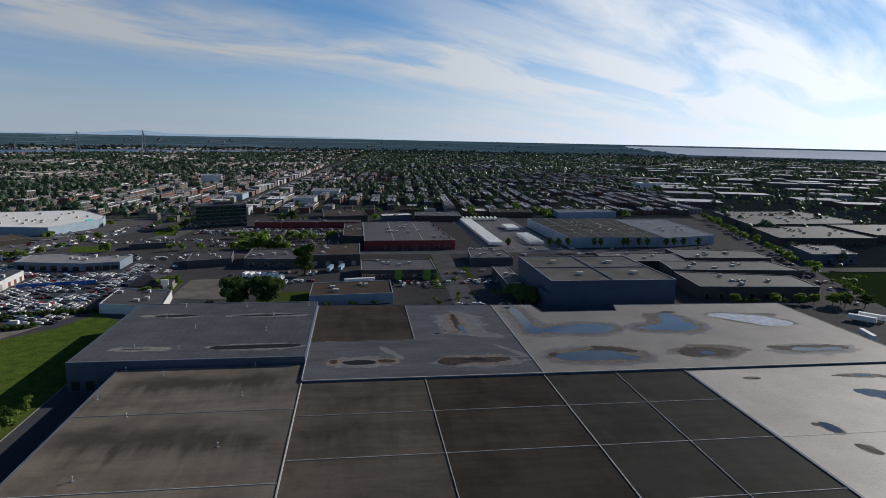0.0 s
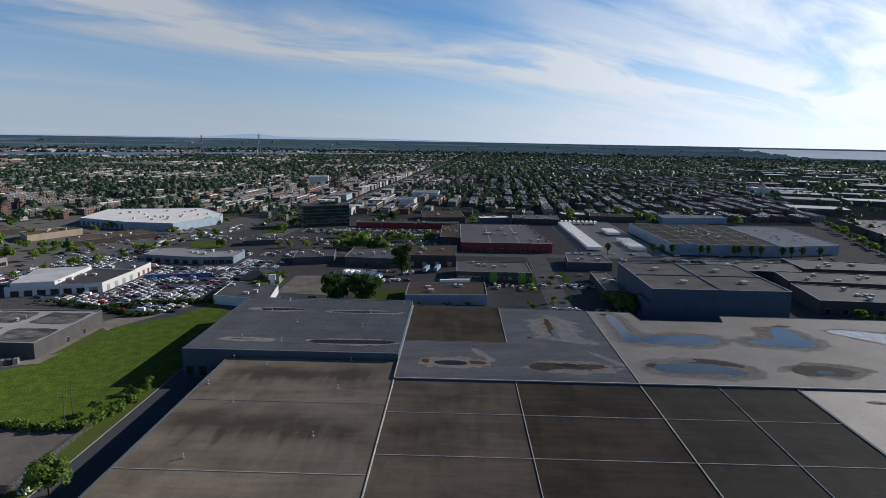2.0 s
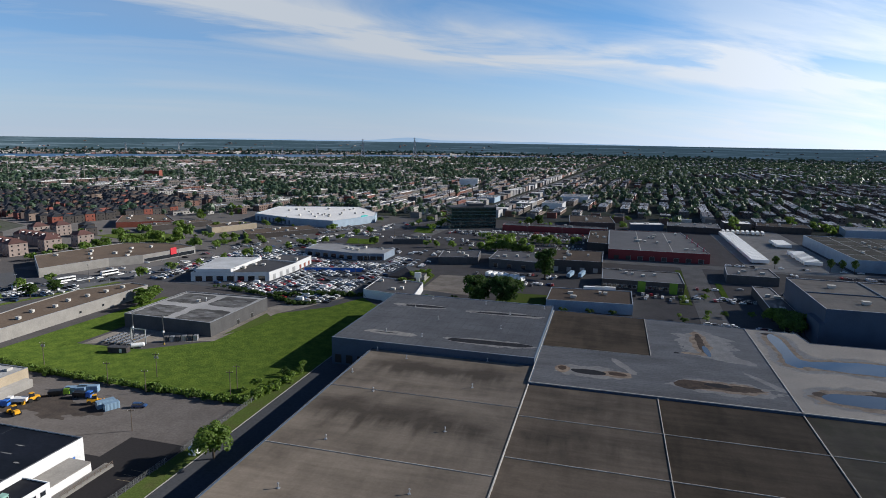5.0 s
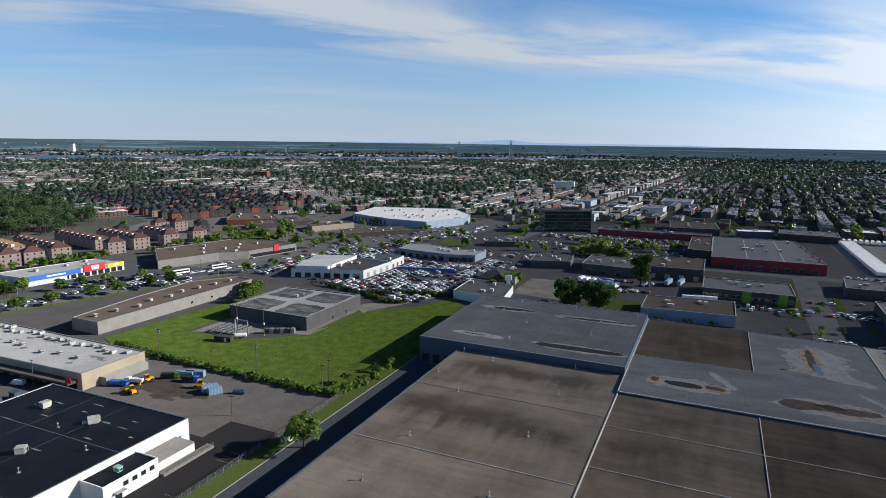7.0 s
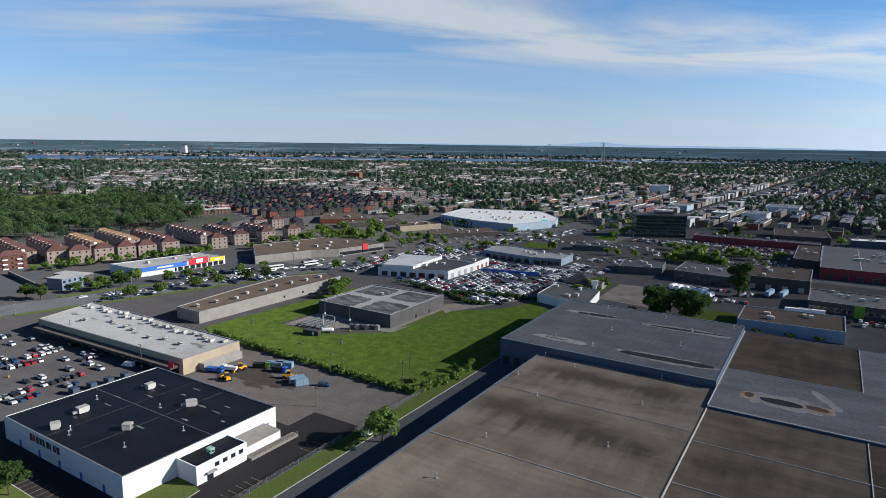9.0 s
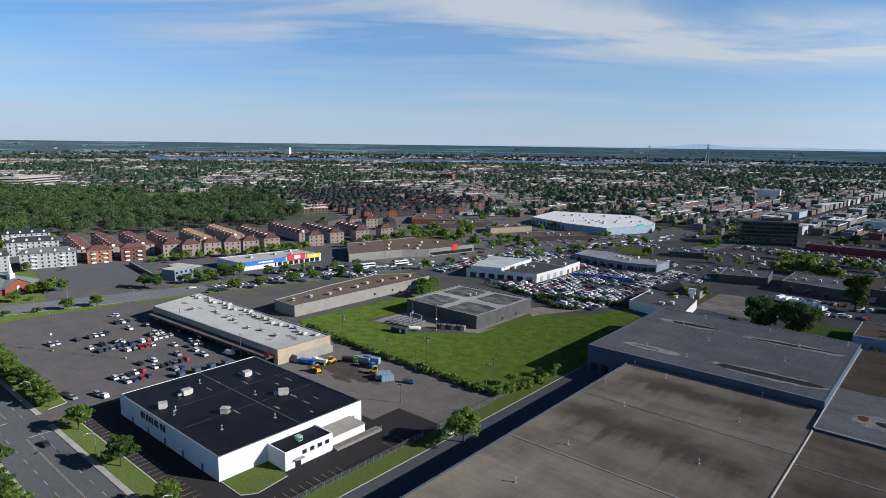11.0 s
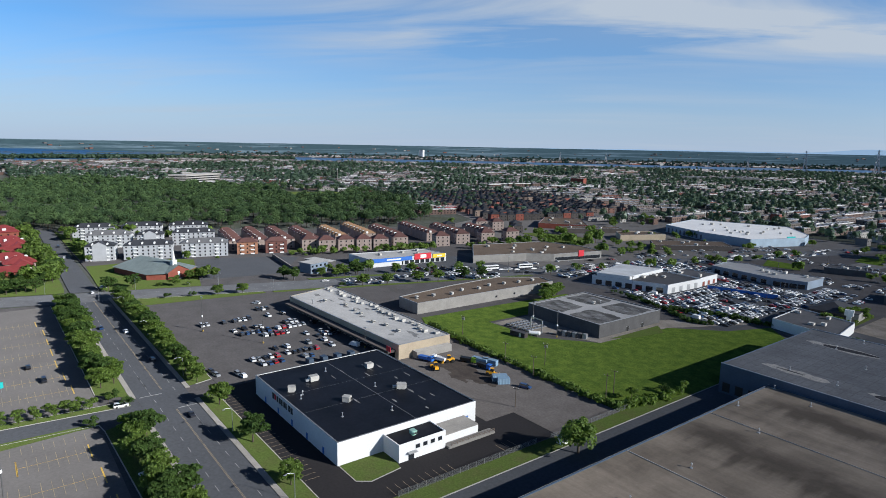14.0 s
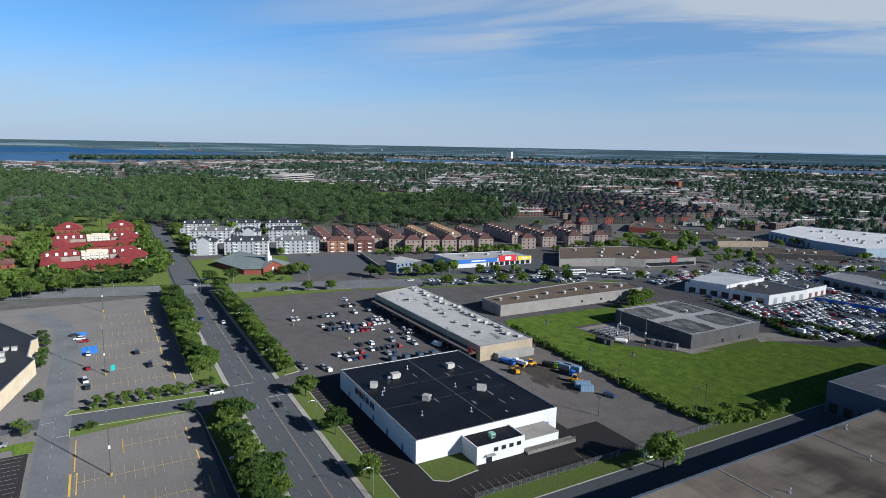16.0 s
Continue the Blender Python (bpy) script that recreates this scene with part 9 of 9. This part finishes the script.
tagged(new("street_blocks", boxes_mesh("street_blocks", ll, hh, palette("shop_walls", [(0.20, 0.195, 0.19), (0.12, 0.085, 0.072), (0.36, 0.36, 0.36), (0.14, 0.14, 0.15)], 0.8, island=True), tt, walls_only=True)), "two storey blocks lining the street", "buildings", kind="stuff")
a, b_ = ll.copy(), hh.copy()
a[:, 2], b_[:, 2] = hh[:, 2] - 0.1, hh[:, 2] + 0.4
tagged(new("street_block_roofs", boxes_mesh("street_block_roofs", a, b_, PALE_MIX, tt)), "pale and dark roofs along the street", "roofs", kind="stuff")

# trees between the houses, thinning into woods at the horizon
n = 82000
az = np.radians(rng.uniform(-112, 62, n))
r = np.sqrt(rng.uniform(520 ** 2, 3600 ** 2, n))
x, y = r * np.sin(az), r * np.cos(az)
ok = town_ok(x, y) | (inside(EAST, x, y) & (rng.random(n) < 0.85)) | (inside(QUARTER, x, y) & (rng.random(n) < 0.4))
clump = np.sin(x / 97 + 1.3 * np.sin(y / 140)) + np.sin(y / 83 + 1.1 * np.sin(x / 120))
ok &= rng.random(n) < np.clip(0.50 + 0.42 * clump, 0.10, 1.0)
ok &= ~((np.hypot(x, y) < 900) & (rng.random(n) < 0.2))
ok &= ~(inside(SHORE, x, y) & (rng.random(n) < 0.93))
ok &= ~((x > -420) & (rng.random(n) < np.where(np.hypot(x, y) < 1500, 0.52, 0.34)))
x, y = x[ok], y[ok]
sz = rng.uniform(2.6, 5.4, len(x)) + 2.2 * rng.random(len(x)) ** 3
near = np.hypot(x, y) < 1500
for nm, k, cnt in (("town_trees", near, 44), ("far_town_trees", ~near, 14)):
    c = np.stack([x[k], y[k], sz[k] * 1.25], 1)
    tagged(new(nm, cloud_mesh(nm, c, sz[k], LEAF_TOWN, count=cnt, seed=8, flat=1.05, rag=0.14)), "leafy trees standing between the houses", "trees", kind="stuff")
n = 13000
az = np.radians(rng.uniform(-112, 62, n))
r = np.sqrt(rng.uniform(2900 ** 2, 4480 ** 2, n))
x, y = r * np.sin(az), r * np.cos(az)
FARBANK = [(-4400, 1000), (-3800, 1150), (-3460, 1640), (-2680, 2480), (-2000, 3080), (-1250, 3800), (-480, 4080), (-90, 3850), (0, 4500), (-4500, 4500)]
ok = (~inside(SHORE, x, y) | inside(FARBANK, x, y)) & ~inside(LAKE, x, y) & ~((np.degrees(az) > 24) & (r > 4540))
ok &= (r > 3500) | (rng.random(n) < 0.7)
ok &= dry(az, r)
x, y, r = x[ok], y[ok], r[ok]
sz = rng.uniform(4, 8.5, len(x))
c = np.stack([x, y, np.array([ground_z(v) for v in r]) + sz * 0.5], 1)
# a wooded tongue of land in the river
m_ = 1500
pa, pr = np.radians(rng.uniform(-91.5, -66, m_)), 3260 + rng.uniform(0, 1, m_) * 230
pr += 60 * np.sin(pa * 17)
pc = np.stack([pr * np.sin(pa), pr * np.cos(pa), rng.uniform(4, 9, m_)], 1)
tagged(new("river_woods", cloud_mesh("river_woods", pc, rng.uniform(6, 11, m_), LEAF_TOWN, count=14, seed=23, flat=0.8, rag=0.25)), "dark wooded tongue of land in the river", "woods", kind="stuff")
# bluish base colour carries the haze over the far woods
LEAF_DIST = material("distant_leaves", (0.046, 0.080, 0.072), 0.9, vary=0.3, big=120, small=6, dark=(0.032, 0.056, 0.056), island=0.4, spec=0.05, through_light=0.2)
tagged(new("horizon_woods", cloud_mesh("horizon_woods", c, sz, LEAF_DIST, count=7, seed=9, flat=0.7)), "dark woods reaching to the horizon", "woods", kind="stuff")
# pale specks of houses among the far woods
n = 700
az = np.radians(rng.uniform(-112, 40, n))
r = np.sqrt(rng.uniform(3200 ** 2, 4800 ** 2, n))
x, y = r * np.sin(az), r * np.cos(az)
ok = ~inside(LAKE, x, y) & ~((np.degrees(az) > 24) & (r > 4500)) & dry(az, r)
x, y, r = x[ok], y[ok], r[ok]
z = np.array([ground_z(v) for v in r])
w = rng.uniform(4, 13, len(x))
lo2, hi2 = np.stack([x - w, y - w * 0.6, z], 1), np.stack([x + w, y + w * 0.6, z + rng.uniform(4, 8, len(x))], 1)
tagged(new("far_buildings", boxes_mesh("far_buildings", lo2, hi2, HOUSE_WALL, rng.uniform(0, 3, len(x)))), "distant pale buildings among trees", "buildings", kind="stuff")

# low hills at the edge of sight; blue base and glow paint the haze
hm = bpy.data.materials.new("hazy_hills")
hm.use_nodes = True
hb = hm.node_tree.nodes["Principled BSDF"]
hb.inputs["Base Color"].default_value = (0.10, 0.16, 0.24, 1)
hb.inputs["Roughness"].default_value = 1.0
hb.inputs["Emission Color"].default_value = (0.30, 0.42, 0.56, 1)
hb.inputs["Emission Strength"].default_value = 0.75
hills = Build()
for i in range(150):
    t = [-80 + (i + k) * 0.75 for k in (0, 1)]
    z = [75 + 24 * math.exp(-((a + 18.5) / 2.2) ** 2) + 15 * math.exp(-((a + 14) / 9) ** 2) + 9 * math.exp(-((a + 4) / 7) ** 2) + 9 * math.exp(-((a + 32) / 9) ** 2) + 1.2 * math.sin(a * 1.7) + 0.8 * math.sin(a * 4.1) for a in t]
    q = [(4955 * math.sin(radians(a)), 4955 * math.cos(radians(a))) for a in t]
    hills.face((*q[0], 60), (*q[1], 60), (*q[1], z[1]), (*q[0], z[0]))
tagged(part("backdrop_hills", hills, hm), "faint hills beyond the plain with blue haze painted in", "hills", kind="structure")


def pylon(x, y, h, z=0.0):
    ob = thing("power_pylon", x, y, z, 30, "tall lattice power pylon on the horizon", "pylon", "power pylons")
    b = Build()
    for sx in (-1, 1):
        for sy in (-1, 1):
            b.tube((sx * h * 0.09, sy * h * 0.09, 0), (sx * 0.8, sy * 0.8, h), 1.5, 1.1, 4)
    for k in range(6):
        z0, z1 = h * k / 6, h * (k + 1) / 6
        w0, w1 = h * 0.09 * (1 - k / 6), h * 0.09 * (1 - (k + 1) / 6)
        for sx in (-1, 1):
            b.tube((sx * w0, -w0, z0), (sx * w1, w1, z1), 0.8, 0.8, 4).tube((-w0, sx * w0, z0), (w1, sx * w1, z1), 0.8, 0.8, 4)
    part("lattice", b, METAL, ob)
    for k in (0.7, 0.82, 0.94):
        part("crossarm", Build().box(-h * 0.14, -0.5, h * k, h * 0.14, 0.5, h * k + 0.9), METAL, ob)


for a, r, h in ((-29.5, 3300, 52), (-26.5, 3300, 58), (-22.4, 3300, 96), (-17.7, 3300, 106), (-38, 4200, 60), (-42, 4200, 55)):
    pylon(r * math.sin(radians(a)), r * math.cos(radians(a)), h)
for a, r, h in ((-62, 1500, 34), (-70, 1700, 36), (-55, 1900, 38), (-50, 1650, 36), (-45, 1500, 40), (-38, 1450, 38), (-30, 1500, 36), (-58, 2200, 40), (-52, 2300, 40)):
    x, y = r * math.sin(radians(a)), r * math.cos(radians(a))
    ob = thing("tall_pole", x, y, 0, 0, "tall pale mast among the houses", "mast", "masts in the town")
    part("pole", Build().tube((0, 0, 0), (0, 0, h), 1.0, 0.6, 6), CONCRETE, ob)
    part("head", Build().tube((0, 0, h - 4), (0, 0, h), 1.4, 1.4, 6), METAL, ob)
